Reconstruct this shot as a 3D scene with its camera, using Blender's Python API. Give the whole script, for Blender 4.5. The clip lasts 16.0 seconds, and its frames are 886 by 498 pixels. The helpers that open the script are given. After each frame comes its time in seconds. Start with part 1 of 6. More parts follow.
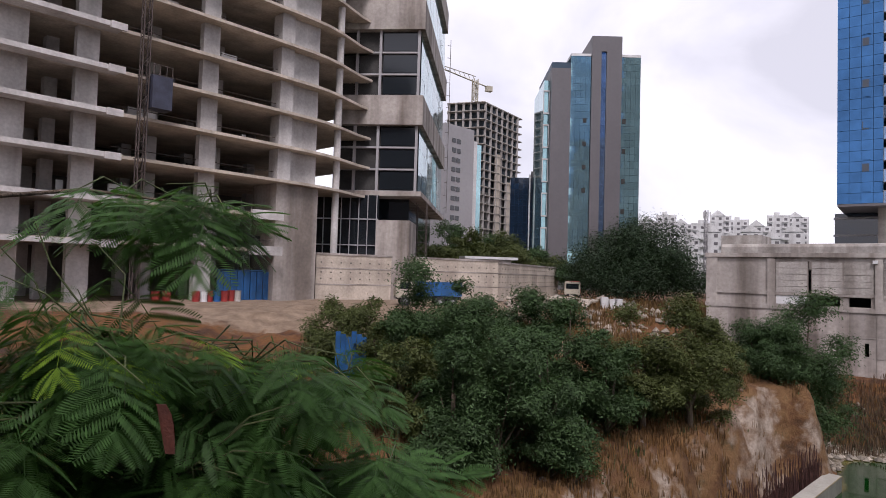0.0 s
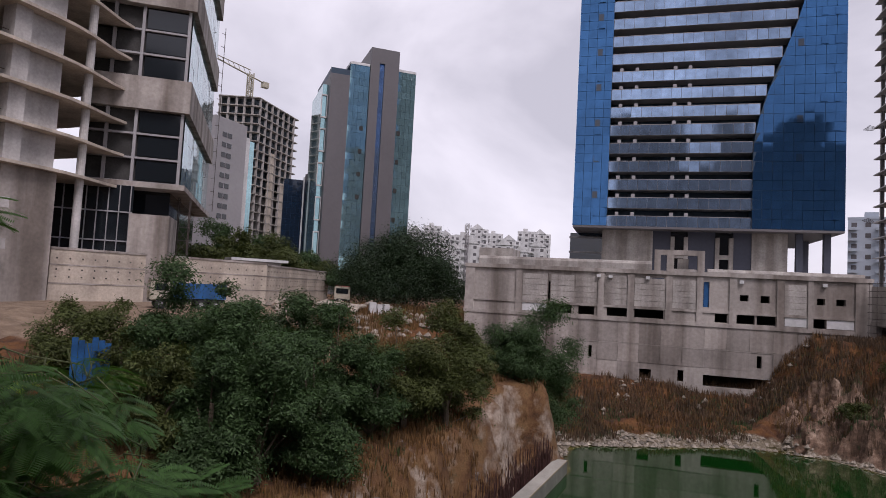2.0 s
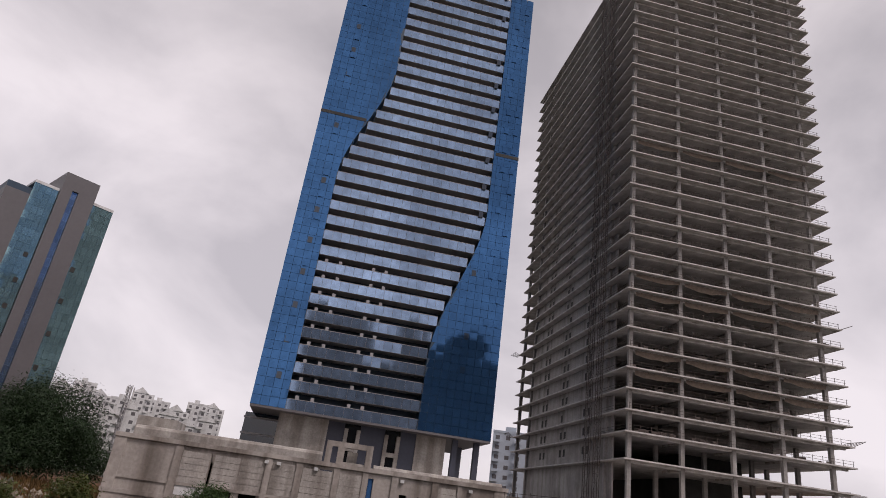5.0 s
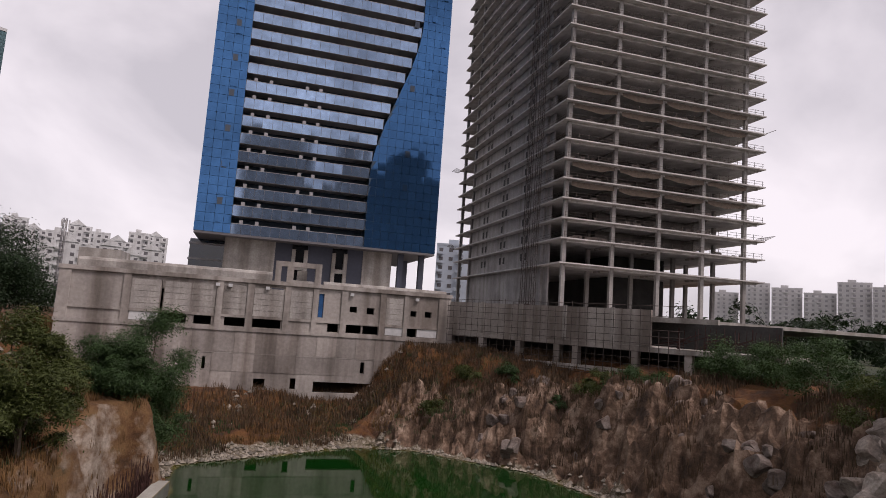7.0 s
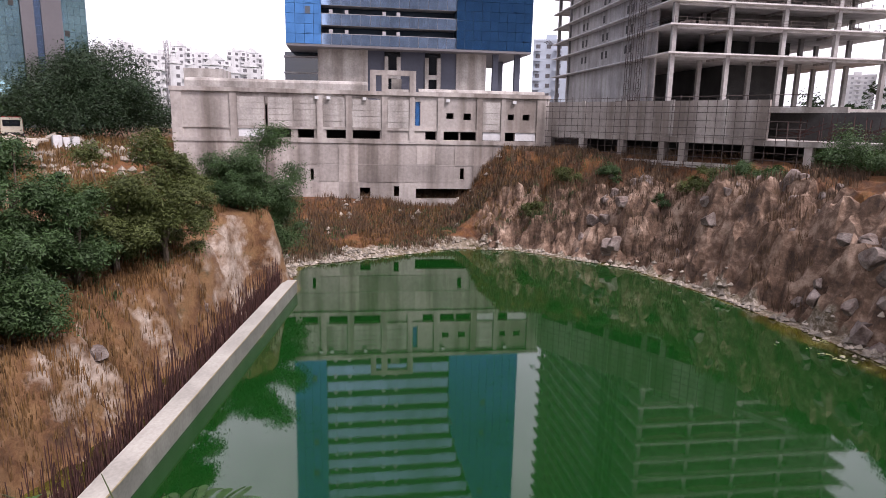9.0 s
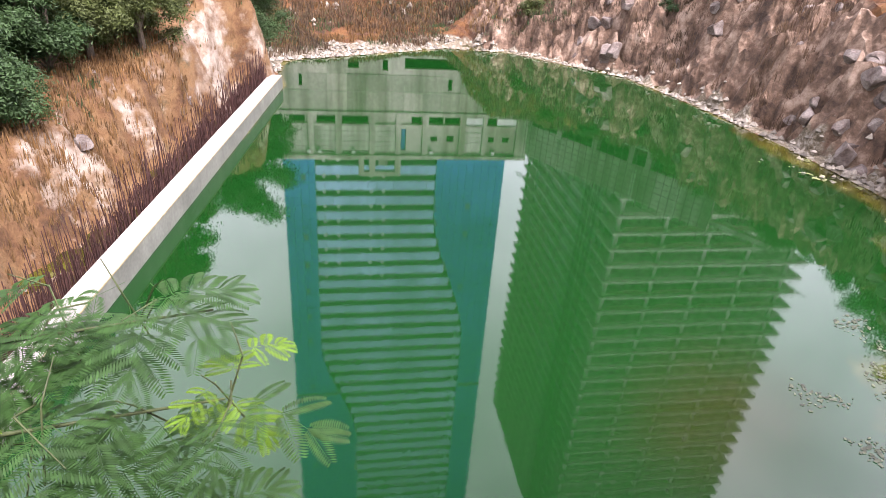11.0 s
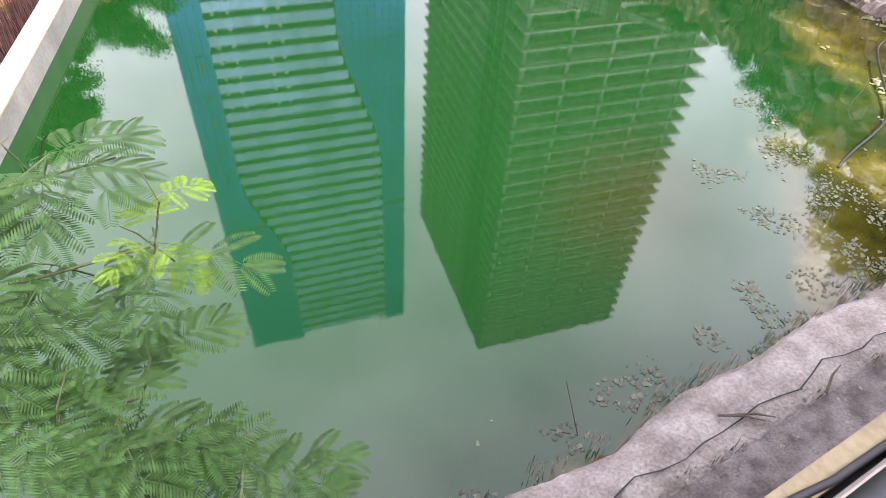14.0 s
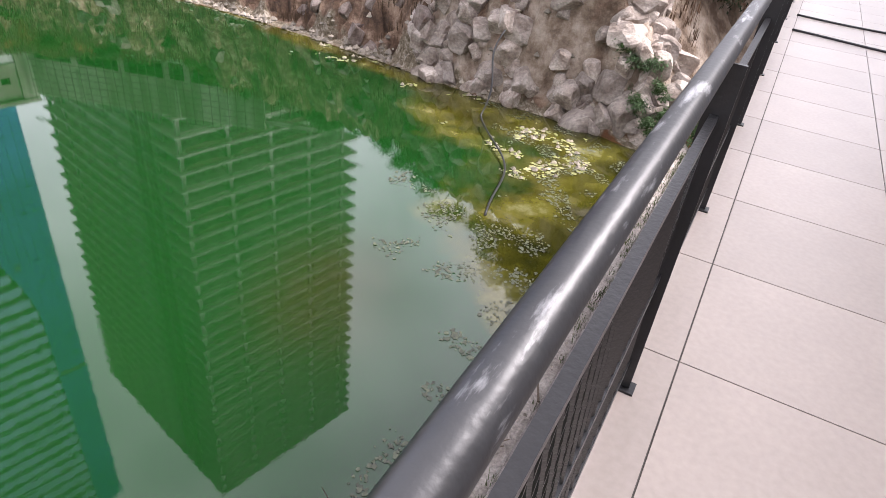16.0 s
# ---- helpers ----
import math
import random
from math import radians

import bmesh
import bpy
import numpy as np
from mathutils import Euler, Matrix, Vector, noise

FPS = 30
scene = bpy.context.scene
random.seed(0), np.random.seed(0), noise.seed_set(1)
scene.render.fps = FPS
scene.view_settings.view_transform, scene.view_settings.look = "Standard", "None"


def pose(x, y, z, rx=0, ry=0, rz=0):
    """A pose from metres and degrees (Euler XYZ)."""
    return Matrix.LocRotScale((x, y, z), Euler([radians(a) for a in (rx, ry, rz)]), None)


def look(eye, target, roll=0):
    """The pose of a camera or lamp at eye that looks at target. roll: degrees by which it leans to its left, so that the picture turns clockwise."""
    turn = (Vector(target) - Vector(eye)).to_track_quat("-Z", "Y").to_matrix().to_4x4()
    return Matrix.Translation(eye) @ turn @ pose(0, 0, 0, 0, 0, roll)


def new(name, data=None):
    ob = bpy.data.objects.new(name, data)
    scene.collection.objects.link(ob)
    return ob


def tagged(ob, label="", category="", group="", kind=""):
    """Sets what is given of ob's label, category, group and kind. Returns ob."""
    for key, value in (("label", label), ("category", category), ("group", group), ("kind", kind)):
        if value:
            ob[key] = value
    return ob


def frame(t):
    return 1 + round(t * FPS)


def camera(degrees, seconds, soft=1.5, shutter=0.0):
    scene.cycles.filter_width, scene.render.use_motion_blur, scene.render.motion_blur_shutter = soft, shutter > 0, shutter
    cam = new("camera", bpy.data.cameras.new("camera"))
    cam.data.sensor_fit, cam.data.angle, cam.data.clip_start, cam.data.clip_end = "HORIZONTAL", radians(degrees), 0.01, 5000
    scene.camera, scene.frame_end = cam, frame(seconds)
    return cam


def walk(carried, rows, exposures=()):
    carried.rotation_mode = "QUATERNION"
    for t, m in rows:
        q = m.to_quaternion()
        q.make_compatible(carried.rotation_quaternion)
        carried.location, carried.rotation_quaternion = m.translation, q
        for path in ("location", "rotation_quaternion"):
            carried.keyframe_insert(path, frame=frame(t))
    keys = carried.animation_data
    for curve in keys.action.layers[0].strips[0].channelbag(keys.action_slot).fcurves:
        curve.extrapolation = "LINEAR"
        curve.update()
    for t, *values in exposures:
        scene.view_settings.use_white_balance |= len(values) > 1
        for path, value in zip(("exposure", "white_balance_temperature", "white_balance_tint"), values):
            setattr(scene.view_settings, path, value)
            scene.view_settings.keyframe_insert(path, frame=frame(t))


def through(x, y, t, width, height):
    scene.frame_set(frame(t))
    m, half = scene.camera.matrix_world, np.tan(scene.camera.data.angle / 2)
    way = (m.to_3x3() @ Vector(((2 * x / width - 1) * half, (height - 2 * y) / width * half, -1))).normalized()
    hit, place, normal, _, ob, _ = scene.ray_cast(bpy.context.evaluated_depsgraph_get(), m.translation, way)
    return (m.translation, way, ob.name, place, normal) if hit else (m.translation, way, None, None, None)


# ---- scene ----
# Camera: it stands on a deck over a flooded pit; metres, z = 0 is the water.
EYE = 13.5
cam = camera(69.95, 16.0, soft=0.5)
PATH = [  # seconds, x, y, z from the eye's place, yaw to the left, pitch up, lean to the left
    (0, 0.050, 0.107, 0, 0.16, 2.30, 1.69),
    (0.5, 0.050, 0.107, 0, -3.68, 1.62, 1.63),
    (1, 0.050, 0.107, 0, -7.42, 0.00, 2.40),
    (1.5, 0.050, 0.107, 0, -14.26, 1.17, 3.57),
    (2, 0.050, 0.107, 0, -20.27, 3.57, 3.08),
    (2.5, 0.050, 0.107, 0, -23.99, 7.48, 3.97),
    (3, 0.050, 0.107, 0, -28.56, 12.23, 4.90),
    (3.5, 0.050, 0.107, 0, -33.25, 18.89, 7.04),
    (4, 0.050, 0.107, 0, -36.84, 22.24, 7.91),
    (4.2, 0.050, 0.107, 0, -38.97, 23.50, 8.04),
    (6.3, 0.050, 0.107, 0, -54.94, 14.54, 6.08),
    (6.5, 0.050, 0.107, 0, -55.47, 12.80, 5.77),
    (7, 0.050, 0.107, 0, -53.46, 6.55, 3.98),
    (7.5, 0.050, 0.107, 0, -50.63, 2.85, 2.62),
    (8, 0.050, 0.107, 0, -48.47, -0.55, 2.51),
    (8.5, 0.050, 0.107, 0, -47.21, -5.07, 1.67),
    (9, 0.050, 0.107, 0, -45.46, -11.33, 1.17),
    (9.2, 0.050, 0.107, 0, -45.12, -13.38, 1.61),
    (11.3, 0.050, 0.107, 0, -47.05, -30.71, 3.95),
    (11.5, 0.050, 0.107, 0, -46.76, -32.10, 3.77),
    (12, 0.050, 0.107, 0, -50.38, -38.64, 5.07),
    (12.5, 0.050, 0.107, 0, -49.63, -41.09, 2.79),
    (13, 0.050, 0.107, 0, -52.85, -45.63, 3.10),
    (13.5, 0.050, 0.107, 0, -53.57, -46.25, 2.99),
    (14, 0.050, 0.107, 0, -57.69, -44.77, 3.79),
    (14.5, 0.050, 0.107, 0, -64.68, -42.24, 5.30),
    (15, 0.050, 0.107, 0, -76.10, -38.82, 6.67),
    (15.5, 0.025, 0.053, 0, -83.84, -35.73, 6.92),
    (16, 0.000, 0.000, 0, -90.04, -33.02, 7.15),
]


def camera_pose(x, y, z, yaw, pitch, lean):
    a, p = radians(yaw), radians(pitch)
    eye = Vector((x, y, EYE + z))
    ahead = Vector((-math.sin(a) * math.cos(p), math.cos(a) * math.cos(p), math.sin(p)))
    return look(eye, eye + ahead, lean)


walk(cam, [(row[0], camera_pose(*row[1:])) for row in PATH],
     exposures=[(0, 0.2, 6150, 22), (1.5, -0.05, 6150, 25), (3, -0.34, 6300, 24), (4.2, -0.34, 6500, 23), (6.3, -0.26, 6650, 21), (7.5, -0.05, 6400, 26), (8.5, 0.6, 6200, 28), (9.2, 1.15, 6200, 26), (11.3, 2.34, 6120, 25), (12.5, 2.48, 6120, 26), (14, 2.56, 6120, 27), (15, 2.45, 6120, 25), (16, 1.98, 6200, 20)])

# ---- world and light ----
world = bpy.data.worlds.new("overcast_sky")
scene.world = world
world.use_nodes = True
wn, wl = world.node_tree.nodes, world.node_tree.links
wn.clear()
SUN_EL, SUN_AZ = 55.0, 175.0   # degrees; azimuth clockwise from +y
w_out, w_bg = wn.new("ShaderNodeOutputWorld"), wn.new("ShaderNodeBackground")
sky = wn.new("ShaderNodeTexSky")
sky.sky_type, sky.sun_disc = "NISHITA", False
sky.sun_elevation, sky.sun_rotation = radians(SUN_EL), radians(SUN_AZ)
w_tc, w_map = wn.new("ShaderNodeTexCoord"), wn.new("ShaderNodeMapping")
w_map.inputs["Scale"].default_value = (1.0, 1.0, 1.5)
w_noise, w_ramp = wn.new("ShaderNodeTexNoise"), wn.new("ShaderNodeValToRGB")
w_noise.inputs["Scale"].default_value = 2.5
w_noise.inputs["Detail"].default_value = 6.0
w_noise.inputs["Roughness"].default_value = 0.5
w_noise.inputs["Distortion"].default_value = 0.3
w_ramp.color_ramp.elements[0].position, w_ramp.color_ramp.elements[0].color = 0.38, (0.68, 0.68, 0.69, 1)
w_ramp.color_ramp.elements[1].position, w_ramp.color_ramp.elements[1].color = 0.63, (1.08, 1.07, 1.06, 1)
w_skys, w_mix = wn.new("ShaderNodeMix"), wn.new("ShaderNodeMix")
w_skys.data_type = w_mix.data_type = "RGBA"
w_skys.blend_type = "MULTIPLY"
w_skys.inputs[0].default_value = 1.0
w_skys.inputs[7].default_value = (0.1, 0.1, 0.1, 1)
w_mix.inputs[0].default_value = 0.9   # cloud cover
wl.new(w_tc.outputs["Generated"], w_map.inputs["Vector"])
wl.new(w_map.outputs["Vector"], w_noise.inputs["Vector"])
wl.new(w_noise.outputs["Fac"], w_ramp.inputs["Fac"])
wl.new(sky.outputs["Color"], w_skys.inputs[6])
wl.new(w_skys.outputs[2], w_mix.inputs[6])
wl.new(w_ramp.outputs["Color"], w_mix.inputs[7])
w_sep, w_fall, w_dim = wn.new("ShaderNodeSeparateXYZ"), wn.new("ShaderNodeMapRange"), wn.new("ShaderNodeVectorMath")
w_dim.operation = "SCALE"   # the cloud cover darkens overhead, down to 0.6
w_fall.inputs["From Min"].default_value, w_fall.inputs["From Max"].default_value = 0.42, 0.86
w_fall.inputs["To Min"].default_value, w_fall.inputs["To Max"].default_value = 1.0, 0.60
wl.new(w_tc.outputs["Generated"], w_sep.inputs[0])
wl.new(w_sep.outputs["Z"], w_fall.inputs["Value"])
wl.new(w_mix.outputs[2], w_dim.inputs[0])
wl.new(w_fall.outputs["Result"], w_dim.inputs["Scale"])
wl.new(w_dim.outputs[0], w_bg.inputs["Color"])
wl.new(w_bg.outputs["Background"], w_out.inputs["Surface"])
w_bg.inputs["Strength"].default_value = 1.05

sun = new("sun", bpy.data.lights.new("sun", "SUN"))
sun.data.energy, sun.data.angle, sun.data.color = 2.7, radians(22), (1.0, 0.95, 0.88)
_d = Vector((math.sin(radians(SUN_AZ)) * math.cos(radians(SUN_EL)), math.cos(radians(SUN_AZ)) * math.cos(radians(SUN_EL)), math.sin(radians(SUN_EL))))
sun.matrix_world = look(_d * 300, (0, 0, 0))


# ---- materials ----
def surface(name, colour, rough=0.85, metal=0.0, vary=0.25, scale=1.0, bump=0.1, fine=12.0, second=None, spec=None, stains=0.0, per_object=0.0, ior=None, island=0.0):
    """A worn surface: colour varied at two scales, streaky stains, fine relief; scale in patches a metre."""
    m = bpy.data.materials.new(name)
    m.use_nodes = True
    n, l = m.node_tree.nodes, m.node_tree.links
    b = n["Principled BSDF"]
    b.inputs["Roughness"].default_value, b.inputs["Metallic"].default_value = rough, metal
    if ior:
        b.inputs["IOR"].default_value = ior
    tc = n.new("ShaderNodeTexCoord")
    big, small = n.new("ShaderNodeTexNoise"), n.new("ShaderNodeTexNoise")
    big.inputs["Scale"].default_value, big.inputs["Detail"].default_value = scale, 5
    small.inputs["Scale"].default_value, small.inputs["Detail"].default_value = scale * fine, 4
    l.new(tc.outputs["Object"], big.inputs["Vector"])
    l.new(tc.outputs["Object"], small.inputs["Vector"])
    ramp = n.new("ShaderNodeValToRGB")
    c2 = second or tuple(c * (1 - vary) for c in colour)
    ramp.color_ramp.elements[0].position, ramp.color_ramp.elements[0].color = 0.35, (*c2, 1)
    ramp.color_ramp.elements[1].position, ramp.color_ramp.elements[1].color = 0.65, (*colour, 1)
    l.new(big.outputs["Fac"], ramp.inputs["Fac"])
    mul = n.new("ShaderNodeMix")
    mul.data_type, mul.blend_type = "RGBA", "MULTIPLY"
    mul.inputs[0].default_value = min(1.0, vary * 2)
    r2 = n.new("ShaderNodeValToRGB")
    r2.color_ramp.elements[0].position, r2.color_ramp.elements[0].color = 0.3, (0.6, 0.6, 0.6, 1)
    r2.color_ramp.elements[1].position = 0.7
    l.new(small.outputs["Fac"], r2.inputs["Fac"])
    l.new(ramp.outputs["Color"], mul.inputs[6])
    l.new(r2.outputs["Color"], mul.inputs[7])
    colour_out = mul.outputs[2]
    if stains:
        mp = n.new("ShaderNodeMapping")
        mp.inputs["Scale"].default_value = (0.9, 0.9, 0.07)
        st, sr = n.new("ShaderNodeTexNoise"), n.new("ShaderNodeValToRGB")
        st.inputs["Scale"].default_value, st.inputs["Detail"].default_value = scale * 2, 6
        sr.color_ramp.elements[0].position, sr.color_ramp.elements[0].color = 0.37, (0.34, 0.30, 0.27, 1)
        sr.color_ramp.elements[1].position = 0.58
        l.new(tc.outputs["Object"], mp.inputs["Vector"])
        l.new(mp.outputs["Vector"], st.inputs["Vector"])
        l.new(st.outputs["Fac"], sr.inputs["Fac"])
        m3 = n.new("ShaderNodeMix")
        m3.data_type, m3.blend_type = "RGBA", "MULTIPLY"
        m3.inputs[0].default_value = stains
        l.new(colour_out, m3.inputs[6])
        l.new(sr.outputs["Color"], m3.inputs[7])
        colour_out = m3.outputs[2]
    if per_object or island:
        src = n.new("ShaderNodeObjectInfo").outputs["Random"] if per_object else n.new("ShaderNodeNewGeometry").outputs["Random Per Island"]
        hsv, mr = n.new("ShaderNodeHueSaturation"), n.new("ShaderNodeMapRange")
        amount = per_object or island
        mr.inputs["To Min"].default_value, mr.inputs["To Max"].default_value = 1 - amount, 1 + amount
        l.new(src, mr.inputs["Value"])
        l.new(mr.outputs["Result"], hsv.inputs["Value"])
        l.new(colour_out, hsv.inputs["Color"])
        colour_out = hsv.outputs["Color"]
    l.new(colour_out, b.inputs["Base Color"])
    if bump:
        bp = n.new("ShaderNodeBump")
        bp.inputs["Strength"].default_value, bp.inputs["Distance"].default_value = min(1.0, bump * 4), bump * 0.1
        l.new(small.outputs["Fac"], bp.inputs["Height"])
        l.new(bp.outputs["Normal"], b.inputs["Normal"])
    return m


CONCRETE = surface("concrete", (0.50, 0.465, 0.43), 0.9, scale=0.35, stains=0.6, vary=0.3, bump=0.2)
CONCRETE_SLAB = surface("bare_slab_concrete", (0.62, 0.595, 0.58), 0.9, scale=0.3, stains=0.3, vary=0.25, bump=0.2)
CONCRETE_PALE = surface("pale_concrete", (0.47, 0.425, 0.39), 0.9, scale=0.22, stains=0.8, vary=0.28, bump=0.15)
CONCRETE_MID = surface("grey_concrete", (0.42, 0.40, 0.385), 0.9, scale=0.3, stains=0.5, vary=0.3)
# concrete of interiors, its colour darkened to stand in for indoor shade
CONCRETE_INSIDE_SHADE = surface("concrete_with_inside_shade", (0.21, 0.19, 0.18), 0.9, scale=0.3, stains=0.4, vary=0.3)
CONCRETE_OLD = surface("weathered_concrete", (0.47, 0.425, 0.385), 0.95, scale=1.1, vary=0.5, bump=0.8, second=(0.25, 0.215, 0.19), fine=11)
CONCRETE_WHITE = surface("white_concrete", (0.40, 0.38, 0.335), 0.85, scale=0.5, vary=0.25, bump=0.15)
# waterline damp, darkened further to stand in for shade on the ledge's side
CONCRETE_DAMP_SHADED = surface("damp_shaded_concrete", (0.20, 0.205, 0.175), 0.7, scale=0.5, vary=0.3, bump=0.1, stains=0.3)
CONCRETE_WARM = surface("warm_concrete", (0.62, 0.54, 0.45), 0.9, scale=0.3, stains=0.3, vary=0.3, bump=0.2)
GLASS_BLUE = surface("blue_glass", (0.055, 0.165, 0.37), 0.05, metal=0.8, scale=0.06, vary=0.3, bump=0, island=0.06)
GLASS_PALE = surface("balcony_glass", (0.33, 0.46, 0.66), 0.06, metal=0.75, scale=0.08, vary=0.35, bump=0, island=0.12)
GLASS_TEAL = surface("teal_glass", (0.38, 0.60, 0.63), 0.05, metal=0.75, scale=0.1, vary=0.2, bump=0, island=0.15)
GLASS_NAVY = surface("navy_glass", (0.006, 0.02, 0.045), 0.06, scale=0.1, vary=0.2, bump=0, ior=1.7, island=0.2)
GLASS_DARK = surface("dark_glass", (0.012, 0.016, 0.02), 0.08, scale=0.2, vary=0.2, bump=0, ior=1.6)
GREY_CLAD = surface("grey_cladding", (0.13, 0.122, 0.13), 0.55, scale=0.1, vary=0.12, bump=0.03)
SLATE = surface("slate_blue_cladding", (0.06, 0.066, 0.095), 0.5, scale=0.2, vary=0.2, bump=0.02)
GREY_PALE = surface("pale_grey_cladding", (0.34, 0.33, 0.34), 0.6, scale=0.1, vary=0.12, bump=0.03)
MULLION = surface("dark_mullion", (0.02, 0.05, 0.09), 0.5, scale=0.5, vary=0.2, bump=0)
# near-black colour standing in for shade in interiors, openings and gaps
DARK = surface("dark_shade_fill", (0.06, 0.058, 0.056), 0.9, scale=0.4, vary=0.4, bump=0.1)
WHITE = surface("white_paint", (0.70, 0.70, 0.70), 0.7, scale=0.2, vary=0.2, stains=0.25)
FLATS_FAR = surface("far_flats_paint", (0.62, 0.60, 0.60), 0.8, scale=0.05, vary=0.15, bump=0)
STEEL = surface("rusty_steel", (0.085, 0.034, 0.028), 0.8, metal=0.3, scale=3, vary=0.5, bump=0.1)
SCAFFOLD = surface("scaffold_tube", (0.11, 0.085, 0.075), 0.7, metal=0.3, scale=3, vary=0.4, bump=0)
YELLOW = surface("crane_paint", (0.50, 0.46, 0.36), 0.6, scale=0.5, vary=0.3, bump=0)
BLUE_TIN = surface("blue_sheet_metal", (0.02, 0.12, 0.33), 0.45, scale=1, vary=0.35, bump=0.05, stains=0.3)
RED = surface("red_paint", (0.35, 0.035, 0.03), 0.5, scale=1.5, vary=0.35, bump=0)
BLACK = surface("worn_black_paint", (0.014, 0.014, 0.016), 0.4, scale=7, vary=0.3, bump=0.06)
TILE = surface("cream_tile", (0.35, 0.295, 0.26), 0.4, scale=1.5, vary=0.14, bump=0.02, per_object=0.05, fine=25)
KHAKI = surface("khaki_fascia", (0.30, 0.25, 0.14), 0.7, scale=3, vary=0.35, bump=0.1)
RUBBER = surface("black_rubber", (0.02, 0.02, 0.022), 0.55, scale=8, vary=0.3, bump=0.05)
ROCK_PALE = surface("pale_outcrop_rock", (0.48, 0.42, 0.37), 0.9, scale=0.8, vary=0.5, bump=0.6, second=(0.22, 0.17, 0.14), fine=8, per_object=0.3)
ROCK = surface("pale_granite", (0.27, 0.225, 0.20), 0.9, scale=0.8, vary=0.5, bump=0.6, second=(0.11, 0.075, 0.06), fine=8, per_object=0.25)
PEBBLE = surface("pale_rubble", (0.34, 0.295, 0.24), 0.9, scale=2, vary=0.4, bump=0.1, island=0.45)
STRAW = surface("dry_grass", (0.172, 0.086, 0.027), 0.9, scale=0.12, vary=0.35, bump=0, second=(0.125, 0.070, 0.020), island=0.45)
BRUSH = surface("brown_brush", (0.125, 0.072, 0.038), 0.9, scale=0.12, vary=0.35, bump=0, second=(0.075, 0.050, 0.028), island=0.45)
LIME_GRASS = surface("light_green_weeds", (0.085, 0.115, 0.032), 0.8, scale=0.2, vary=0.4, bump=0, island=0.4)
GREEN_GRASS = surface("green_weeds", (0.05, 0.085, 0.022), 0.8, scale=0.2, vary=0.4, bump=0, island=0.4)
BARK = surface("brown_bark", (0.16, 0.12, 0.085), 0.9, scale=4, vary=0.4, bump=0.3)
TWIG = surface("pale_green_twig", (0.085, 0.105, 0.035), 0.7, scale=6, vary=0.3, bump=0.1)
POD = surface("red_brown_pod", (0.15, 0.045, 0.03), 0.6, scale=8, vary=0.4, bump=0.1)


def foliage(name, colour, vary=0.4, rough=0.55, through=0.25):
    """Leaves: each its own shade, a little light coming through."""
    m = surface(name, colour, rough, scale=0.5, vary=0.35, bump=0, island=vary)
    n, l = m.node_tree.nodes, m.node_tree.links
    b = n["Principled BSDF"]
    b.inputs["Specular IOR Level"].default_value = 0.22
    tr, mix = n.new("ShaderNodeBsdfTranslucent"), n.new("ShaderNodeMixShader")
    tr.inputs["Color"].default_value = (colour[0] * 1.5, colour[1] * 1.6, colour[2] * 0.8, 1)
    mix.inputs[0].default_value = through
    l.new(b.outputs["BSDF"], mix.inputs[1])
    l.new(tr.outputs["BSDF"], mix.inputs[2])
    l.new(mix.outputs[0], n["Material Output"].inputs["Surface"])
    return m


LEAF_NEAR = foliage("feathery_leaf", (0.054, 0.124, 0.030), 0.34, rough=0.55, through=0.3)
LEAF_NEW = foliage("young_leaf", (0.20, 0.34, 0.03), 0.25, through=0.35)
LEAF_MID = foliage("shrub_leaf", (0.050, 0.094, 0.032), 0.28, through=0.15)
LEAF_OLIVE = foliage("olive_leaf", (0.080, 0.100, 0.028), 0.28, through=0.15)
LEAF_DARK = foliage("dark_leaf", (0.026, 0.050, 0.020), 0.28, through=0.1)
LILY = surface("floating_leaf", (0.095, 0.105, 0.065), 0.5, scale=2, vary=0.4, bump=0, island=0.5)


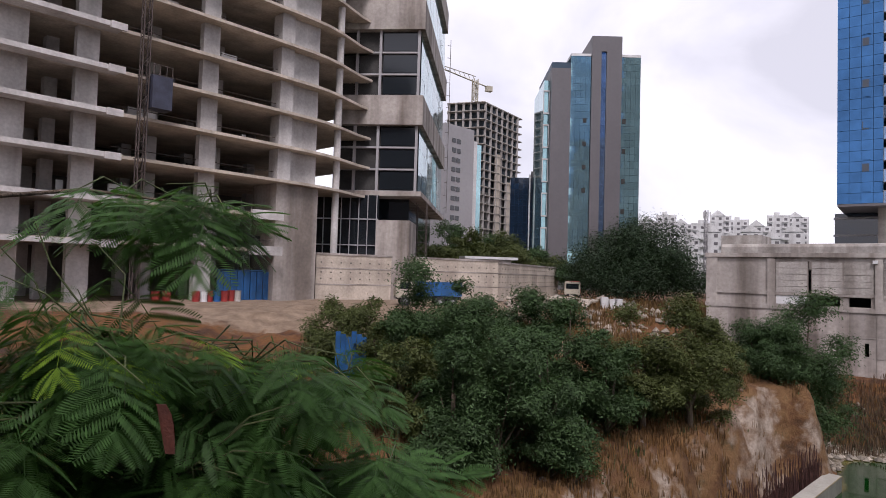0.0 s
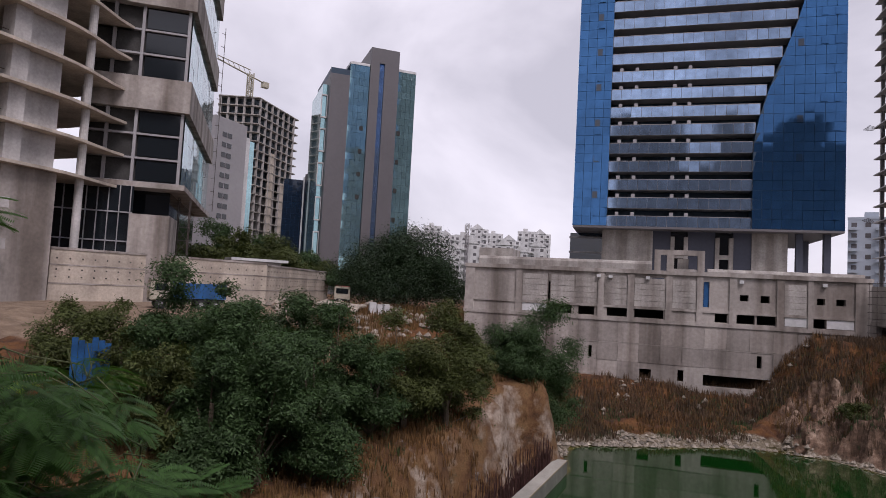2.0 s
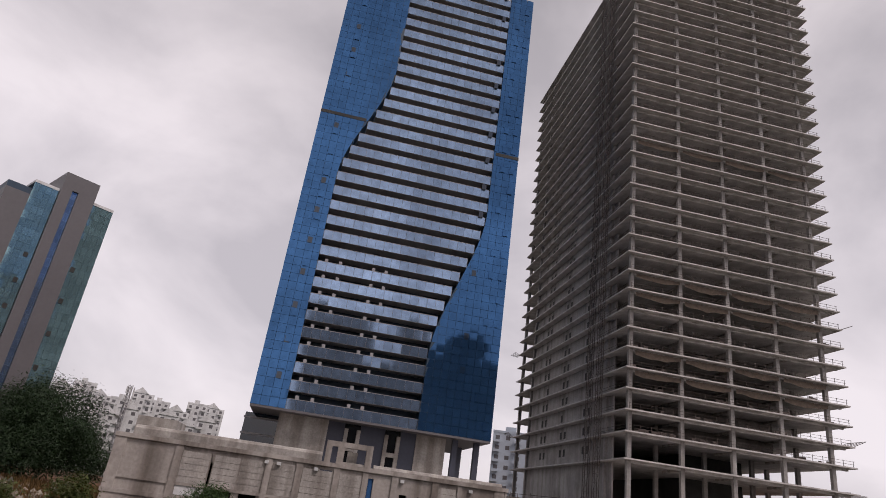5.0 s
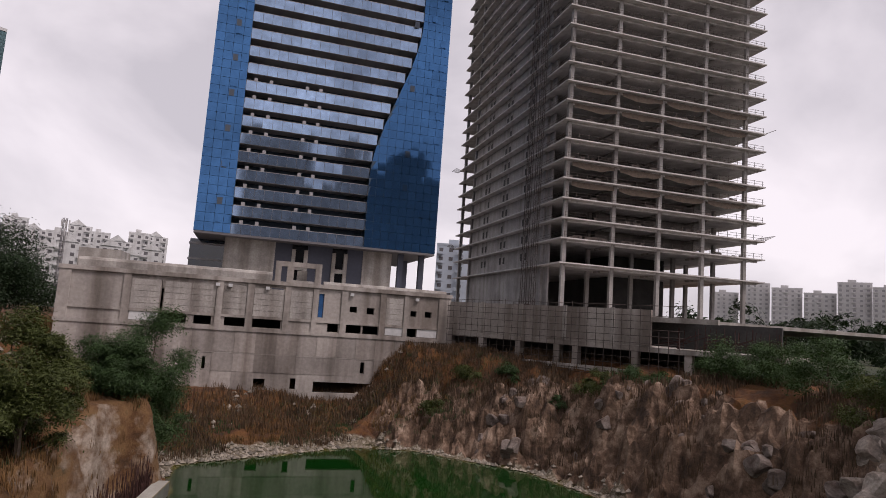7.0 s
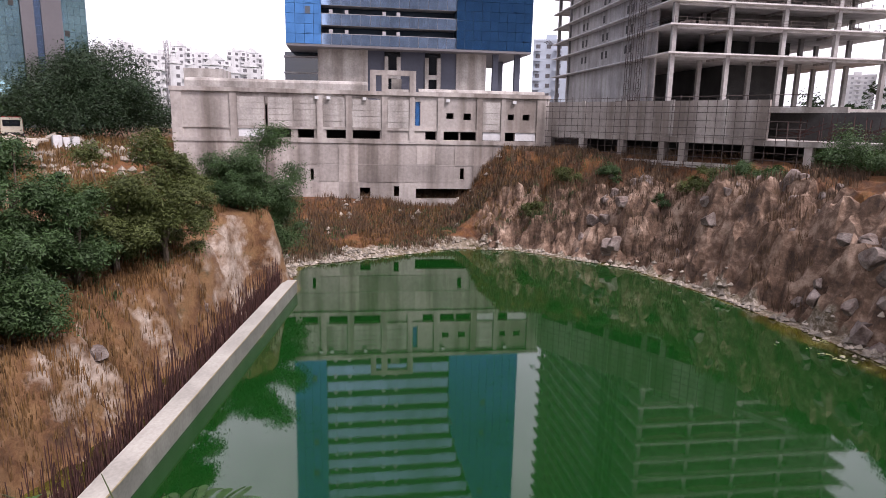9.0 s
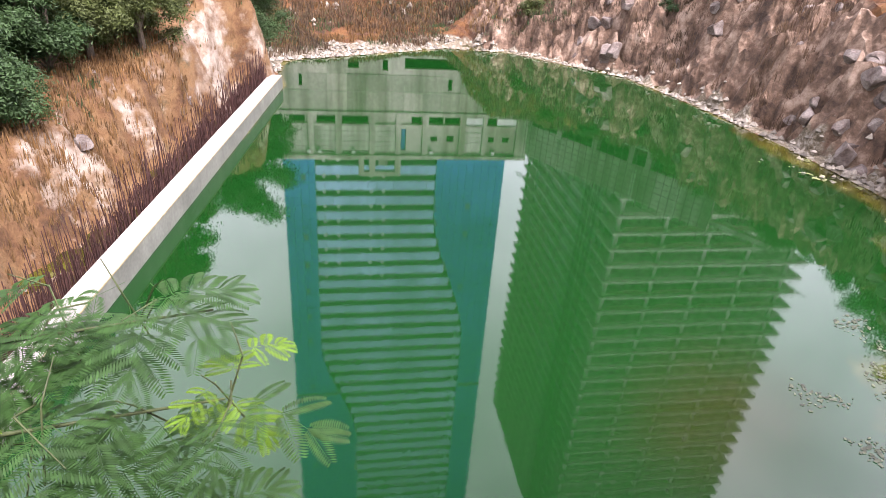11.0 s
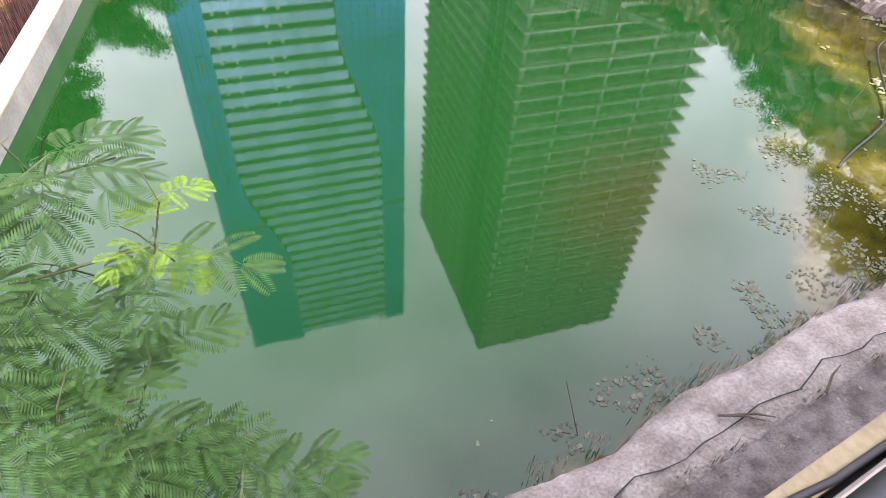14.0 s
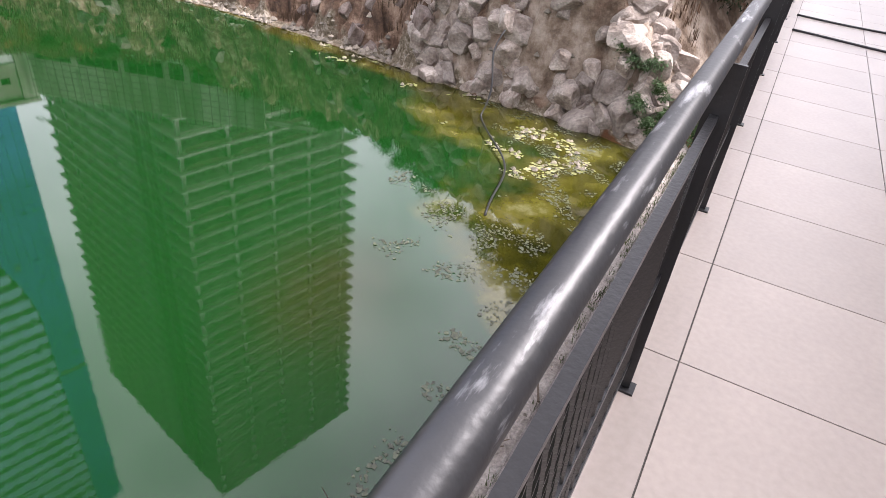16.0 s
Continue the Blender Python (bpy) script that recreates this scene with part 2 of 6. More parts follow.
def water_material():
    """Green water; brown and yellow over the weedy shallows; faint ripples."""
    m = bpy.data.materials.new("green_water")
    m.use_nodes = True
    n, l = m.node_tree.nodes, m.node_tree.links
    b = n["Principled BSDF"]
    b.inputs["Roughness"].default_value, b.inputs["IOR"].default_value = 0.025, 1.58
    tc = n.new("ShaderNodeTexCoord")
    at_ = n.new("ShaderNodeAttribute")
    at_.attribute_name = "shallow"
    ns = n.new("ShaderNodeTexNoise")
    ns.inputs["Scale"].default_value, ns.inputs["Detail"].default_value, ns.inputs["Roughness"].default_value = 0.35, 8, 0.62
    l.new(tc.outputs["Object"], ns.inputs["Vector"])
    weed = n.new("ShaderNodeValToRGB")
    e = weed.color_ramp.elements
    e[0].position, e[0].color = 0.33, (0.012, 0.013, 0.002, 1)
    e[1].position, e[1].color = 0.70, (0.17, 0.165, 0.08, 1)
    mid = weed.color_ramp.elements.new(0.5)
    mid.color = (0.040, 0.038, 0.004, 1)
    weed.color_ramp.elements.new(0.60).color = (0.075, 0.070, 0.010, 1)
    l.new(ns.outputs["Fac"], weed.inputs["Fac"])
    add = n.new("ShaderNodeMath")
    add.operation = "MULTIPLY_ADD"
    sub = n.new("ShaderNodeMath")
    sub.operation = "SUBTRACT"
    sub.inputs[1].default_value = 0.5
    l.new(ns.outputs["Fac"], sub.inputs[0])
    l.new(sub.outputs[0], add.inputs[0])
    add.inputs[1].default_value = 0.6
    l.new(at_.outputs["Fac"], add.inputs[2])
    ramp = n.new("ShaderNodeMapRange")
    ramp.inputs["From Min"].default_value, ramp.inputs["From Max"].default_value = 0.48, 0.74
    l.new(add.outputs[0], ramp.inputs["Value"])
    mix = n.new("ShaderNodeMix")
    mix.data_type = "RGBA"
    mix.inputs[6].default_value = (0.0031, 0.0300, 0.0040, 1)
    l.new(ramp.outputs["Result"], mix.inputs[0])
    l.new(weed.outputs["Color"], mix.inputs[7])
    rust_at, rust, rust_mix = n.new("ShaderNodeAttribute"), n.new("ShaderNodeMath"), n.new("ShaderNodeMix")
    rust_at.attribute_name = "silt"   # a cloud of brown silt under the surface
    rust.operation, rust_mix.data_type = "MULTIPLY", "RGBA"
    l.new(rust_at.outputs["Fac"], rust.inputs[0])
    l.new(ns.outputs["Fac"], rust.inputs[1])
    l.new(rust.outputs[0], rust_mix.inputs[0])
    l.new(mix.outputs[2], rust_mix.inputs[6])
    rust_mix.inputs[7].default_value = (0.026, 0.021, 0.004, 1)
    l.new(rust_mix.outputs[2], b.inputs["Base Color"])
    rip, bp = n.new("ShaderNodeTexNoise"), n.new("ShaderNodeBump")
    rip.inputs["Scale"].default_value, rip.inputs["Detail"].default_value = 6.0, 3
    bp.inputs["Strength"].default_value, bp.inputs["Distance"].default_value = 0.06, 0.006
    l.new(tc.outputs["Object"], rip.inputs["Vector"])
    l.new(rip.outputs["Fac"], bp.inputs["Height"])
    l.new(bp.outputs["Normal"], b.inputs["Normal"])
    return m


def ground_material():
    """Dry orange grass and earth, pale rock on the faces, rubble at the shore, sand on the site, scrub far off."""
    m = bpy.data.materials.new("banks")
    m.use_nodes = True
    n, l = m.node_tree.nodes, m.node_tree.links
    b = n["Principled BSDF"]
    b.inputs["Roughness"].default_value = 0.95
    tc = n.new("ShaderNodeTexCoord")

    def tex(scale, detail=6, rough=0.6, stretch=None):
        t = n.new("ShaderNodeTexNoise")
        t.inputs["Scale"].default_value, t.inputs["Detail"].default_value, t.inputs["Roughness"].default_value = scale, detail, rough
        if stretch:
            mp = n.new("ShaderNodeMapping")
            mp.inputs["Scale"].default_value = stretch
            l.new(tc.outputs["Object"], mp.inputs["Vector"])
            l.new(mp.outputs["Vector"], t.inputs["Vector"])
        else:
            l.new(tc.outputs["Object"], t.inputs["Vector"])
        return t.outputs["Fac"]

    def ramp(src, *stops):
        r = n.new("ShaderNodeValToRGB")
        el = r.color_ramp.elements
        el[0].position, el[0].color = stops[0][0], (*stops[0][1], 1)
        el[1].position, el[1].color = stops[-1][0], (*stops[-1][1], 1)
        for p, c in stops[1:-1]:
            el.new(p).color = (*c, 1)
        l.new(src, r.inputs["Fac"])
        return r.outputs["Color"]

    earth = ramp(tex(0.5, 8, 0.65), (0.3, (0.022, 0.012, 0.006)), (0.45, (0.075, 0.029, 0.009)), (0.58, (0.14, 0.058, 0.015)), (0.7, (0.055, 0.038, 0.013)))
    rock = ramp(tex(0.55, 10, 0.72), (0.38, (0.050, 0.030, 0.019)), (0.50, (0.14, 0.086, 0.056)), (0.58, (0.26, 0.180, 0.130)), (0.70, (0.40, 0.305, 0.235)))
    sand = ramp(tex(0.8, 8, 0.7), (0.35, (0.13, 0.088, 0.058)), (0.65, (0.27, 0.20, 0.14)))
    rubble = ramp(tex(3.0, 8, 0.75), (0.38, (0.06, 0.045, 0.025)), (0.5, (0.15, 0.12, 0.08)), (0.64, (0.36, 0.32, 0.27)))
    meadow = ramp(tex(0.6, 9, 0.7), (0.3, (0.040, 0.021, 0.010)), (0.45, (0.105, 0.049, 0.018)), (0.58, (0.160, 0.088, 0.035)), (0.7, (0.070, 0.050, 0.020)))
    cream = ramp(tex(0.45, 9, 0.7), (0.36, (0.085, 0.055, 0.035)), (0.46, (0.20, 0.15, 0.11)), (0.6, (0.40, 0.335, 0.275)), (0.72, (0.25, 0.18, 0.13)))
    scrub = ramp(tex(0.05, 9, 0.7), (0.35, (0.015, 0.025, 0.009)), (0.65, (0.05, 0.055, 0.022)))
    edge = tex(0.7, 6, 0.6)
    out = earth
    for name, colour in (("meadow", meadow), ("rock", rock), ("cream", cream), ("sand", sand), ("rubble", rubble), ("scrub", scrub)):
        a = n.new("ShaderNodeAttribute")
        a.attribute_name = name
        k = n.new("ShaderNodeMath")
        k.operation = "ADD"
        l.new(a.outputs["Fac"], k.inputs[0])
        l.new(edge, k.inputs[1])
        r = n.new("ShaderNodeMapRange")
        r.inputs["From Min"].default_value, r.inputs["From Max"].default_value = 0.9, 1.1
        l.new(k.outputs[0], r.inputs["Value"])
        x = n.new("ShaderNodeMix")
        x.data_type = "RGBA"
        l.new(r.outputs["Result"], x.inputs[0])
        l.new(out, x.inputs[6])
        l.new(colour, x.inputs[7])
        out = x.outputs[2]
    l.new(out, b.inputs["Base Color"])
    bp = n.new("ShaderNodeBump")
    bp.inputs["Strength"].default_value, bp.inputs["Distance"].default_value = 0.9, 0.25
    l.new(tex(1.6, 10, 0.7), bp.inputs["Height"])
    l.new(bp.outputs["Normal"], b.inputs["Normal"])
    return m


WATER, GROUND = water_material(), ground_material()


def worn_rail_material():
    """Black paint worn through to bare grey steel in long scuffs."""
    m = surface("worn_rail_paint", (0.018, 0.018, 0.02), 0.42, scale=5, vary=0.3, bump=0.05, ior=1.7)
    n, l = m.node_tree.nodes, m.node_tree.links
    b = n["Principled BSDF"]
    old = b.inputs["Base Color"].links[0].from_socket
    tc, mp, t, r, x = (n.new(k) for k in ("ShaderNodeTexCoord", "ShaderNodeMapping", "ShaderNodeTexNoise", "ShaderNodeMapRange", "ShaderNodeMix"))
    x.data_type = "RGBA"
    mp.inputs["Scale"].default_value = (0.5, 2.5, 2.5)
    t.inputs["Scale"].default_value, t.inputs["Detail"].default_value, t.inputs["Roughness"].default_value = 9, 8, 0.65
    r.inputs["From Min"].default_value, r.inputs["From Max"].default_value = 0.56, 0.70
    l.new(tc.outputs["Object"], mp.inputs["Vector"])
    l.new(mp.outputs["Vector"], t.inputs["Vector"])
    l.new(t.outputs["Fac"], r.inputs["Value"])
    l.new(r.outputs["Result"], x.inputs[0])
    l.new(old, x.inputs[6])
    x.inputs[7].default_value = (0.36, 0.36, 0.37, 1)
    l.new(x.outputs[2], b.inputs["Base Color"])
    return m


RAIL = worn_rail_material()


# ---- building blocks ----
def mesh_object(name, bm, material, parent=None, smooth=False):
    me = bpy.data.meshes.new(name)
    bm.to_mesh(me)
    bm.free()
    for m in (material if isinstance(material, (list, tuple)) else [material]):
        me.materials.append(m)
    if smooth:
        me.polygons.foreach_set("use_smooth", [True] * len(me.polygons))
    ob = new(name, me)
    ob.parent = parent
    return ob


def part(name, bm, material, parent, label="", smooth=False):
    ob = mesh_object(name, bm, material, parent, smooth)
    return tagged(ob, label) if label else ob


def thing(name, m, label, category, group="", kind=""):
    ob = new(name)
    ob.matrix_basis = m
    ob.empty_display_size = 0.2
    return tagged(ob, label, category, group, kind)


def add_box(bm, x0, x1, y0, y1, z0, z1, mat=0):
    v = [bm.verts.new(p) for p in ((x0, y0, z0), (x1, y0, z0), (x1, y1, z0), (x0, y1, z0), (x0, y0, z1), (x1, y0, z1), (x1, y1, z1), (x0, y1, z1))]
    for f in ((3, 2, 1, 0), (4, 5, 6, 7), (0, 1, 5, 4), (1, 2, 6, 5), (2, 3, 7, 6), (3, 0, 4, 7)):
        bm.faces.new([v[i] for i in f]).material_index = mat
    return v


def boxes(*rows):
    bm = bmesh.new()
    for r in rows:
        add_box(bm, *r)
    return bm


def add_rod(bm, a, b, r, n=6, r2=None):
    a, b = Vector(a), Vector(b)
    q = (b - a).to_track_quat("Z", "Y")
    r2 = r if r2 is None else r2
    lo = [bm.verts.new(a + q @ Vector((r * math.cos(i * math.tau / n), r * math.sin(i * math.tau / n), 0))) for i in range(n)]
    hi = [bm.verts.new(b + q @ Vector((r2 * math.cos(i * math.tau / n), r2 * math.sin(i * math.tau / n), 0))) for i in range(n)]
    for i in range(n):
        bm.faces.new((lo[i], lo[(i + 1) % n], hi[(i + 1) % n], hi[i]))
    bm.faces.new(lo[::-1])
    bm.faces.new(hi)


def add_tube(bm, pts, r, n=6):
    """One bent tube through the points."""
    rings = []
    for i, p in enumerate(pts):
        q = (pts[min(i + 1, len(pts) - 1)] - pts[max(i - 1, 0)]).to_track_quat("Z", "Y")
        rings.append([bm.verts.new(p + q @ Vector((r * math.cos(k * math.tau / n), r * math.sin(k * math.tau / n), 0))) for k in range(n)])
    for a, b in zip(rings, rings[1:]):
        for k in range(n):
            bm.faces.new((a[k], a[(k + 1) % n], b[(k + 1) % n], b[k]))
    bm.faces.new(rings[0][::-1])
    bm.faces.new(rings[-1])


def at(az, dist, z=0.0):
    """A place by its bearing (degrees clockwise from +y) and distance."""
    return Vector((dist * math.sin(radians(az)), dist * math.cos(radians(az)), z))


GRID = -37.5   # the turn of the buildings' grid
U = EYE

# ---- ground and water ----
SHORE = [  # waterline x, y; rise of the bank's face, its width; the land behind, its width
    (-4.5, 6.4, 1.0, 1.0, 2.0, 3.0), (1.65, 3.6, 0.5, 0.3, 0.6, 3.0), (6.7, 1.2, 0.5, 0.3, 0.6, 3.0), (13.8, -2.1, 0.5, 0.3, 0.6, 3.0), (22.0, -5.9, 0.5, 0.4, 0.9, 4.0),
    (32.5, -10.8, 0.6, 0.6, 1.8, 5.0), (36.0, -6.4, 8.6, 2.2, 10.5, 6.0), (38.4, -1.6, 8.8, 2.6, 10.5, 8.0), (42.2, 4.2, 8.8, 4.2, 10.5, 8.0), (46.9, 11.6, 8.6, 6.0, 10.0, 6.0),
    (51.3, 19.8, 8.6, 6.5, 10.0, 6.0), (55.0, 29.0, 8.0, 7.5, 10.4, 6.0), (53.4, 42.0, 5.8, 7.0, 10.2, 6.0), (49.0, 46.6, 1.2, 7.0, 4.2, 10.0), (31.6, 50.0, 1.2, 8.0, 4.3, 14.0),
    (28.9, 46.6, 3.0, 2.5, 6.0, 8.0), (27.0, 43.2, 6.6, 2.2, 8.4, 8.0), (24.35, 40.55, 6.6, 2.0, 8.4, 10.0), (15.45, 31.55, 4.5, 3.2, 8.0, 12.0), (6.45, 22.85, 3.6, 3.4, 7.0, 12.0), (-1.55, 14.75, 3.0, 4.0, 6.5, 12.0)]
SITE = 10.0


def shore_at(x, y):
    """Signed distance from the waterline (positive on land), the bank's numbers there, and the way along the shore."""
    best, inside = None, False
    for i, a in enumerate(SHORE):
        b = SHORE[(i + 1) % len(SHORE)]
        dx, dy = b[0] - a[0], b[1] - a[1]
        k = max(0.0, min(1.0, ((x - a[0]) * dx + (y - a[1]) * dy) / (dx * dx + dy * dy)))
        d = math.hypot(x - a[0] - k * dx, y - a[1] - k * dy)
        if best is None or d < best[0]:
            best = (d, [a[j] + k * (b[j] - a[j]) for j in range(2, 6)], i + k)
        if (a[1] > y) != (b[1] > y) and x < a[0] + dx * (y - a[1]) / dy:
            inside = not inside
    return (-best[0] if inside else best[0]), best[1], best[2]


def ease(k):
    k = max(0.0, min(1.0, k))
    return k * k * (3 - 2 * k)


def crag(x, y, z, scale):
    """The step of one jointed block of rock and the open joint round it."""
    dist, near = noise.voronoi((x * scale, y * scale, z * scale * 0.4))
    return noise.noise(near[0] * 7.7) - 0.5 * ease(1 - (dist[1] - dist[0]) / 0.16)


def land(x, y, full=False):
    d, (h1, w1, h2, w2), s = shore_at(x, y)
    jag = 1.3 * noise.noise((x * 0.33, y * 0.33, 5)) + 0.8 * noise.noise((x * 0.9, y * 0.9, 7))
    if d <= 0:
        z, rock, rubble, cream, meadow = max(-3.0, d * 0.6), 0.0, 0.0, 0.0, 0.0
    else:
        dd = max(0.0, d - 2.0 * ease((s - 16.3) / 0.7) * ease((20.6 - s) / 0.6) + (jag if h1 > 2 else 0.3 * jag) * ease(d / 1.5))
        z = h1 * ease(dd / w1) + (h2 - h1) * ease((dd - w1) / w2) + (SITE - h2) * ease((dd - w1 - w2) / 22.0)
        z += ease(d / 2) * (0.45 * noise.noise((x * 0.25, y * 0.25, 0)) + 0.3 * noise.noise((x * 0.8, y * 0.8, 3))) * (1 if d < 40 else 0.35) * min(1.0, h2 / 4)
        rock = ease(1.6 - abs(dd / w1 - 0.5) * 1.6) * min(1.0, h1 / 5.0) * (0.75 if 5 < s < 14 else 0.62)
        left = ease((s - 14.8) / 0.8)
        if 4.7 < s < 12.9 and d < 22:
            bare = ease((s - 4.7) / 0.4) * ease((12.9 - s) / 0.5) * ease((dd - 0.3) / 1.2) * ease((w1 + 2.5 - dd) / 2.5)
            if bare > 0:
                z += bare * (1.9 * crag(x, y, z, 0.36) + 0.9 * crag(x, y, z + 9, 0.9))
        cream = left * ease(1.5 - abs(dd / w1 - 0.45) * 1.4) * (0.35 + 0.46 * noise.noise((x * 0.21, y * 0.21, 33)))
        corner = ease((s - 4.8) / 0.3) * ease((8.2 - s) / 0.6)
        cream = max(cream, corner * ease(d / 0.6) * (0.66 + 0.5 * noise.noise((x * 0.3, y * 0.3, 37))))
        meadow = left * ease((26 - d) / 8)
        rock *= 1 - 0.8 * left
        rubble = ease(1.3 - d / (4.0 if s > 12.4 else 0.4 + 0.9 * ease((s - 7.0) / 1.5))) if 4.5 < s < 15.0 else 0.0
    if not full:
        return z
    sand = ease((y - 42) / 10) * ease((30 - x) / 15) if d > 0 else 0
    scrub = max(ease((d - 130) / 60), ease((x - 60) / 12) * ease((30 - y) / 20))
    return z, rock, sand, rubble, scrub, cream, meadow


def ticks(lo, hi, fine_lo, fine_hi, step):
    t = list(np.arange(fine_lo, fine_hi + 0.01, step))
    k, s = fine_hi, step
    while k < hi:
        s *= 1.3
        k += s
        t.append(k)
    k, s = fine_lo, step
    while k > lo:
        s *= 1.3
        k -= s
        t.insert(0, k)
    return t


def ground_sheet():
    xs, ys = ticks(-2600, 2600, -14, 68, 0.4), ticks(-2600, 2600, -16, 64, 0.4)
    rows = [land(x, y, True) for y in ys for x in xs]
    verts = [(x, y, rows[j * len(xs) + i][0]) for j, y in enumerate(ys) for i, x in enumerate(xs)]
    w = len(xs)
    faces = [(j * w + i, j * w + i + 1, (j + 1) * w + i + 1, (j + 1) * w + i) for j in range(len(ys) - 1) for i in range(w - 1)]
    me = bpy.data.meshes.new("ground")
    me.from_pydata(verts, [], faces)
    me.materials.append(GROUND)
    for k, name in enumerate(("rock", "sand", "rubble", "scrub", "cream", "meadow")):
        me.attributes.new(name, "FLOAT", "POINT").data.foreach_set("value", [r[k + 1] * 1.1 for r in rows])
    me.polygons.foreach_set("use_smooth", [bool(rows[f[0]][1] < 0.30) for f in faces])
    return tagged(new("ground", me), "dry orange earth and rock banks round a flooded pit", "ground", kind="structure")


def water_sheet():
    xs, ys = np.arange(-28, 68.1, 1.0), np.arange(-18, 58.1, 1.0)
    me = bpy.data.meshes.new("water")
    w = len(xs)
    me.from_pydata([(x, y, 0) for y in ys for x in xs], [], [(j * w + i, j * w + i + 1, (j + 1) * w + i + 1, (j + 1) * w + i) for j in range(len(ys) - 1) for i in range(w - 1)])
    me.materials.append(WATER)
    vals = []
    for y in ys:
        for x in xs:
            d, _, s = shore_at(x, y)
            reach = 0.4 + 7.2 * ease((s - 3.0) / 1.0) * ease((7.9 - s) / 1.2) + (1.6 if 6.6 <= s < 9.5 else 0.0)
            vals.append(1.0 - min(1.0, max(0.0, -d) / (2 * reach)))
    me.attributes.new("shallow", "FLOAT", "POINT").data.foreach_set("value", vals)
    me.attributes.new("silt", "FLOAT", "POINT").data.foreach_set("value", [1.0 * ease(1.1 - math.hypot((x - 17.6) / 5.5, (y - 3.6) / 3.4)) for y in ys for x in xs])
    return tagged(new("water", me), "still green water filling an excavated pit", "water", kind="structure")


ground_sheet()
water_sheet()

# ---- the deck and its railing ----
DECK = EYE - 1.45
ALONG = -25.0   # the railing's turn
deck = thing("deck", pose(0, 0, DECK, 0, 0, ALONG), "deck of large cream tiles with a khaki edge", "deck", kind="structure")
part("slab", boxes((-7, 17, -7, 0.185, -0.30, -0.02)), CONCRETE, deck)
part("retaining_wall", boxes((-7, 17, -0.6, 0.0, -12.5, -0.302)), CONCRETE_OLD, deck)
bm = bmesh.new()
for k in range(10):
    add_box(bm, -7 + k * 2.4, -7 + k * 2.4 + 2.39, 0.205, 0.27, -0.25, -0.03)
part("fascia", bm, KHAKI, deck, "khaki edge board")
part("gutter", boxes((-7, 17, 0.186, 0.204, -0.28, -0.10)), DARK, deck)
rail = thing("railing", pose(0, 0, DECK, 0, 0, ALONG), "worn black steel railing with wire mesh panels", "railing")
bm = bmesh.new()
add_rod(bm, (-7, 0.104, 1.09), (17, 0.104, 1.09), 0.027, 20)
part("handrail", bm, RAIL, rail, "black pipe worn to bare steel", smooth=True)
first = None
for k in range(-5, 11):
    x = 1.67 + 1.5 * k
    if first is None:
        bm = boxes((-0.006, 0.006, 0.048, 0.112, 0.0, 1.07), (-0.03, 0.03, 0.03, 0.13, 0.0, 0.008))
        first = part("post", bm, BLACK, rail)
        first.location.x = x
    else:
        p = new("post", first.data)
        p.parent, p.location = rail, (x, 0, 0)
for z, h, name in ((0.08, 0.04, "bottom_bar"), (0.92, 0.02, "top_bar"), (0.42, 0.035, "middle_bar")):
    part(name, boxes((-7, 17, 0.072, 0.094, z, z + h)), BLACK, rail)
for k in range(-2, 8):   # woven wire between the posts
    x0 = 1.70 + 1.5 * k
    bm = bmesh.new()
    for i in range(30):
        for s in (1, -1):
            a, b = (x0 + i * 0.05, 0.08), (x0 + i * 0.05 + s * 0.30, 0.08)
            add_rod(bm, (a[0], 0.08 + s * 0.002, 0.11), (min(max(b[0], x0), x0 + 1.44), 0.08 + s * 0.002, 0.92), 0.0036, 3)
    part("mesh_panel", bm, BLACK, rail)
cable = thing("cable", pose(0, 0, DECK, 0, 0, ALONG), "grey cable lying along the deck edge", "cable")
bm = bmesh.new()
pts = [Vector((-3 + i * 0.25, 0.215 + 0.02 * math.sin(i * 0.9) + 0.012 * math.sin(i * 2.1), -0.012 + 0.006 * math.sin(i * 1.3))) for i in range(60)]
add_tube(bm, pts, 0.011)
part("sheath", bm, RUBBER, cable, smooth=True)
for y, (x0, yy) in ((0, (8.4, 0)), (0, (9.6, 0))):
    c = thing("floor_cable", pose(0, 0, DECK, 0, 0, ALONG), "black cable lying across the deck tiles", "cable", "cables across the deck")
    bm = bmesh.new()
    pts = [Vector((x0 + 0.12 * math.sin(i * 0.4 + x0), -0.06 - i * 0.2, 0.014)) for i in range(34)]
    add_tube(bm, pts, 0.013)
    part("sheath", bm, RUBBER, c, smooth=True)

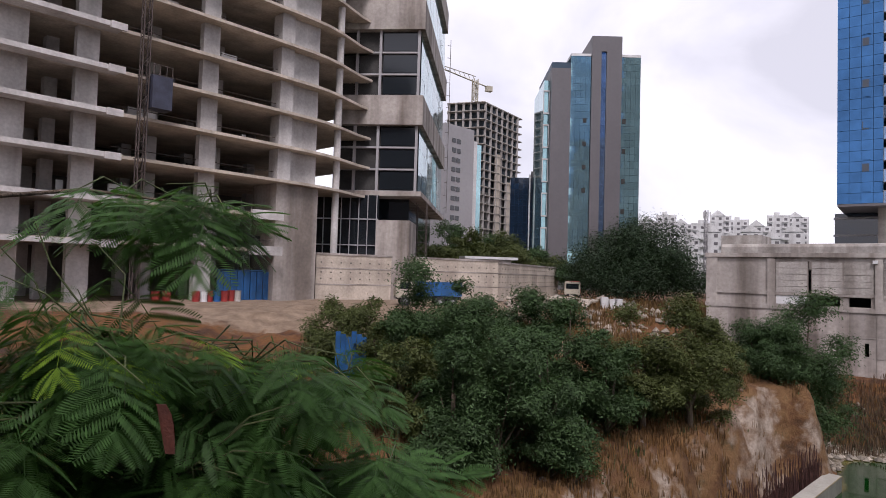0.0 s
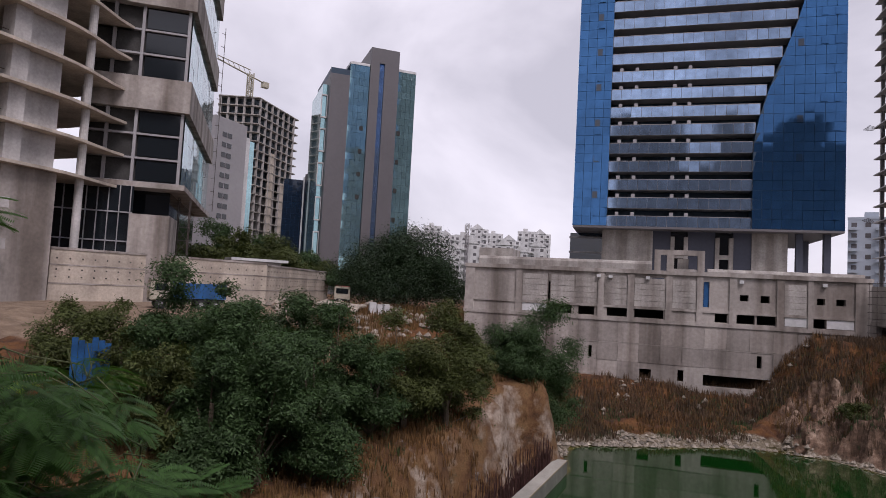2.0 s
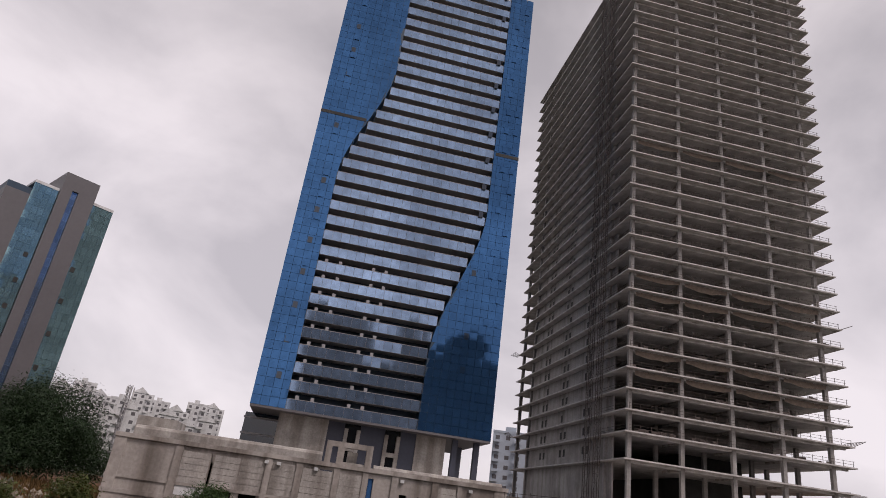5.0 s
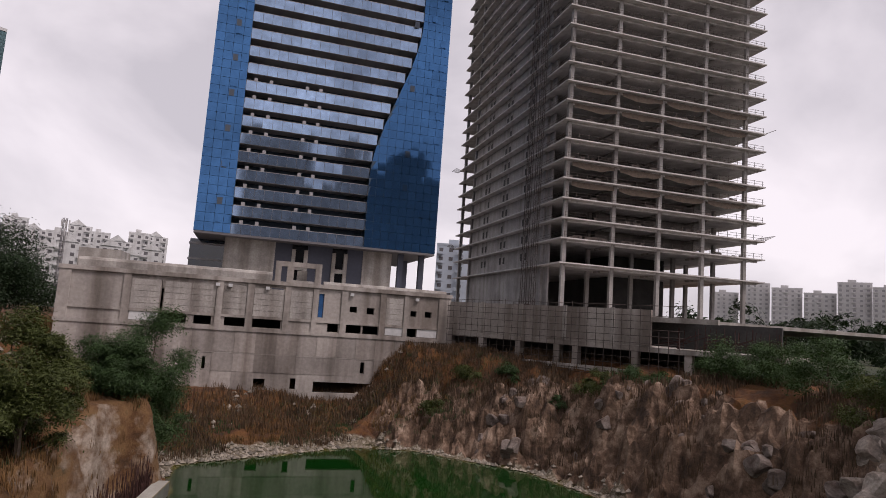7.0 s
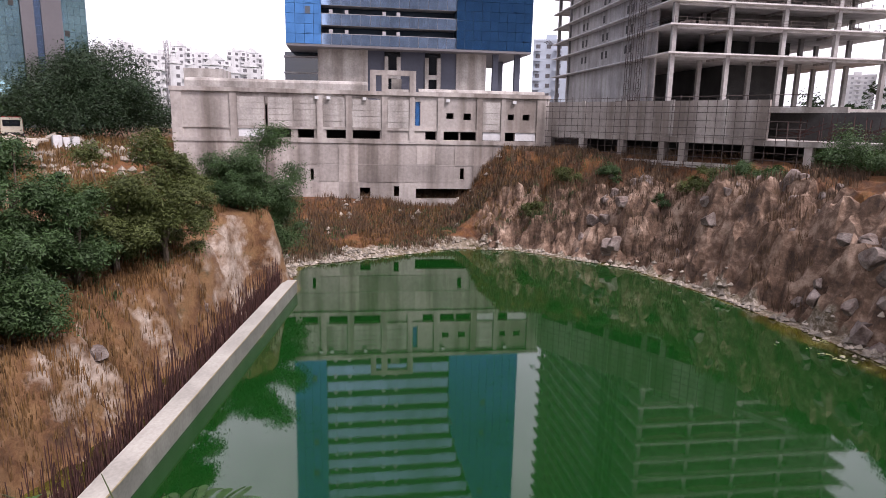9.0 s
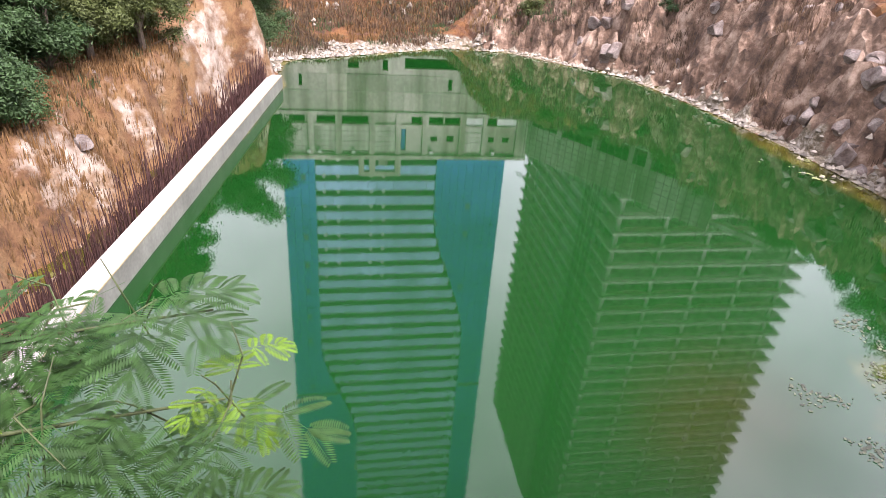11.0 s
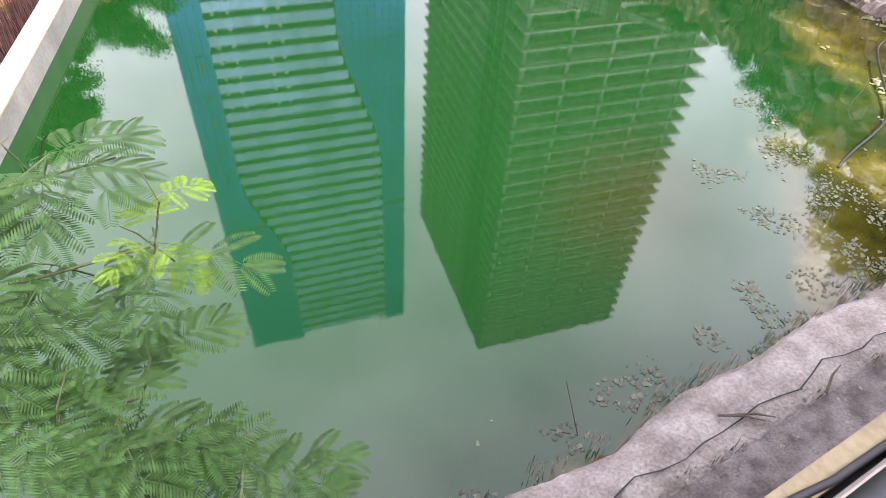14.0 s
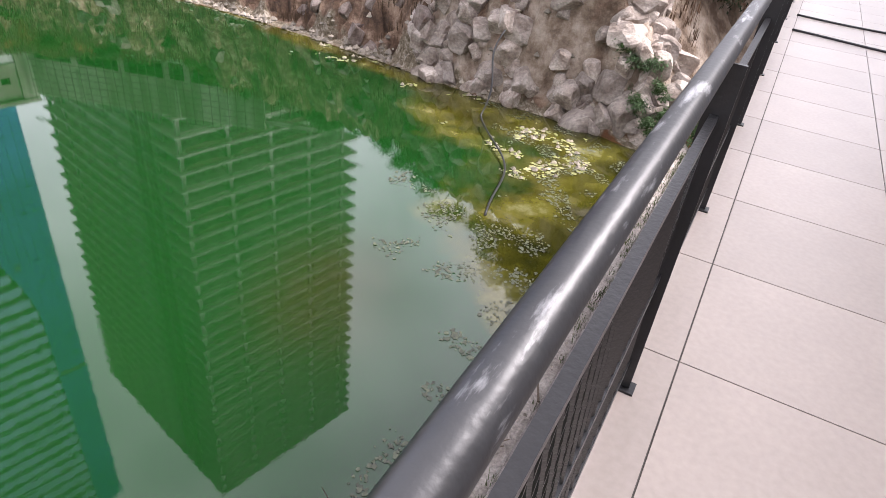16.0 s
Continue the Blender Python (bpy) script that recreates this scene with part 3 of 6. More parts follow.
# ---- the low retaining wall along the water under the deck ----
def kerb():
    bm = bmesh.new()
    n, sect = 400, [(4.12, -1.0), (4.10, 0.45), (4.02, 0.78), (3.85, 0.93), (3.3, 0.98), (2.7, 0.95), (2.2, 0.93), (2.1, 0.6), (2.1, -1.0)]
    rings = []
    for i in range(n + 1):
        x = -7 + i * 42 / n
        ring = []
        for j, (y, z) in enumerate(sect):
            k = 0.16 * noise.noise((x * 0.45, j * 0.7, 2)) + 0.07 * noise.noise((x * 1.7, j * 1.3, 4)) + 0.035 * noise.noise((x * 5.1, j * 2.1, 6))
            sag = 0.55 * max(0.0, noise.noise((x * 0.22, 0, 9))) if 1 <= j <= 3 else 0.0
            ring.append(bm.verts.new((x, y + k - sag * 0.5, z + 0.5 * k - sag * 0.35)))
        rings.append(ring)
    for a, b in zip(rings, rings[1:]):
        for j in range(len(sect) - 1):
            bm.faces.new((a[j], a[j + 1], b[j + 1], b[j]))
    for e in (rings[0], rings[-1][::-1]):
        bm.faces.new(e)
    bmesh.ops.recalc_face_normals(bm, faces=bm.faces)
    t = thing("retaining_kerb", pose(0, 0, 0, 0, 0, ALONG), "cracked weathered concrete retaining wall along the water", "wall", kind="structure")
    part("coping", bm, CONCRETE_OLD, t, smooth=True)
    bm = bmesh.new()   # broken edge inside the crown
    for i in range(46):
        x = 2 + i * 0.62
        y = 2.9 + 0.35 * noise.noise((x * 0.8, 3, 1))
        y2 = 2.9 + 0.35 * noise.noise(((x + 0.62) * 0.8, 3, 1))
        v = [bm.verts.new(p) for p in ((x, y, 1.045), (x + 0.62, y2, 1.045), (x + 0.62, y2 - 0.02 - 0.025 * abs(math.sin(x * 2.3 + 1.4)), 1.05), (x, y - 0.02 - 0.025 * abs(math.sin(x * 2.3)), 1.05))]
        bm.faces.new(v)
    part("crack", bm, DARK, t)
    soil = thing("soil_strip", pose(0, 0, 0, 0, 0, ALONG), "dark gravelly soil between wall and deck", "ground", kind="structure")
    bm = bmesh.new()
    grid = [[bm.verts.new((-7 + i * 0.5, 2.35 - j * 0.4, 1.06 + 0.1 * j + 0.10 * noise.noise((i * 0.7, j * 0.7, 6)))) for j in range(8)] for i in range(85)]
    for i in range(84):
        for j in range(7):
            bm.faces.new((grid[i][j], grid[i][j + 1], grid[i + 1][j + 1], grid[i + 1][j]))
    bmesh.ops.recalc_face_normals(bm, faces=bm.faces)
    part("gravel", bm, surface("dark_gravel", (0.27, 0.24, 0.225), 0.95, scale=2, vary=0.6, bump=0.8, second=(0.10, 0.085, 0.078), fine=9), soil, smooth=True)


kerb()

# ---- the white ledge with starter bars on the far side of the water ----
LEDGE_A, LEDGE_B = Vector((26.65, 42.49, 0)), Vector((-0.76, 14.66, 0))
LEDGE_L = (LEDGE_B - LEDGE_A).length
LEDGE_TURN = math.degrees(math.atan2(LEDGE_B.y - LEDGE_A.y, LEDGE_B.x - LEDGE_A.x))
ledge = thing("concrete_ledge", pose(LEDGE_A.x, LEDGE_A.y, 0, 0, 0, LEDGE_TURN), "white concrete footing ledge with rusty starter bars", "ledge", kind="structure")
part("footing", boxes((0, LEDGE_L, -0.92, 0.0, -1.5, 1.0)), CONCRETE_WHITE, ledge)
# thin darker facing: damp tint plus the side's shade put into its colour
part("wet_shaded_face", boxes((0, LEDGE_L, 0.0, 0.03, -1.5, 0.96)), CONCRETE_DAMP_SHADED, ledge, "damp grey-green face above the waterline, side shade painted in")
part("rim", boxes((0, LEDGE_L, 0.0, 0.05, 0.961, 1.003)), KHAKI, ledge)
bm = bmesh.new()
for k in range(1700):   # a dense low row against the rock and taller bars here and there
    x = 0.2 + k * (LEDGE_L - 0.4) / 1700 + random.uniform(-0.05, 0.05)
    y = -0.94 - random.choice((0, 0.10, 0.22, 0.36))
    tall_bar = k % 5 == 1 and noise.noise((x * 0.5, 4, 4)) > -0.3
    h = random.uniform(1.2, 2.5) if tall_bar else random.uniform(0.25, 1.2)
    add_rod(bm, (x, y, 0.6), (x + random.gauss(0, 0.05 * h), y + random.gauss(-0.03, 0.05) * h, 0.95 + h), 0.018, 3)
tagged(part("starter_bars", bm, STEEL, ledge, "dense rusty reinforcing bars"), kind="stuff")

# ---- facades ----
def pane_grid(x0, x1, z0, z1, nx, nz, y=0.0, gap=0.045, tilt=0.003, left=None, right=None, skip=None):
    """Panes with open joints on a wall facing -y; left(z), right(z) bound them where given."""
    bm = bmesh.new()
    dx, dz = (x1 - x0) / nx, (z1 - z0) / nz
    for j in range(nz):
        za, zb = z0 + j * dz + gap / 2, z0 + (j + 1) * dz - gap / 2
        for i in range(nx):
            xa, xb = x0 + i * dx + gap / 2, x0 + (i + 1) * dx - gap / 2
            lo = [max(xa, left(z)) if left else xa for z in (za, zb)]
            hi = [min(xb, right(z)) if right else xb for z in (za, zb)]
            if hi[0] - lo[0] < 0.05 and hi[1] - lo[1] < 0.05 or (skip and skip(i, j)):
                continue
            hi = [max(a + 0.02, b) for a, b in zip(lo, hi)]
            t = [random.gauss(0, tilt) for _ in range(2)]
            c = y + random.gauss(0, 0.002)
            v = [bm.verts.new((px, c + (px - xa) * t[0] + (pz - za) * t[1], pz)) for px, pz in ((lo[0], za), (hi[0], za), (hi[1], zb), (lo[1], zb))]
            bm.faces.new(v)
    return bm


def window_strip(parent, name, x0, x1, z0, z1, nx, nz, mat, y=-0.06, **more):
    return tagged(part(name, pane_grid(x0, x1, z0, z1, nx, nz, y=y, **more), mat, parent), kind="stuff")


# ---- unfinished tower of bare slabs ----
DM = 8.5 * U
BASE = 15.7
M_XY = at(63.95, DM)
tower = thing("unfinished_tower", pose(M_XY.x, M_XY.y, BASE, 0, 0, GRID), "tall unfinished concrete tower of bare slabs and columns", "tower")
LX, LY = 0.392 * DM, 0.564 * DM
Z1, ZT = EYE + 0.1456 * DM - BASE, 1.3461 * DM - EYE - BASE
NF = 30
STEP = (ZT - Z1) / NF
def repeat(name, me, parent, places):
    for p in places:
        o = new(name, me)
        o.parent, o.location = parent, p


def mesh_of(name, bm, mat):
    me = bpy.data.meshes.new(name)
    bm.to_mesh(me)
    bm.free()
    me.materials.append(mat)
    return me


FLOORS = [Z1 - 1.22 * STEP] + [Z1 + k * STEP for k in range(NF + 1)]
repeat("floor_slab", mesh_of("floor_slab", boxes((0, LX, 0, LY, -0.24, 0)), CONCRETE_SLAB), tower, [(0, 0, z) for z in FLOORS])
repeat("edge_beam", mesh_of("edge_beam", boxes((1.0, LX - 1.0, 1.1, 1.6, -0.66, -0.242)), CONCRETE_SLAB), tower, [(0, 0, z) for z in FLOORS])
repeat("cross_beam", mesh_of("cross_beam", boxes((0, 0.45, 1.61, 9.0, -0.64, -0.242)), CONCRETE), tower, [(1.2 + i * (LX - 2.4) / 4, 0, z) for z in FLOORS for i in (1, 2, 3)])
for i in range(5):
    for j in range(8):
        if 0 < i < 4 and 0 < j < 7 and j != 1 or i == 0 and 1 < j < 6:
            continue
        x, y = 1.35 + i * (LX - 5.4) / 4, 1.35 + j * (LY - 2.7) / 7
        part("column", boxes((x - 0.36, x + 0.36, y - 0.36, y + 0.36, -4 if i < 4 else -9, ZT)), CONCRETE_MID, tower)
# both cores are coloured dark to paint in the shade between the slabs
part("core", boxes((12, LX - 10, 9, LY - 9, Z1, ZT - 0.3)), CONCRETE_INSIDE_SHADE, tower)
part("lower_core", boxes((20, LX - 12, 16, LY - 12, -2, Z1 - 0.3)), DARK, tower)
repeat("side_wall", mesh_of("side_wall", boxes((1.5, 1.8, 0.12 * LY, 0.86 * LY, 0.0, STEP - 0.245)), CONCRETE_MID), tower, [(0, 0, z) for z in FLOORS[1:-1]])
part("side_wall", boxes((1.5, 1.8, 0.12 * LY, 0.86 * LY, -1.5, Z1 - 0.26)), CONCRETE_MID, tower)
# dark slabs on the solid side wall, painted shade in place of window holes
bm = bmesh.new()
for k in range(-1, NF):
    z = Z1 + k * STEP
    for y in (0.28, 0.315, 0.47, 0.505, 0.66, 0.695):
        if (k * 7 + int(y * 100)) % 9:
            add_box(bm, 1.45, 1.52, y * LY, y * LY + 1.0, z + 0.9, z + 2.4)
tagged(part("window_opening_shade", bm, DARK, tower), kind="stuff")
for k in range(NF):   # guard rails and sagging net on each floor
    z = Z1 + k * STEP
    bm = bmesh.new()
    for h in (0.5, 1.0):
        add_box(bm, 0.9, LX - 0.3, 0.32, 0.37, z + h, z + h + 0.05)
        add_box(bm, 0.32, 0.37, 0.9, 0.2 * LY, z + h, z + h + 0.05)
    for i in range(22):
        x = 0.9 + i * (LX - 1.4) / 21
        add_box(bm, x - 0.03, x + 0.03, 0.31, 0.38, z, z + 1.15)
    for i in range(int(LX * 1.2)):
        x = 1.4 + i / 1.2
        if random.random() < 0.35 and x < LX - 3:
            add_box(bm, x, x + random.uniform(0.5, 2), 1.2, 1.3, z, z + random.uniform(0.2, 0.8))
    part("guard_rail", bm, SCAFFOLD, tower)
for k in (3, 4, 7, 8, 16):   # brown safety nets slung below some floors
    z = Z1 + k * STEP
    bm = bmesh.new()
    for i in range(4):
        xa, xb = 1.9 + i * (LX - 5.4) / 4, 0.9 + (i + 1) * (LX - 5.4) / 4
        top = [bm.verts.new((xa + (xb - xa) * q / 6, 0.45, z - 0.6)) for q in range(7)]
        low = [bm.verts.new((xa + (xb - xa) * q / 6, 0.5, z - 1.1 - 0.5 * math.sin(q / 6 * math.pi) - 0.3 * random.random())) for q in range(7)]
        for q in range(6):
            bm.faces.new((low[q], low[q + 1], top[q + 1], top[q]))
    part("safety_net", bm, surface("brown_net", (0.14, 0.105, 0.08), 0.95, scale=2, vary=0.4, bump=0.1), tower)
for z in (Z1 + 1.0 * STEP, Z1 + 7 * STEP):   # catch fans at the corners
    for x0, y0, sx, sy in ((LX, 0.6, 1, 0.0), (0.6, LY, -0.2, 1)):
        bm = bmesh.new()
        for q in range(6):
            add_rod(bm, (x0 - (0 if sx else 0), y0 + q * 0.9 * (1 if sx > 0 else 0.6), z), (x0 + sx * 3.0, y0 + q * 0.9 + sy * 3, z + 1.4), 0.05, 4)
        add_rod(bm, (x0 + sx * 3.0, y0 + sy * 3, z + 1.4), (x0 + sx * 3.0, y0 + 4.5 + sy * 3, z + 1.4), 0.05, 4)
        part("catch_fan", bm, SCAFFOLD, tower)


def lattice_mast(bm, x, y, z0, z1, w, bay, r=0.05):
    for dx, dy in ((0, 0), (w, 0), (w, w), (0, w)):
        add_box(bm, x + dx - r, x + dx + r, y + dy - r, y + dy + r, z0, z1)
    n = int((z1 - z0) / bay)
    c = [(x, y), (x + w, y), (x + w, y + w), (x, y + w)]
    for k in range(n):
        z = z0 + k * bay
        for q in range(4):
            a, b = c[q], c[(q + 1) % 4]
            if k % 2:
                a, b = b, a
            add_rod(bm, (*a, z), (*b, z + bay), r * 0.6, 3)
            add_rod(bm, (*a, z), (*b, z), r * 0.6, 3)


for y in (8.3, 12.6):
    h = thing("hoist_mast", pose(M_XY.x, M_XY.y, BASE, 0, 0, GRID), "slender steel lattice hoist mast on the unfinished tower", "hoist", "hoist masts on the tower")
    bm = bmesh.new()
    lattice_mast(bm, -1.5, y, -0.1, ZT - 4, 0.9, 1.5, 0.045)
    part("mast", bm, SCAFFOLD, h)
    part("landing", boxes((-2.4, 0.6, y - 1.5, y + 2.4, -0.3, 0.0), (-2.4, -2.3, y - 1.5, y + 2.4, 0, 2.3)), STEEL, h)

# ---- blue glass tower ----
BL, BR = at(31.75, 7.7 * U), at(52.7, 7.99 * U)
WB = (BR - BL).length
blue = thing("glass_tower", pose(BL.x, BL.y, BASE, 0, 0, math.degrees(math.atan2(BR.y - BL.y, BR.x - BL.x))), "tall blue glass tower with striped balconies between curved edges", "tower")
ZB0, ZB1 = 24.9 - BASE, 1.2681 * 7.7 * U - EYE - BASE
NOTCH = 79.0 - BASE


def edge_left(z):
    return 5.3 + 7.0 * ease((z + BASE - 66) / 26)


def edge_right(z):
    return 26.4 + 7.4 * ease((z + BASE - 36) / 30)


for row in ((0.3, WB - 0.3, 3.2, 29, ZB0, ZB1 - 0.5), (0.05, 5.0, 0.12, 3.2, ZB0, ZB1), (WB - 4.7, WB - 0.05, 0.12, 3.2, ZB0, ZB1)):
    part("backing", boxes(row), MULLION, blue)
NB = 32
BSTEP = (ZB1 - ZB0) / NB
window_strip(blue, "left_glazing", 0.0, 12.5, ZB0, ZB1, 9, NB * 2, GLASS_BLUE, y=0.0, right=edge_left)
window_strip(blue, "right_glazing", 26.3, WB, ZB0, ZB1, 9, NB * 2, GLASS_BLUE, y=0.0, left=edge_right)
for e, far in ((edge_left, 5.0), (edge_right, WB - 4.7)):   # panels behind the curved edges
    bm = bmesh.new()
    for j in range(NB * 2):
        za, zb = ZB0 + j * BSTEP / 2, ZB0 + (j + 1) * BSTEP / 2
        bm.faces.new([bm.verts.new(p) for p in ((e(za), 0, za), (e(zb), 0, zb), (e(zb), 3.2, zb), (e(za), 3.2, za))])
        bm.faces.new([bm.verts.new(p) for p in ((far, 0.1, za), (e(za), 0.1, za), (e(zb), 0.1, zb), (far, 0.1, zb))])
    bmesh.ops.remove_doubles(bm, verts=bm.verts, dist=0.11)
    part("curved_edge", bm, MULLION, blue)
for j in range(NB):
    z = ZB0 + j * BSTEP
    xa, xb = max(edge_left(z), edge_left(z + 1.7)), min(edge_right(z), edge_right(z + 1.7))
    bal = part("balcony", boxes((xa, xb, 0.35, 3.2, z, z + 0.16)), GREY_PALE, blue)
    n = int((xb - xa) / 1.5)
    tagged(part("parapet_glass", pane_grid(xa + 0.05, xb - 0.05, z - 0.05, z + 1.62, n, 1, y=0.25, tilt=0.004), GLASS_PALE, bal), kind="stuff")
    part("parapet_frame", boxes((xa, xb, 0.24, 0.34, z + 1.62, z + 1.70), (xa, xb, 0.29, 0.33, z - 0.08, z + 1.62)), GREY_PALE, bal)
    if j < 9:
        for x in (xa + 1.2, xa + 3.6, xa + 9.4, xa + 11.6):
            part("fin", boxes((x, x + 0.55, 0.5, 0.9, z + 0.16, z + 2.3)), GREY_PALE, bal)
bm = bmesh.new()
for j in range(NB * 2):   # opening lights on the wings
    z = ZB0 + (j + 0.1) * BSTEP / 2
    for x in (3.0, WB - 3.4, WB - 1.6):
        if j % 3 == 1 and random.random() < 0.75:
            add_box(bm, x, x + 0.9, -0.14, -0.02, z, z + 1.25)
tagged(part("opening_light", bm, GLASS_BLUE, blue), kind="stuff")
bm = bmesh.new()
for j in range(NB * 2):
    if j % 4 == 3:
        z = ZB0 + j * BSTEP / 2
        for x in (2.9, WB - 6.5):
            if random.random() < 0.6:
                add_box(bm, x, x + 0.8, -0.05, 0.0, z, z + 1.1)
tagged(part("open_vent", bm, GLASS_NAVY, blue), kind="stuff")
part("notch", boxes((-0.06, edge_left(NOTCH) - 0.3, -0.05, 0.5, NOTCH - 0.3, NOTCH + 0.35)), DARK, blue)
part("notch", boxes((edge_right(NOTCH) + 0.3, WB + 0.06, -0.05, 0.5, NOTCH - 1.0, NOTCH - 0.3)), DARK, blue)
part("side_glazing_left", boxes((-0.04, 0.26, 0.1, 29, ZB0, ZB1)), GLASS_BLUE, blue)
part("side_glazing_right", boxes((WB - 0.26, WB + 0.04, 0.1, 29, ZB0, ZB1)), GLASS_BLUE, blue)
part("soffit", boxes((0.02, WB - 0.02, 0.02, 29, ZB0 - 0.35, ZB0 - 0.01)), GREY_CLAD, blue)
part("lobby_wall", boxes((4.6, 12.5, 3.0, 26, -1, ZB0 - 0.35)), CONCRETE, blue)
part("lobby_panel", boxes((12.5, 15.2, 3.4, 26, -1, ZB0 - 0.35), (17.8, 21.8, 3.4, 26, -1, ZB0 - 0.35), (24.4, 27, 3.4, 26, -1, ZB0 - 0.35)), SLATE, blue)
part("lobby_glass", boxes((15.2, 17.8, 4.0, 26, -1, ZB0 - 0.35), (21.8, 24.4, 4.0, 26, -1, ZB0 - 0.35)), GLASS_DARK, blue)
part("lobby_frame", boxes((15.2, 15.8, 3.0, 3.9, -1, 8), (17.2, 17.8, 3.0, 3.9, -1, 8), (21.8, 22.4, 3.0, 3.9, -1, 8), (23.8, 24.4, 3.0, 3.9, -1, 8), (15.8, 17.2, 3.0, 3.5, 4.6, 5.3), (22.4, 23.8, 3.0, 3.5, 4.6, 5.3)), CONCRETE, blue)
part("end_wall", boxes((27, 32, 3.2, 24, -1, ZB0 - 0.35)), CONCRETE, blue)
for x in (32.9, 36.6):
    part("pilotis", boxes((x, x + 0.9, 2.0, 2.9, -1, ZB0 - 0.35)), SLATE, blue)
    part("pilotis", boxes((x, x + 0.9, 14.0, 14.9, -1, ZB0 - 0.35)), SLATE, blue)
N_XY = at(31.6, 8.4 * U)
navy_low = thing("banded_office", pose(N_XY.x, N_XY.y, 9, 0, 0, GRID), "low navy office block with pale floor bands", "building")
part("body", boxes((0, 14, 0, 14, 0, 15.5)), GLASS_NAVY, navy_low)
for k in range(5):
    part("floor_band", boxes((-0.15, 14.1, -0.15, 14.1, 4.2 + k * 2.6, 4.5 + k * 2.6)), GREY_PALE, navy_low)

# ---- podium ----
P0 = at(40, 5.9 * U)
podium = thing("podium_wall", pose(P0.x, P0.y, 0, 0, 0, GRID), "stained bare concrete podium wall with window openings", "building")
WT = 0.7


def wall_with_holes(x0, x1, z0, z1, y0, y1, holes):
    """A wall of panels left between rectangular openings, which go right through."""
    xs = sorted({x0, x1, *[h[0] for h in holes], *[h[1] for h in holes]})
    zs = sorted({z0, z1, *[h[2] for h in holes], *[h[3] for h in holes]})
    bm = bmesh.new()
    for za, zb in zip(zs, zs[1:]):
        run = None
        for xa, xb in list(zip(xs, xs[1:])) + [(None, None)]:
            solid = xa is not None and not any(h[0] <= (xa + xb) / 2 <= h[1] and h[2] <= (za + zb) / 2 <= h[3] for h in holes)
            if solid:
                run = (run[0], xb) if run else (xa, xb)
            elif run:
                add_box(bm, *run, y0, y1, za, zb)
                run = None
    return bm


ROW = [(-14.1, -11.2), (-10.4, -8.45), (-7.0, -4.65), (-3.8, -0.5), (5.1, 6.45), (7.4, 9.3), (9.5, 11.5), (15.2, 16.45)]
HOLES = [(a, b, 11.3, 12.3) for a, b in ROW]
HOLES += [(7.7, 8.6, 13.9, 14.6), (9.85, 10.8, 13.8, 14.6), (15.5, 16.3, 13.9, 14.6), (17.4, 18.3, 13.9, 14.6)]
HOLES += [(-14.2, -13.9, 12.5, 16.1), (-7.1, -4.9, 16.0, 16.2), (-3.7, -0.5, 15.95, 16.15), (3.8, 4.45, 13.0, 15.9)]
HOLES += [(-3.0, -1.7, 4.2, 5.3), (1.25, 1.9, 4.2, 5.5), (4.0, 12.7, 3.9, 5.2), (-9.0, -8.6, 6.2, 7.6), (9.6, 10.1, 6.4, 7.8)]
part("wall", wall_with_holes(-24.8, 20.8, 2.0, 17.0, 0, WT, HOLES), CONCRETE_PALE, podium)
part("return_wall", boxes((-24.8, -24.1, WT, 26, 2, 16.95)), CONCRETE_PALE, podium)
# floor and inner wall carry the room's shade in their dark colours
part("floor", boxes((-24.0, 20.5, WT + 0.01, 14, 10.6, 11.0), (-24, 20.5, WT + 0.01, 14, 3.6, 3.9)), CONCRETE_INSIDE_SHADE, podium)
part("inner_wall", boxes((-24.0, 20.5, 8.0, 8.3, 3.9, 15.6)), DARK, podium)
for x0, x1 in ((-24.8, -23.6), (-18.2, -17.4), (-8.1, -7.4), (-4.65, -3.9), (-0.3, 0.4), (3.1, 3.75), (6.6, 7.35), (11.5, 12.25), (14.6, 15.15), (19.2, 20.8)):
    part("pilaster", boxes((x0, x1, -0.18, 0, 10.95, 16.6)), CONCRETE_PALE, podium)
for z0, z1, y in ((16.55, 17.02, -0.28), (12.35, 12.62, -0.14), (10.75, 11.2, -0.16), (8.1, 8.22, -0.05)):
    part("ledge", boxes((-24.9, 20.9, y, 0, z0, z1)), CONCRETE_PALE, podium)
for a, b in ((-17.3, -14.25), (12.35, 15.0), (16.5, 19.1)):
    part("infill_panel", boxes((a, b, -0.04, 0.1, 11.35, 12.32)), WHITE, podium)
blocks = bmesh.new()
for a, b in ((-17.35, -14.3), (-13.8, -11.0), (-10.8, -8.2), (-7.35, -4.7), (-3.85, -0.35), (0.45, 3.05), (12.3, 14.5)):
    for k in range(5):
        z = 12.65 + k * 0.68
        add_box(blocks, a, b, -0.05 - 0.02 * (k % 2), 0, z, z + 0.64)
part("block_infill", blocks, CONCRETE, podium)
PANEL = surface("shuttered_concrete", (0.46, 0.41, 0.375), 0.9, scale=0.22, stains=0.85, vary=0.3, bump=0.15, per_object=0.22)
prng = random.Random(61)
for k in range(19):   # lifts of shuttered concrete below the windows
    for z0, z1 in ((3.95, 6.0), (6.03, 8.08), (8.25, 10.72)):
        x0 = -24.75 + k * 2.4
        x1 = min(20.75, x0 + 2.36)
        if not any(h[0] < x1 and h[1] > x0 and h[2] < z1 and h[3] > z0 for h in HOLES):
            part("panel", boxes((x0, x1, -0.02 - 0.05 * prng.random(), 0, z0, z1)), PANEL, podium)
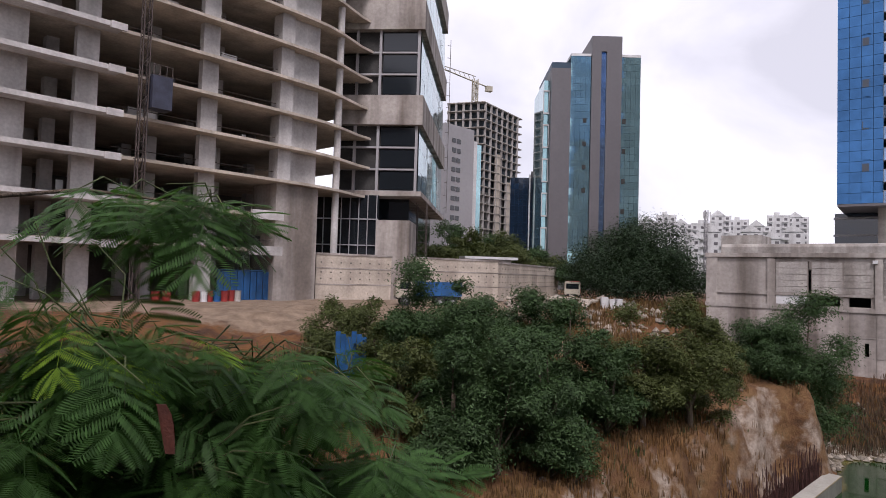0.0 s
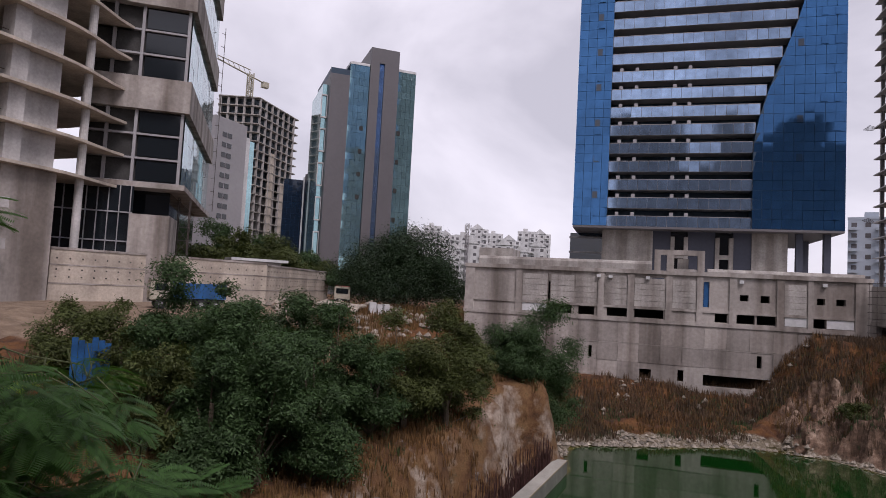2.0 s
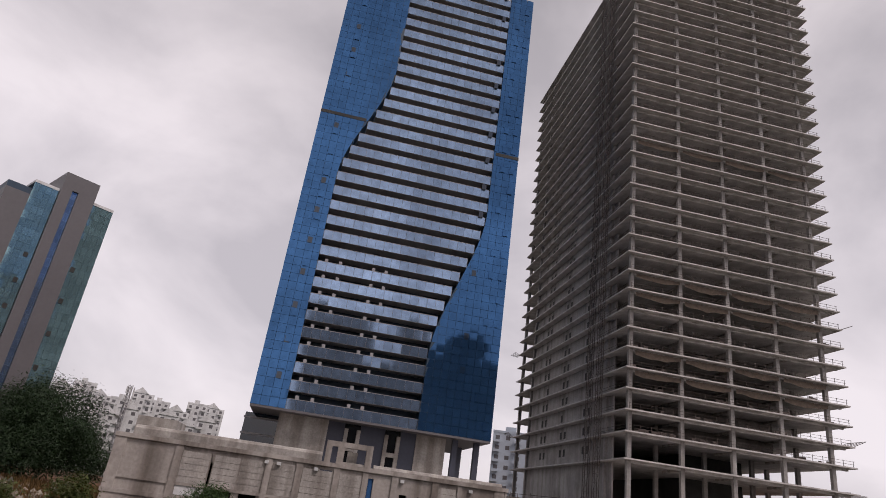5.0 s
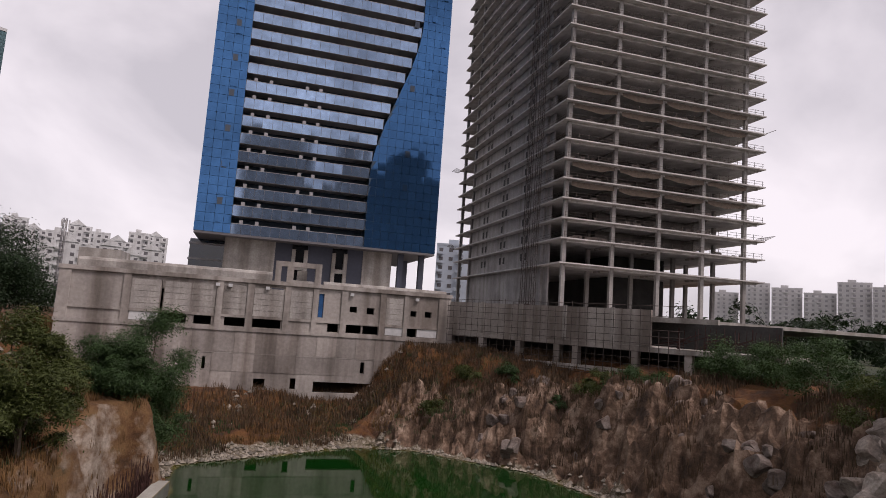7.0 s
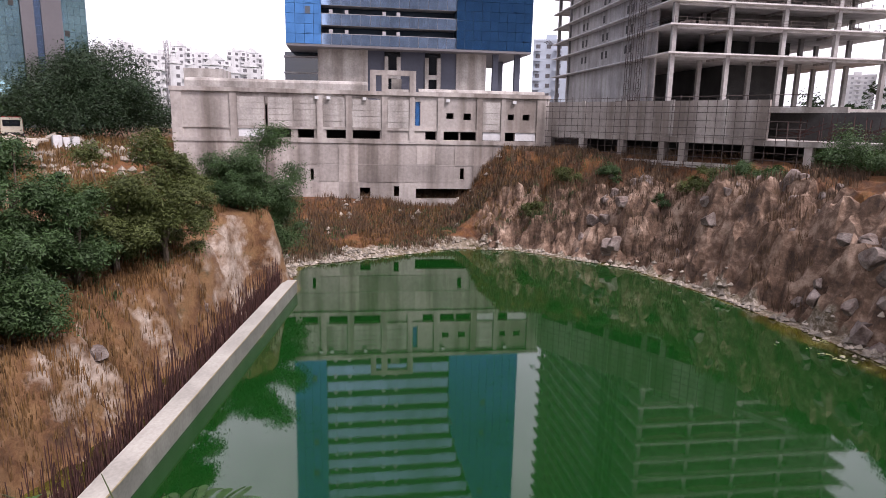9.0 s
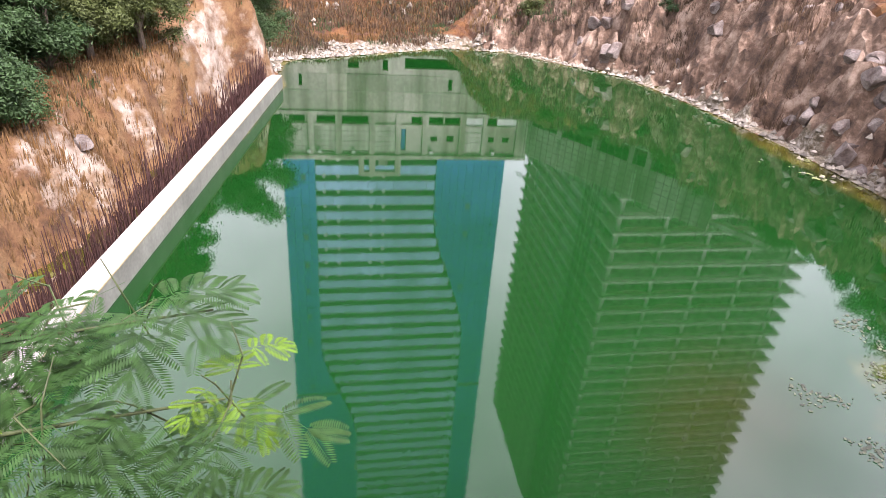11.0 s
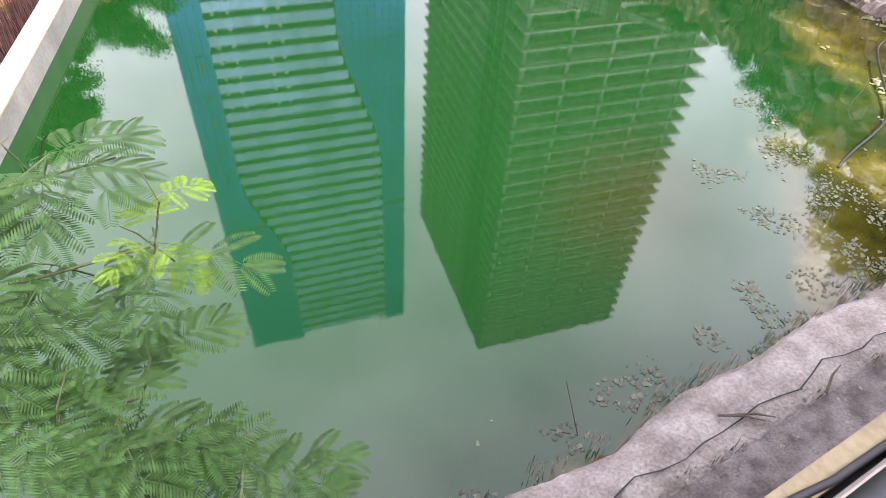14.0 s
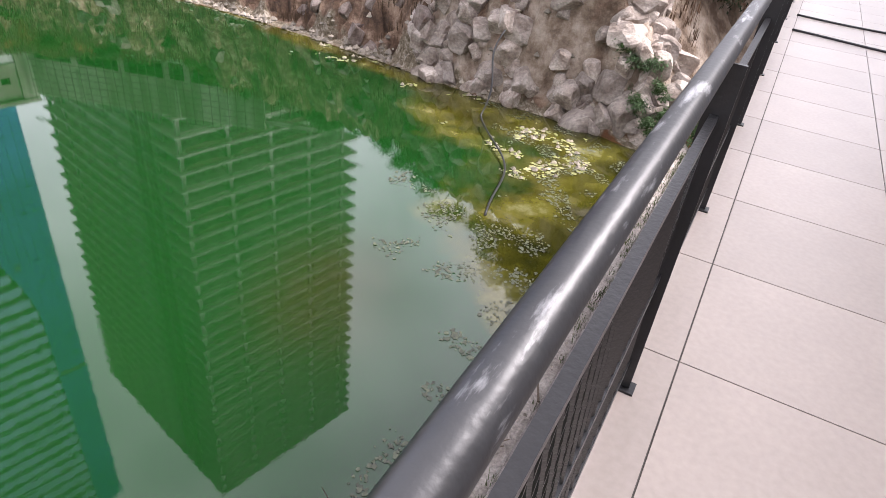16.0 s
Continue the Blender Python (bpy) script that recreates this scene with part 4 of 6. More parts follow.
part("blue_door", boxes((3.85, 4.4, 0.15, 0.25, 13.0, 15.9)), BLUE_TIN, podium, "blue sheet door")
bm = boxes((-1.7, 3.85, -0.2, 0.6, 18.9, 19.5), (-0.3, 0.5, -0.2, 0.6, 17.0, 18.9), (3.1, 3.85, -0.2, 0.6, 17.0, 18.9), (-1.7, -1.0, -0.2, 0.6, 17.0, 18.9))
part("portal_frame", bm, CONCRETE_PALE, podium)
part("portal_crossbar", boxes((0.5, 3.1, 0.0, 0.4, 17.02, 17.3), (1.0, 2.2, 1.5, 2.2, 15.6, 18.6)), CONCRETE, podium)


def rounded_parapet(x0, x1, y, z0, z1):
    bm = bmesh.new()
    sect = [(y, z0), (y, z1 - 0.35), (y + 0.15, z1 - 0.08), (y + 0.45, z1), (y + 0.8, z1 - 0.08), (y + 0.95, z1 - 0.35), (y + 0.95, z0)]
    ends = [[bm.verts.new((x, a, b)) for a, b in sect] for x in (x0, x1)]
    for i in range(len(sect) - 1):
        bm.faces.new((ends[0][i], ends[1][i], ends[1][i + 1], ends[0][i + 1]))
    bm.faces.new(ends[0])
    bm.faces.new(ends[1][::-1])
    bmesh.ops.recalc_face_normals(bm, faces=bm.faces)
    return bm


part("parapet", rounded_parapet(-23.6, -2.0, 2.0, 15.5, 18.2), CONCRETE, podium)
part("parapet", rounded_parapet(4.3, 20.4, 0.9, 15.5, 17.5), CONCRETE, podium)
part("parapet", boxes((-24.0, -19.5, 3.2, 9, 15.5, 19.3)), CONCRETE, podium)
for x in (-8.3, -6.9, -2.6, 7.6, 16.0):
    part("lamp_box", boxes((x, x + 0.45, -0.35, -0.02, 15.9, 16.25)), WHITE, podium)
roof = thing("podium_deck", pose(P0.x, P0.y, 0, 0, 0, GRID), "bare concrete podium deck between the towers", "roof", kind="structure")
bm = bmesh.new()
outline = [(-24, 1.9), (20.4, 1.9), (21.4, 0.0), (36, -21), (66, -21), (90, -21), (90, 95), (-24, 95)]
lo, hi = ([bm.verts.new((x, y, z)) for x, y in outline] for z in (15.2, 15.6))
bm.faces.new(lo[::-1])
bm.faces.new(hi)
for i in range(len(outline)):
    j = (i + 1) % len(outline)
    bm.faces.new((lo[i], lo[j], hi[j], hi[i]))
part("slab", bm, CONCRETE, roof)

# ---- scaffolded wall ----
P1, P2 = at(54.2, 6.17 * U), at(72, 5.08 * U)
S_TURN = math.degrees(math.atan2(P2.y - P1.y, P2.x - P1.x))
scaff = thing("scaffolded_wall", pose(P1.x, P1.y, 0, 0, 0, S_TURN), "unfinished concrete basement wall on columns above the rock", "building")
part("upper_wall", boxes((0.2, 27.4, 0, 0.5, 12.5, 16.2)), CONCRETE_PALE, scaff)
bm = boxes((0.2, 27.4, 0.5, 12, 12.2, 12.5))
part("floor", bm, CONCRETE, scaff)
# dark back wall: shade behind the columns is put into its colour
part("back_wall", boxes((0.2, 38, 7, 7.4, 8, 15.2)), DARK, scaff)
part("lower_slab", boxes((0.2, 38, -0.4, 8, 9.4, 9.9)), CONCRETE, scaff)
part("lower_wall", boxes((14, 38, -0.2, 0.4, 6.0, 9.4)), CONCRETE_PALE, scaff)
part("lower_beam", boxes((0.2, 27.4, -0.05, 0.4, 11.9, 12.45)), CONCRETE_PALE, scaff)
for x in (0.4, 5.5, 11.0, 16.2, 18.6, 25.5, 31.0, 36.5):
    part("column", boxes((x, x + 0.7, -0.1, 0.7, 7.0, 12.2)), CONCRETE_PALE, scaff)
for x in (5.6, 11.3, 17.2, 23.0):
    part("pilaster", boxes((x, x + 0.5, -0.12, 0, 12.5, 16.3)), CONCRETE, scaff)
part("open_floor", boxes((27.4, 40, -0.3, 9, 11.9, 12.4)), CONCRETE, scaff, "bare floor edge with rubbish")
part("open_beam", boxes((27.4, 34, 0.2, 0.8, 15.0, 15.5)), CONCRETE, scaff)
bm = bmesh.new()
for k in range(46):
    x, y = random.uniform(27.6, 39.5), random.uniform(0.2, 5)
    add_rod(bm, (x, y, 12.35), (x + random.gauss(0, 0.1), y, 12.4 + random.uniform(0.5, 2.6)), 0.035, 3)
for k in range(24):
    x, y = random.uniform(28, 38), random.uniform(0.2, 2)
    add_rod(bm, (x, y, 12.5 + random.random()), (x + random.uniform(1, 3), y + random.gauss(0, 0.5), 12.5 + random.random() * 1.6), 0.04, 3)
tagged(part("reinforcement", bm, STEEL, scaff, "rusty reinforcing bars"), kind="stuff")
frame_s = thing("scaffold", pose(P1.x, P1.y, 0, 0, 0, S_TURN), "grid of thin steel scaffold poles before the wall", "scaffold")
for k in range(31):
    x = 0.6 + k * 1.0
    lo = (9.9 if k < 14 else 6.4)
    bm = bmesh.new()
    add_rod(bm, (x + random.gauss(0, 0.05), -0.55, lo - 2.4), (x + random.gauss(0, 0.08), -0.55, 16.3 + random.random() * 0.6 if x < 28 else 14), 0.035, 4)
    part("upright", bm, SCAFFOLD, frame_s)
for k in range(10):
    z = 9.7 + k * 0.75
    bm = bmesh.new()
    add_rod(bm, (0.4, -0.48, z + random.gauss(0, 0.05)), (31, -0.48, z + random.gauss(0, 0.1)), 0.03, 4)
    part("ledger", bm, SCAFFOLD, frame_s)
for k in range(5):
    bm = bmesh.new()
    add_rod(bm, (14, -0.62, 6.6 + k * 0.65), (31, -0.62, 6.6 + k * 0.65), 0.03, 4)
    part("ledger", bm, SCAFFOLD, frame_s)

# ---- concrete frame building ----
FA, FB = Vector((-34.7, 55.5, 0)), Vector((-9.4, 82.5, 0))
F_TURN = math.degrees(math.atan2(FB.y - FA.y, FB.x - FA.x))
frame_b = thing("concrete_frame_building", pose(FA.x, FA.y, SITE - 0.4, 0, 0, F_TURN), "unfinished concrete office frame with curved floor slabs", "building")
F0 = SITE - 0.4
LEVELS = [15.8 - F0, 19.75 - F0] + [23.75 - F0 + 3.97 * k for k in range(10)]


def bowed(x0, x1, depth, z0, z1, tip):
    """A slab whose front edge bows and runs to a point at its right end."""
    bm = bmesh.new()
    n = 22
    pts = []
    for i in range(n + 1):
        k = i / n
        x = x0 + (x1 - x0) * k
        y = -0.9 * math.sin(k * math.pi) + (tip * ease((k - 0.72) / 0.28) ** 2)
        pts.append((x, y))
    pts += [(x1 - 0.5, depth), (x0, depth)]
    lo, hi = ([bm.verts.new((x, y, z)) for x, y in pts] for z in (z0, z1))
    bm.faces.new(lo[::-1])
    bm.faces.new(hi)
    for i in range(len(pts)):
        j = (i + 1) % len(pts)
        bm.faces.new((lo[i], lo[j], hi[j], hi[i]))
    bmesh.ops.recalc_face_normals(bm, faces=bm.faces)
    return bm


for k, z in enumerate(LEVELS):
    if k < 2:
        part("floor_slab", bowed(-14, 22.6, 24, z - 0.35, z, 0.0), CONCRETE_WARM, frame_b)
        part("edge_beam", boxes((18.9, 22.8, -1.25, -0.85, z - 0.75, z + 0.25)), CONCRETE_SLAB, frame_b)
    else:
        part("floor_slab", bowed(-14, 38.3, 24, z - 0.32, z, 2.6), CONCRETE_WARM, frame_b)
    part("wing_slab", boxes((-14, 4.6, -2.2, -0.45, z - 0.55, z - 0.1), (3.4, 4.8, -2.5, -2.2, z - 0.75, z - 0.1)), CONCRETE_SLAB, frame_b)
TOPZ = LEVELS[-1]
for x, w in ((-8.5, 1.2), (-4.8, 2.6), (1.6, 1.9), (13.5, 1.8)):
    part("column", boxes((x, x + w, 0.6, 1.5, -2.5, TOPZ)), CONCRETE_SLAB, frame_b)
for x in (-6, 0.5, 10.2, 17.5, 26):
    for y in (6.0, 13.0):
        part("inner_column", boxes((x, x + 1.1, y, y + 1.1, -2.5, TOPZ)), CONCRETE_SLAB, frame_b)
part("pier", boxes((22.7, 28.4, 0.3, 5.5, -2.5, LEVELS[2] - 0.32)), CONCRETE_PALE, frame_b, "broad rain-streaked concrete pier")
for k in range(2, len(LEVELS) - 1):
    a, b = LEVELS[k], LEVELS[k + 1] - 0.32
    part("pier_wall", boxes((22.7, 24.4, 0.3, 2.2, a, b), (24.4, 28.4, 1.0, 1.6, a, b)), CONCRETE_SLAB, frame_b)
bm = bmesh.new()
add_rod(bm, (32.0, 1.6, -2.5), (32.0, 1.6, TOPZ), 0.45, 14)
part("round_column", bm, CONCRETE_SLAB, frame_b)
# darkened back wall gives the deep floors their painted shade
part("back_wall", boxes((-14, 29, 18, 18.4, -2.5, TOPZ)), CONCRETE_INSIDE_SHADE, frame_b)
for k in range(len(LEVELS) - 1):
    z = LEVELS[k]
    bm = bmesh.new()
    for q in range(9):
        x = random.uniform(-12, 26)
        y, w, h = random.uniform(2, 10), random.uniform(0.3, 2.2), random.uniform(0.4, 2.0)
        add_box(bm, x, x + w, y, y + 0.3, z, z + h)
    tagged(part("stored_material", bm, random.choice((DARK, CONCRETE, WHITE)), frame_b), kind="stuff")
    bm = bmesh.new()
    add_rod(bm, (5.0, 1.0, z + 1.0), (13.4, 1.0, z + 1.0), 0.04, 4)
    add_rod(bm, (15.4, 1.0, z + 1.0), (22.6, 1.0, z + 1.0), 0.04, 4)
    part("edge_rope", bm, SCAFFOLD, frame_b)
sheet = thing("sheet_metal_hoarding", pose(FA.x, FA.y, SITE - 0.7, 0, 0, F_TURN), "blue corrugated sheet hoarding between concrete columns", "hoarding")
for k in range(16):
    x = 16.4 + k * 0.4
    part("sheet", boxes((x, x + 0.36, 1.2 + 0.08 * (k % 2), 1.26 + 0.08 * (k % 2), 0, 3.9)), BLUE_TIN, sheet)
part("roof_sheet", boxes((15.5, 22.6, 1.3, 6, 3.95, 4.05)), BLUE_TIN, sheet)
for k, (x, y, c) in enumerate([(9.3, -0.4, RED), (10.2, -0.8, RED), (13.0, -1.2, RED), (13.8, -1.2, WHITE), (14.5, -1.0, RED), (15.3, -1.1, BLUE_TIN), (16.0, -1.4, RED), (16.8, -1.2, RED), (17.5, -1.3, CONCRETE)]):
    p = Matrix.Rotation(radians(F_TURN), 4, "Z") @ Vector((x, y, 0)) + FA
    d = thing("drum", pose(p.x, p.y, land(p.x, p.y) - 0.05), "painted steel drum standing on the site", "drum", "drums before the frame building")
    bm = bmesh.new()
    add_rod(bm, (0, 0, 0), (0, 0, 1.15), 0.38, 12)
    part("barrel", bm, c, d)
    bm = bmesh.new()
    for z in (0.02, 0.4, 0.75, 1.12):
        add_rod(bm, (0, 0, z - 0.03), (0, 0, z + 0.03), 0.405, 12)
    part("hoop", bm, c, d)
hoist = thing("construction_hoist", pose(FA.x, FA.y, SITE - 0.4, 0, 0, F_TURN), "steel lattice hoist mast with a dark cage", "hoist")
bm = bmesh.new()
lattice_mast(bm, 6.2, -2.6, -0.8, 52, 0.65, 0.9, 0.045)
part("mast", bm, SCAFFOLD, hoist)
part("cage", boxes((7.05, 8.9, -3.1, -1.5, 28.3 - F0, 31.4 - F0)), surface("grey_blue_paint", (0.05, 0.055, 0.09), 0.6, scale=1, vary=0.4), hoist)
bm = bmesh.new()
for x in (7.1, 7.7, 8.3, 8.85):
    add_rod(bm, (x, -3.05, 31.4 - F0), (x, -3.05, 32.5 - F0), 0.04, 4)
add_rod(bm, (7.1, -3.05, 32.4 - F0), (8.85, -3.05, 32.4 - F0), 0.04, 4)
part("cage_rail", bm, SCAFFOLD, hoist)
for z in range(6, 50, 8):
    bm = bmesh.new()
    add_rod(bm, (6.5, -2.0, z), (6.5, 0.4, z), 0.06, 4)
    part("tie", bm, SCAFFOLD, hoist)

# ---- glass office beside it ----
C0, C1, C2 = at(-6.6, 88, 0), at(-2.6, 85, 0), at(-0.5, 119, 0)
off = thing("glass_office", pose(C1.x, C1.y, 0, 0, 0, math.degrees(math.atan2(C2.y - C1.y, C2.x - C1.x))), "half-finished office with glass bays and concrete bands", "building")
OW = (C2 - C1).length
FRONT = 7.6
bm = boxes((0.3, OW, 0.3, FRONT + 4, 24.4, 88))
# core coloured near black in place of shade behind the glass bays
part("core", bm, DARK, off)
OZ = 24.0
part("overhang", boxes((-0.8, OW + 0.5, -0.6, FRONT + 5, OZ - 0.2, OZ + 0.45)), CONCRETE_PALE, off)
for z0, z1 in ((24.45, 33.4), (37.4, 46.4), (50.4, 59.4), (63.4, 72.4), (76.4, 85.4)):
    window_strip(off, "side_glazing", 0.0, OW, z0, z1, 16, 3, GLASS_TEAL, y=0.0)
    n = 0
    for z in np.linspace(z0, z1, 4)[:3]:
        n += 1
        part("front_floor", boxes((-0.3, 0.3, 0.2, FRONT + 4, z - 0.12, z + 0.12)), GREY_PALE, off)
        part("front_glass", boxes((-0.1, 0.05, 0.5, FRONT - 2.4, z + 0.3, z + 2.7)), GLASS_DARK, off)
    for y in (0.15, FRONT - 2.2, FRONT + 1.0):
        part("front_post", boxes((-0.35, 0.1, y, y + 0.35, z0, z1)), GREY_PALE, off)
for z0, z1 in ((33.4, 37.4), (46.4, 50.4), (59.4, 63.4), (72.4, 76.4), (85.4, 88.2)):
    part("band", boxes((-0.9, OW + 0.3, -0.5, FRONT + 4, z0, z1)), CONCRETE_PALE, off)
part("ground_storey", boxes((3, OW - 3, 1.5, FRONT + 6, 9, OZ - 0.2)), GLASS_DARK, off)
part("entrance_box", boxes((-2.4, 4.5, 0.6, 5.0, 9, 20.4)), CONCRETE_PALE, off)
bm = bmesh.new()
for k in range(9):
    add_box(bm, -1.2, -1.0, 5.2 + k * 1.2, 5.3 + k * 1.2, 9, OZ - 0.2)
for z in (14, 17, 20.5):
    add_box(bm, -1.2, -1.0, 5, 16, z, z + 0.15)
part("curtain_frame", bm, GREY_PALE, off)
part("curtain_glass", boxes((-0.95, -0.8, 5, 16, 9, OZ - 0.2)), GLASS_DARK, off)
bm = bmesh.new()
lattice_mast(bm, 6.0, -0.6, 9, OZ - 0.3, 1.4, 1.8, 0.06)
part("scaffold_tower", bm, SCAFFOLD, off)
bm = bmesh.new()
for k in range(14):
    z = 26 + k * 2.4
    add_rod(bm, (OW + 0.4, -0.5, z), (OW + 1.6, -1.0, z + 0.3), 0.05, 4)
    add_rod(bm, (OW + 1.4, -1.0, z - 1), (OW + 1.4, -1.0, z + 1.4), 0.05, 4)
part("edge_scaffold", bm, SCAFFOLD, off)


# ---- offices farther off ----
def tall(name, az0, d0, az1, d1, depth, label, z0=9.0):
    a, b = at(az0, d0), at(az1, d1)
    t = thing(name, pose(a.x, a.y, z0, 0, 0, math.degrees(math.atan2(b.y - a.y, b.x - a.x))), label, "building")
    return t, (b - a).length


g, w = tall("grey_office", -0.2, 150, 2.4, 158, 22, "grey office block with dark window slots and glass corner")
hz = 0.242 * 150 + EYE - 9
part("body", boxes((0, w, 0, 26, 0, hz)), GREY_PALE, g)
for k in range(14):
    z = 6 + k * (hz - 8) / 14
    for q in range(2):
        part("window", boxes((2.4 + q * 1.7, 3.8 + q * 1.7, -0.08, 0.1, z, z + 1.1)), GLASS_DARK, g)
part("glass_corner", boxes((w - 0.05, w + 4.2, 1.0, 24, 0, hz - 3)), GLASS_TEAL, g)
part("corner_fin", boxes((w + 0.1, w + 1.9, 0.5, 0.95, 0, hz - 2.5)), WHITE, g)

C_L, C_C, C_R = at(-0.15, 239), at(3.26, 235), at(6.7, 262)
c = thing("unfinished_block", pose(C_C.x, C_C.y, 9), "distant unfinished concrete block under a tower crane", "building")
ch, NC = 0.2777 * 235 + EYE - 9, 22
C_PTS = [C_L - C_C, Vector((0, 0, 0)), C_R - C_C, C_R - C_C + Vector((-20, 24, 0)), C_L - C_C + Vector((2, 30, 0))]


def prism(pts, z0, z1):
    bm = bmesh.new()
    lo, hi = ([bm.verts.new((p.x, p.y, z)) for p in pts] for z in (z0, z1))
    bm.faces.new(lo[::-1])
    bm.faces.new(hi)
    for i in range(len(pts)):
        j = (i + 1) % len(pts)
        bm.faces.new((lo[i], lo[j], hi[j], hi[i]))
    bmesh.ops.recalc_face_normals(bm, faces=bm.faces)
    return bm


C_MID = sum(C_PTS, Vector()) / 5
C_IN = [C_MID + (p - C_MID) * 0.88 for p in C_PTS]
for k in range(NC + 1):
    z = k * ch / NC
    part("floor_slab", prism(C_PTS, z - 0.35, z), CONCRETE, c)
part("dark_core", prism(C_IN, ch * 0.52, ch - 0.4), surface("blue_grey_net", (0.12, 0.155, 0.19), 0.8, scale=0.3, vary=0.5), c)
part("infill", prism(C_IN, 0, ch * 0.52), CONCRETE_MID, c)
for a, b, n in ((C_PTS[0], C_PTS[1], 5), (C_PTS[1], C_PTS[2], 7)):
    for i in range(n):
        p = a.lerp(b, (i + 0.2) / n) * 0.985 + C_MID * 0.015
        part("column", boxes((p.x - 0.45, p.x + 0.45, p.y, p.y + 0.9, 0, ch)), CONCRETE_MID, c)
for k0, k1, f in ((0.30, 0.44, 0.74), (0.62, 0.72, 0.60), (-0.55, -0.35, 0.5)):   # pale shear walls
    a, b = (C_PTS[2] * k0, C_PTS[2] * k1) if k0 > 0 else (C_PTS[0] * -k0, C_PTS[0] * -k1)
    back = Vector((0, 1.5, 0))
    part("shear_wall", prism([a * 0.99 + C_MID * 0.01, b * 0.99 + C_MID * 0.01, b + back, a + back], 0, ch * f), CONCRETE_WARM, c)
ca = at(2.35, 236)
crane = thing("tower_crane", pose(ca.x, ca.y, 9 + ch, 0, 0, 24), "pale tower crane standing on the unfinished block", "crane")
bm = bmesh.new()
lattice_mast(bm, -0.8, -0.8, 0, 8.5, 1.6, 1.6, 0.18)
part("mast", bm, YELLOW, crane)
bm = bmesh.new()
add_rod(bm, (6.5, 0, 6.0), (-28, 0, 13.5), 0.28, 4)
add_rod(bm, (0, 0, 9.6), (-28, 0, 13.6), 0.18, 4)
for k in range(14):
    add_rod(bm, (-k * 2.0, 0, 7.4 + k * 0.44), (-k * 2.0 - 1.0, 0, 9.7 + k * 0.29), 0.12, 3)
part("jib", bm, YELLOW, crane)
part("counterweight", boxes((4.6, 7.0, -0.9, 0.9, 4.6, 6.6)), YELLOW, crane)

nv, w = tall("navy_office", 5.8, 215, 8.8, 215, 20, "dark navy glass office with a pale fin")
nh = 0.156 * 215 + EYE - 9
part("backing", boxes((0.02, w, 0.06, 20, 0, nh - 0.1)), MULLION, nv)
window_strip(nv, "glazing", 0, w, 0, nh, 8, 20, GLASS_NAVY, y=0.0)
part("fin", boxes((w * 0.55, w * 0.55 + 0.5, -0.4, 0, 0, nh + 1)), WHITE, nv)
part("roof_frame", boxes((w * 0.6, w, 0.5, 8, nh, nh + 2.2)), GREY_CLAD, nv)

tt, w = tall("teal_tower", 9.25, 190, 16.95, 196, 30, "tall office tower of grey panels and teal glass")


def tz(k):
    return k * 193 + EYE - 9


part("backing", boxes((0.1, w - 0.1, 0.3, 26, 0, tz(0.335))), MULLION, tt)
part("grey_panel", boxes((0.0, w * 0.215, -0.3, 24, 0, tz(0.325))), GREY_CLAD, tt)
window_strip(tt, "middle_glazing", w * 0.215, w * 0.44, 0, tz(0.345), 4, 34, GLASS_TEAL, y=0.0)
for row in ((w * 0.445, w * 0.55, -0.8, 22, 0, tz(0.376)), (w * 0.61, w * 0.78, -0.8, 22, 0, tz(0.376)), (w * 0.55, w * 0.61, -0.8, 22, tz(0.352), tz(0.376)), (w * 0.55, w * 0.61, -0.2, 22, 0, tz(0.352))):
    part("core_panel", boxes(row), GREY_CLAD, tt)
window_strip(tt, "core_slot", w * 0.55, w * 0.61, 6, tz(0.352), 1, 30, GLASS_PALE, y=-0.3)
window_strip(tt, "right_glazing", w * 0.78, w, 0, tz(0.345), 4, 34, GLASS_TEAL, y=0.0)
part("roof_edge", boxes((w * 0.215, w * 0.44, -0.1, 20, tz(0.345), tz(0.349)), (w * 0.78, w, -0.1, 20, tz(0.345), tz(0.349))), WHITE, tt)
part("side_glazing", boxes((-1.7, -0.02, 3.0, 24, 0, tz(0.31))), GLASS_TEAL, tt)
for k in range(6):
    z = 2 + k * tz(0.30) / 6
    part("side_frame", boxes((-1.9, -1.7, 2.5, 3.0, z, z + 7.2), (-0.3, -0.1, 2.5, 3.0, z, z + 7.2), (-1.7, -0.3, 2.5, 3.0, z + 6.8, z + 7.2), (-1.7, -0.3, 2.5, 3.0, z, z + 0.4)), WHITE, tt)
for k in range(4):
    part("open_vent", boxes((w * 0.36, w * 0.40, -0.1, -0.02, 30 + k * 7, 31.3 + k * 7)), DARK, tt)
    part("open_vent", boxes((w * 0.80, w * 0.84, -0.1, -0.02, 24 + k * 9, 25.4 + k * 9)), DARK, tt)


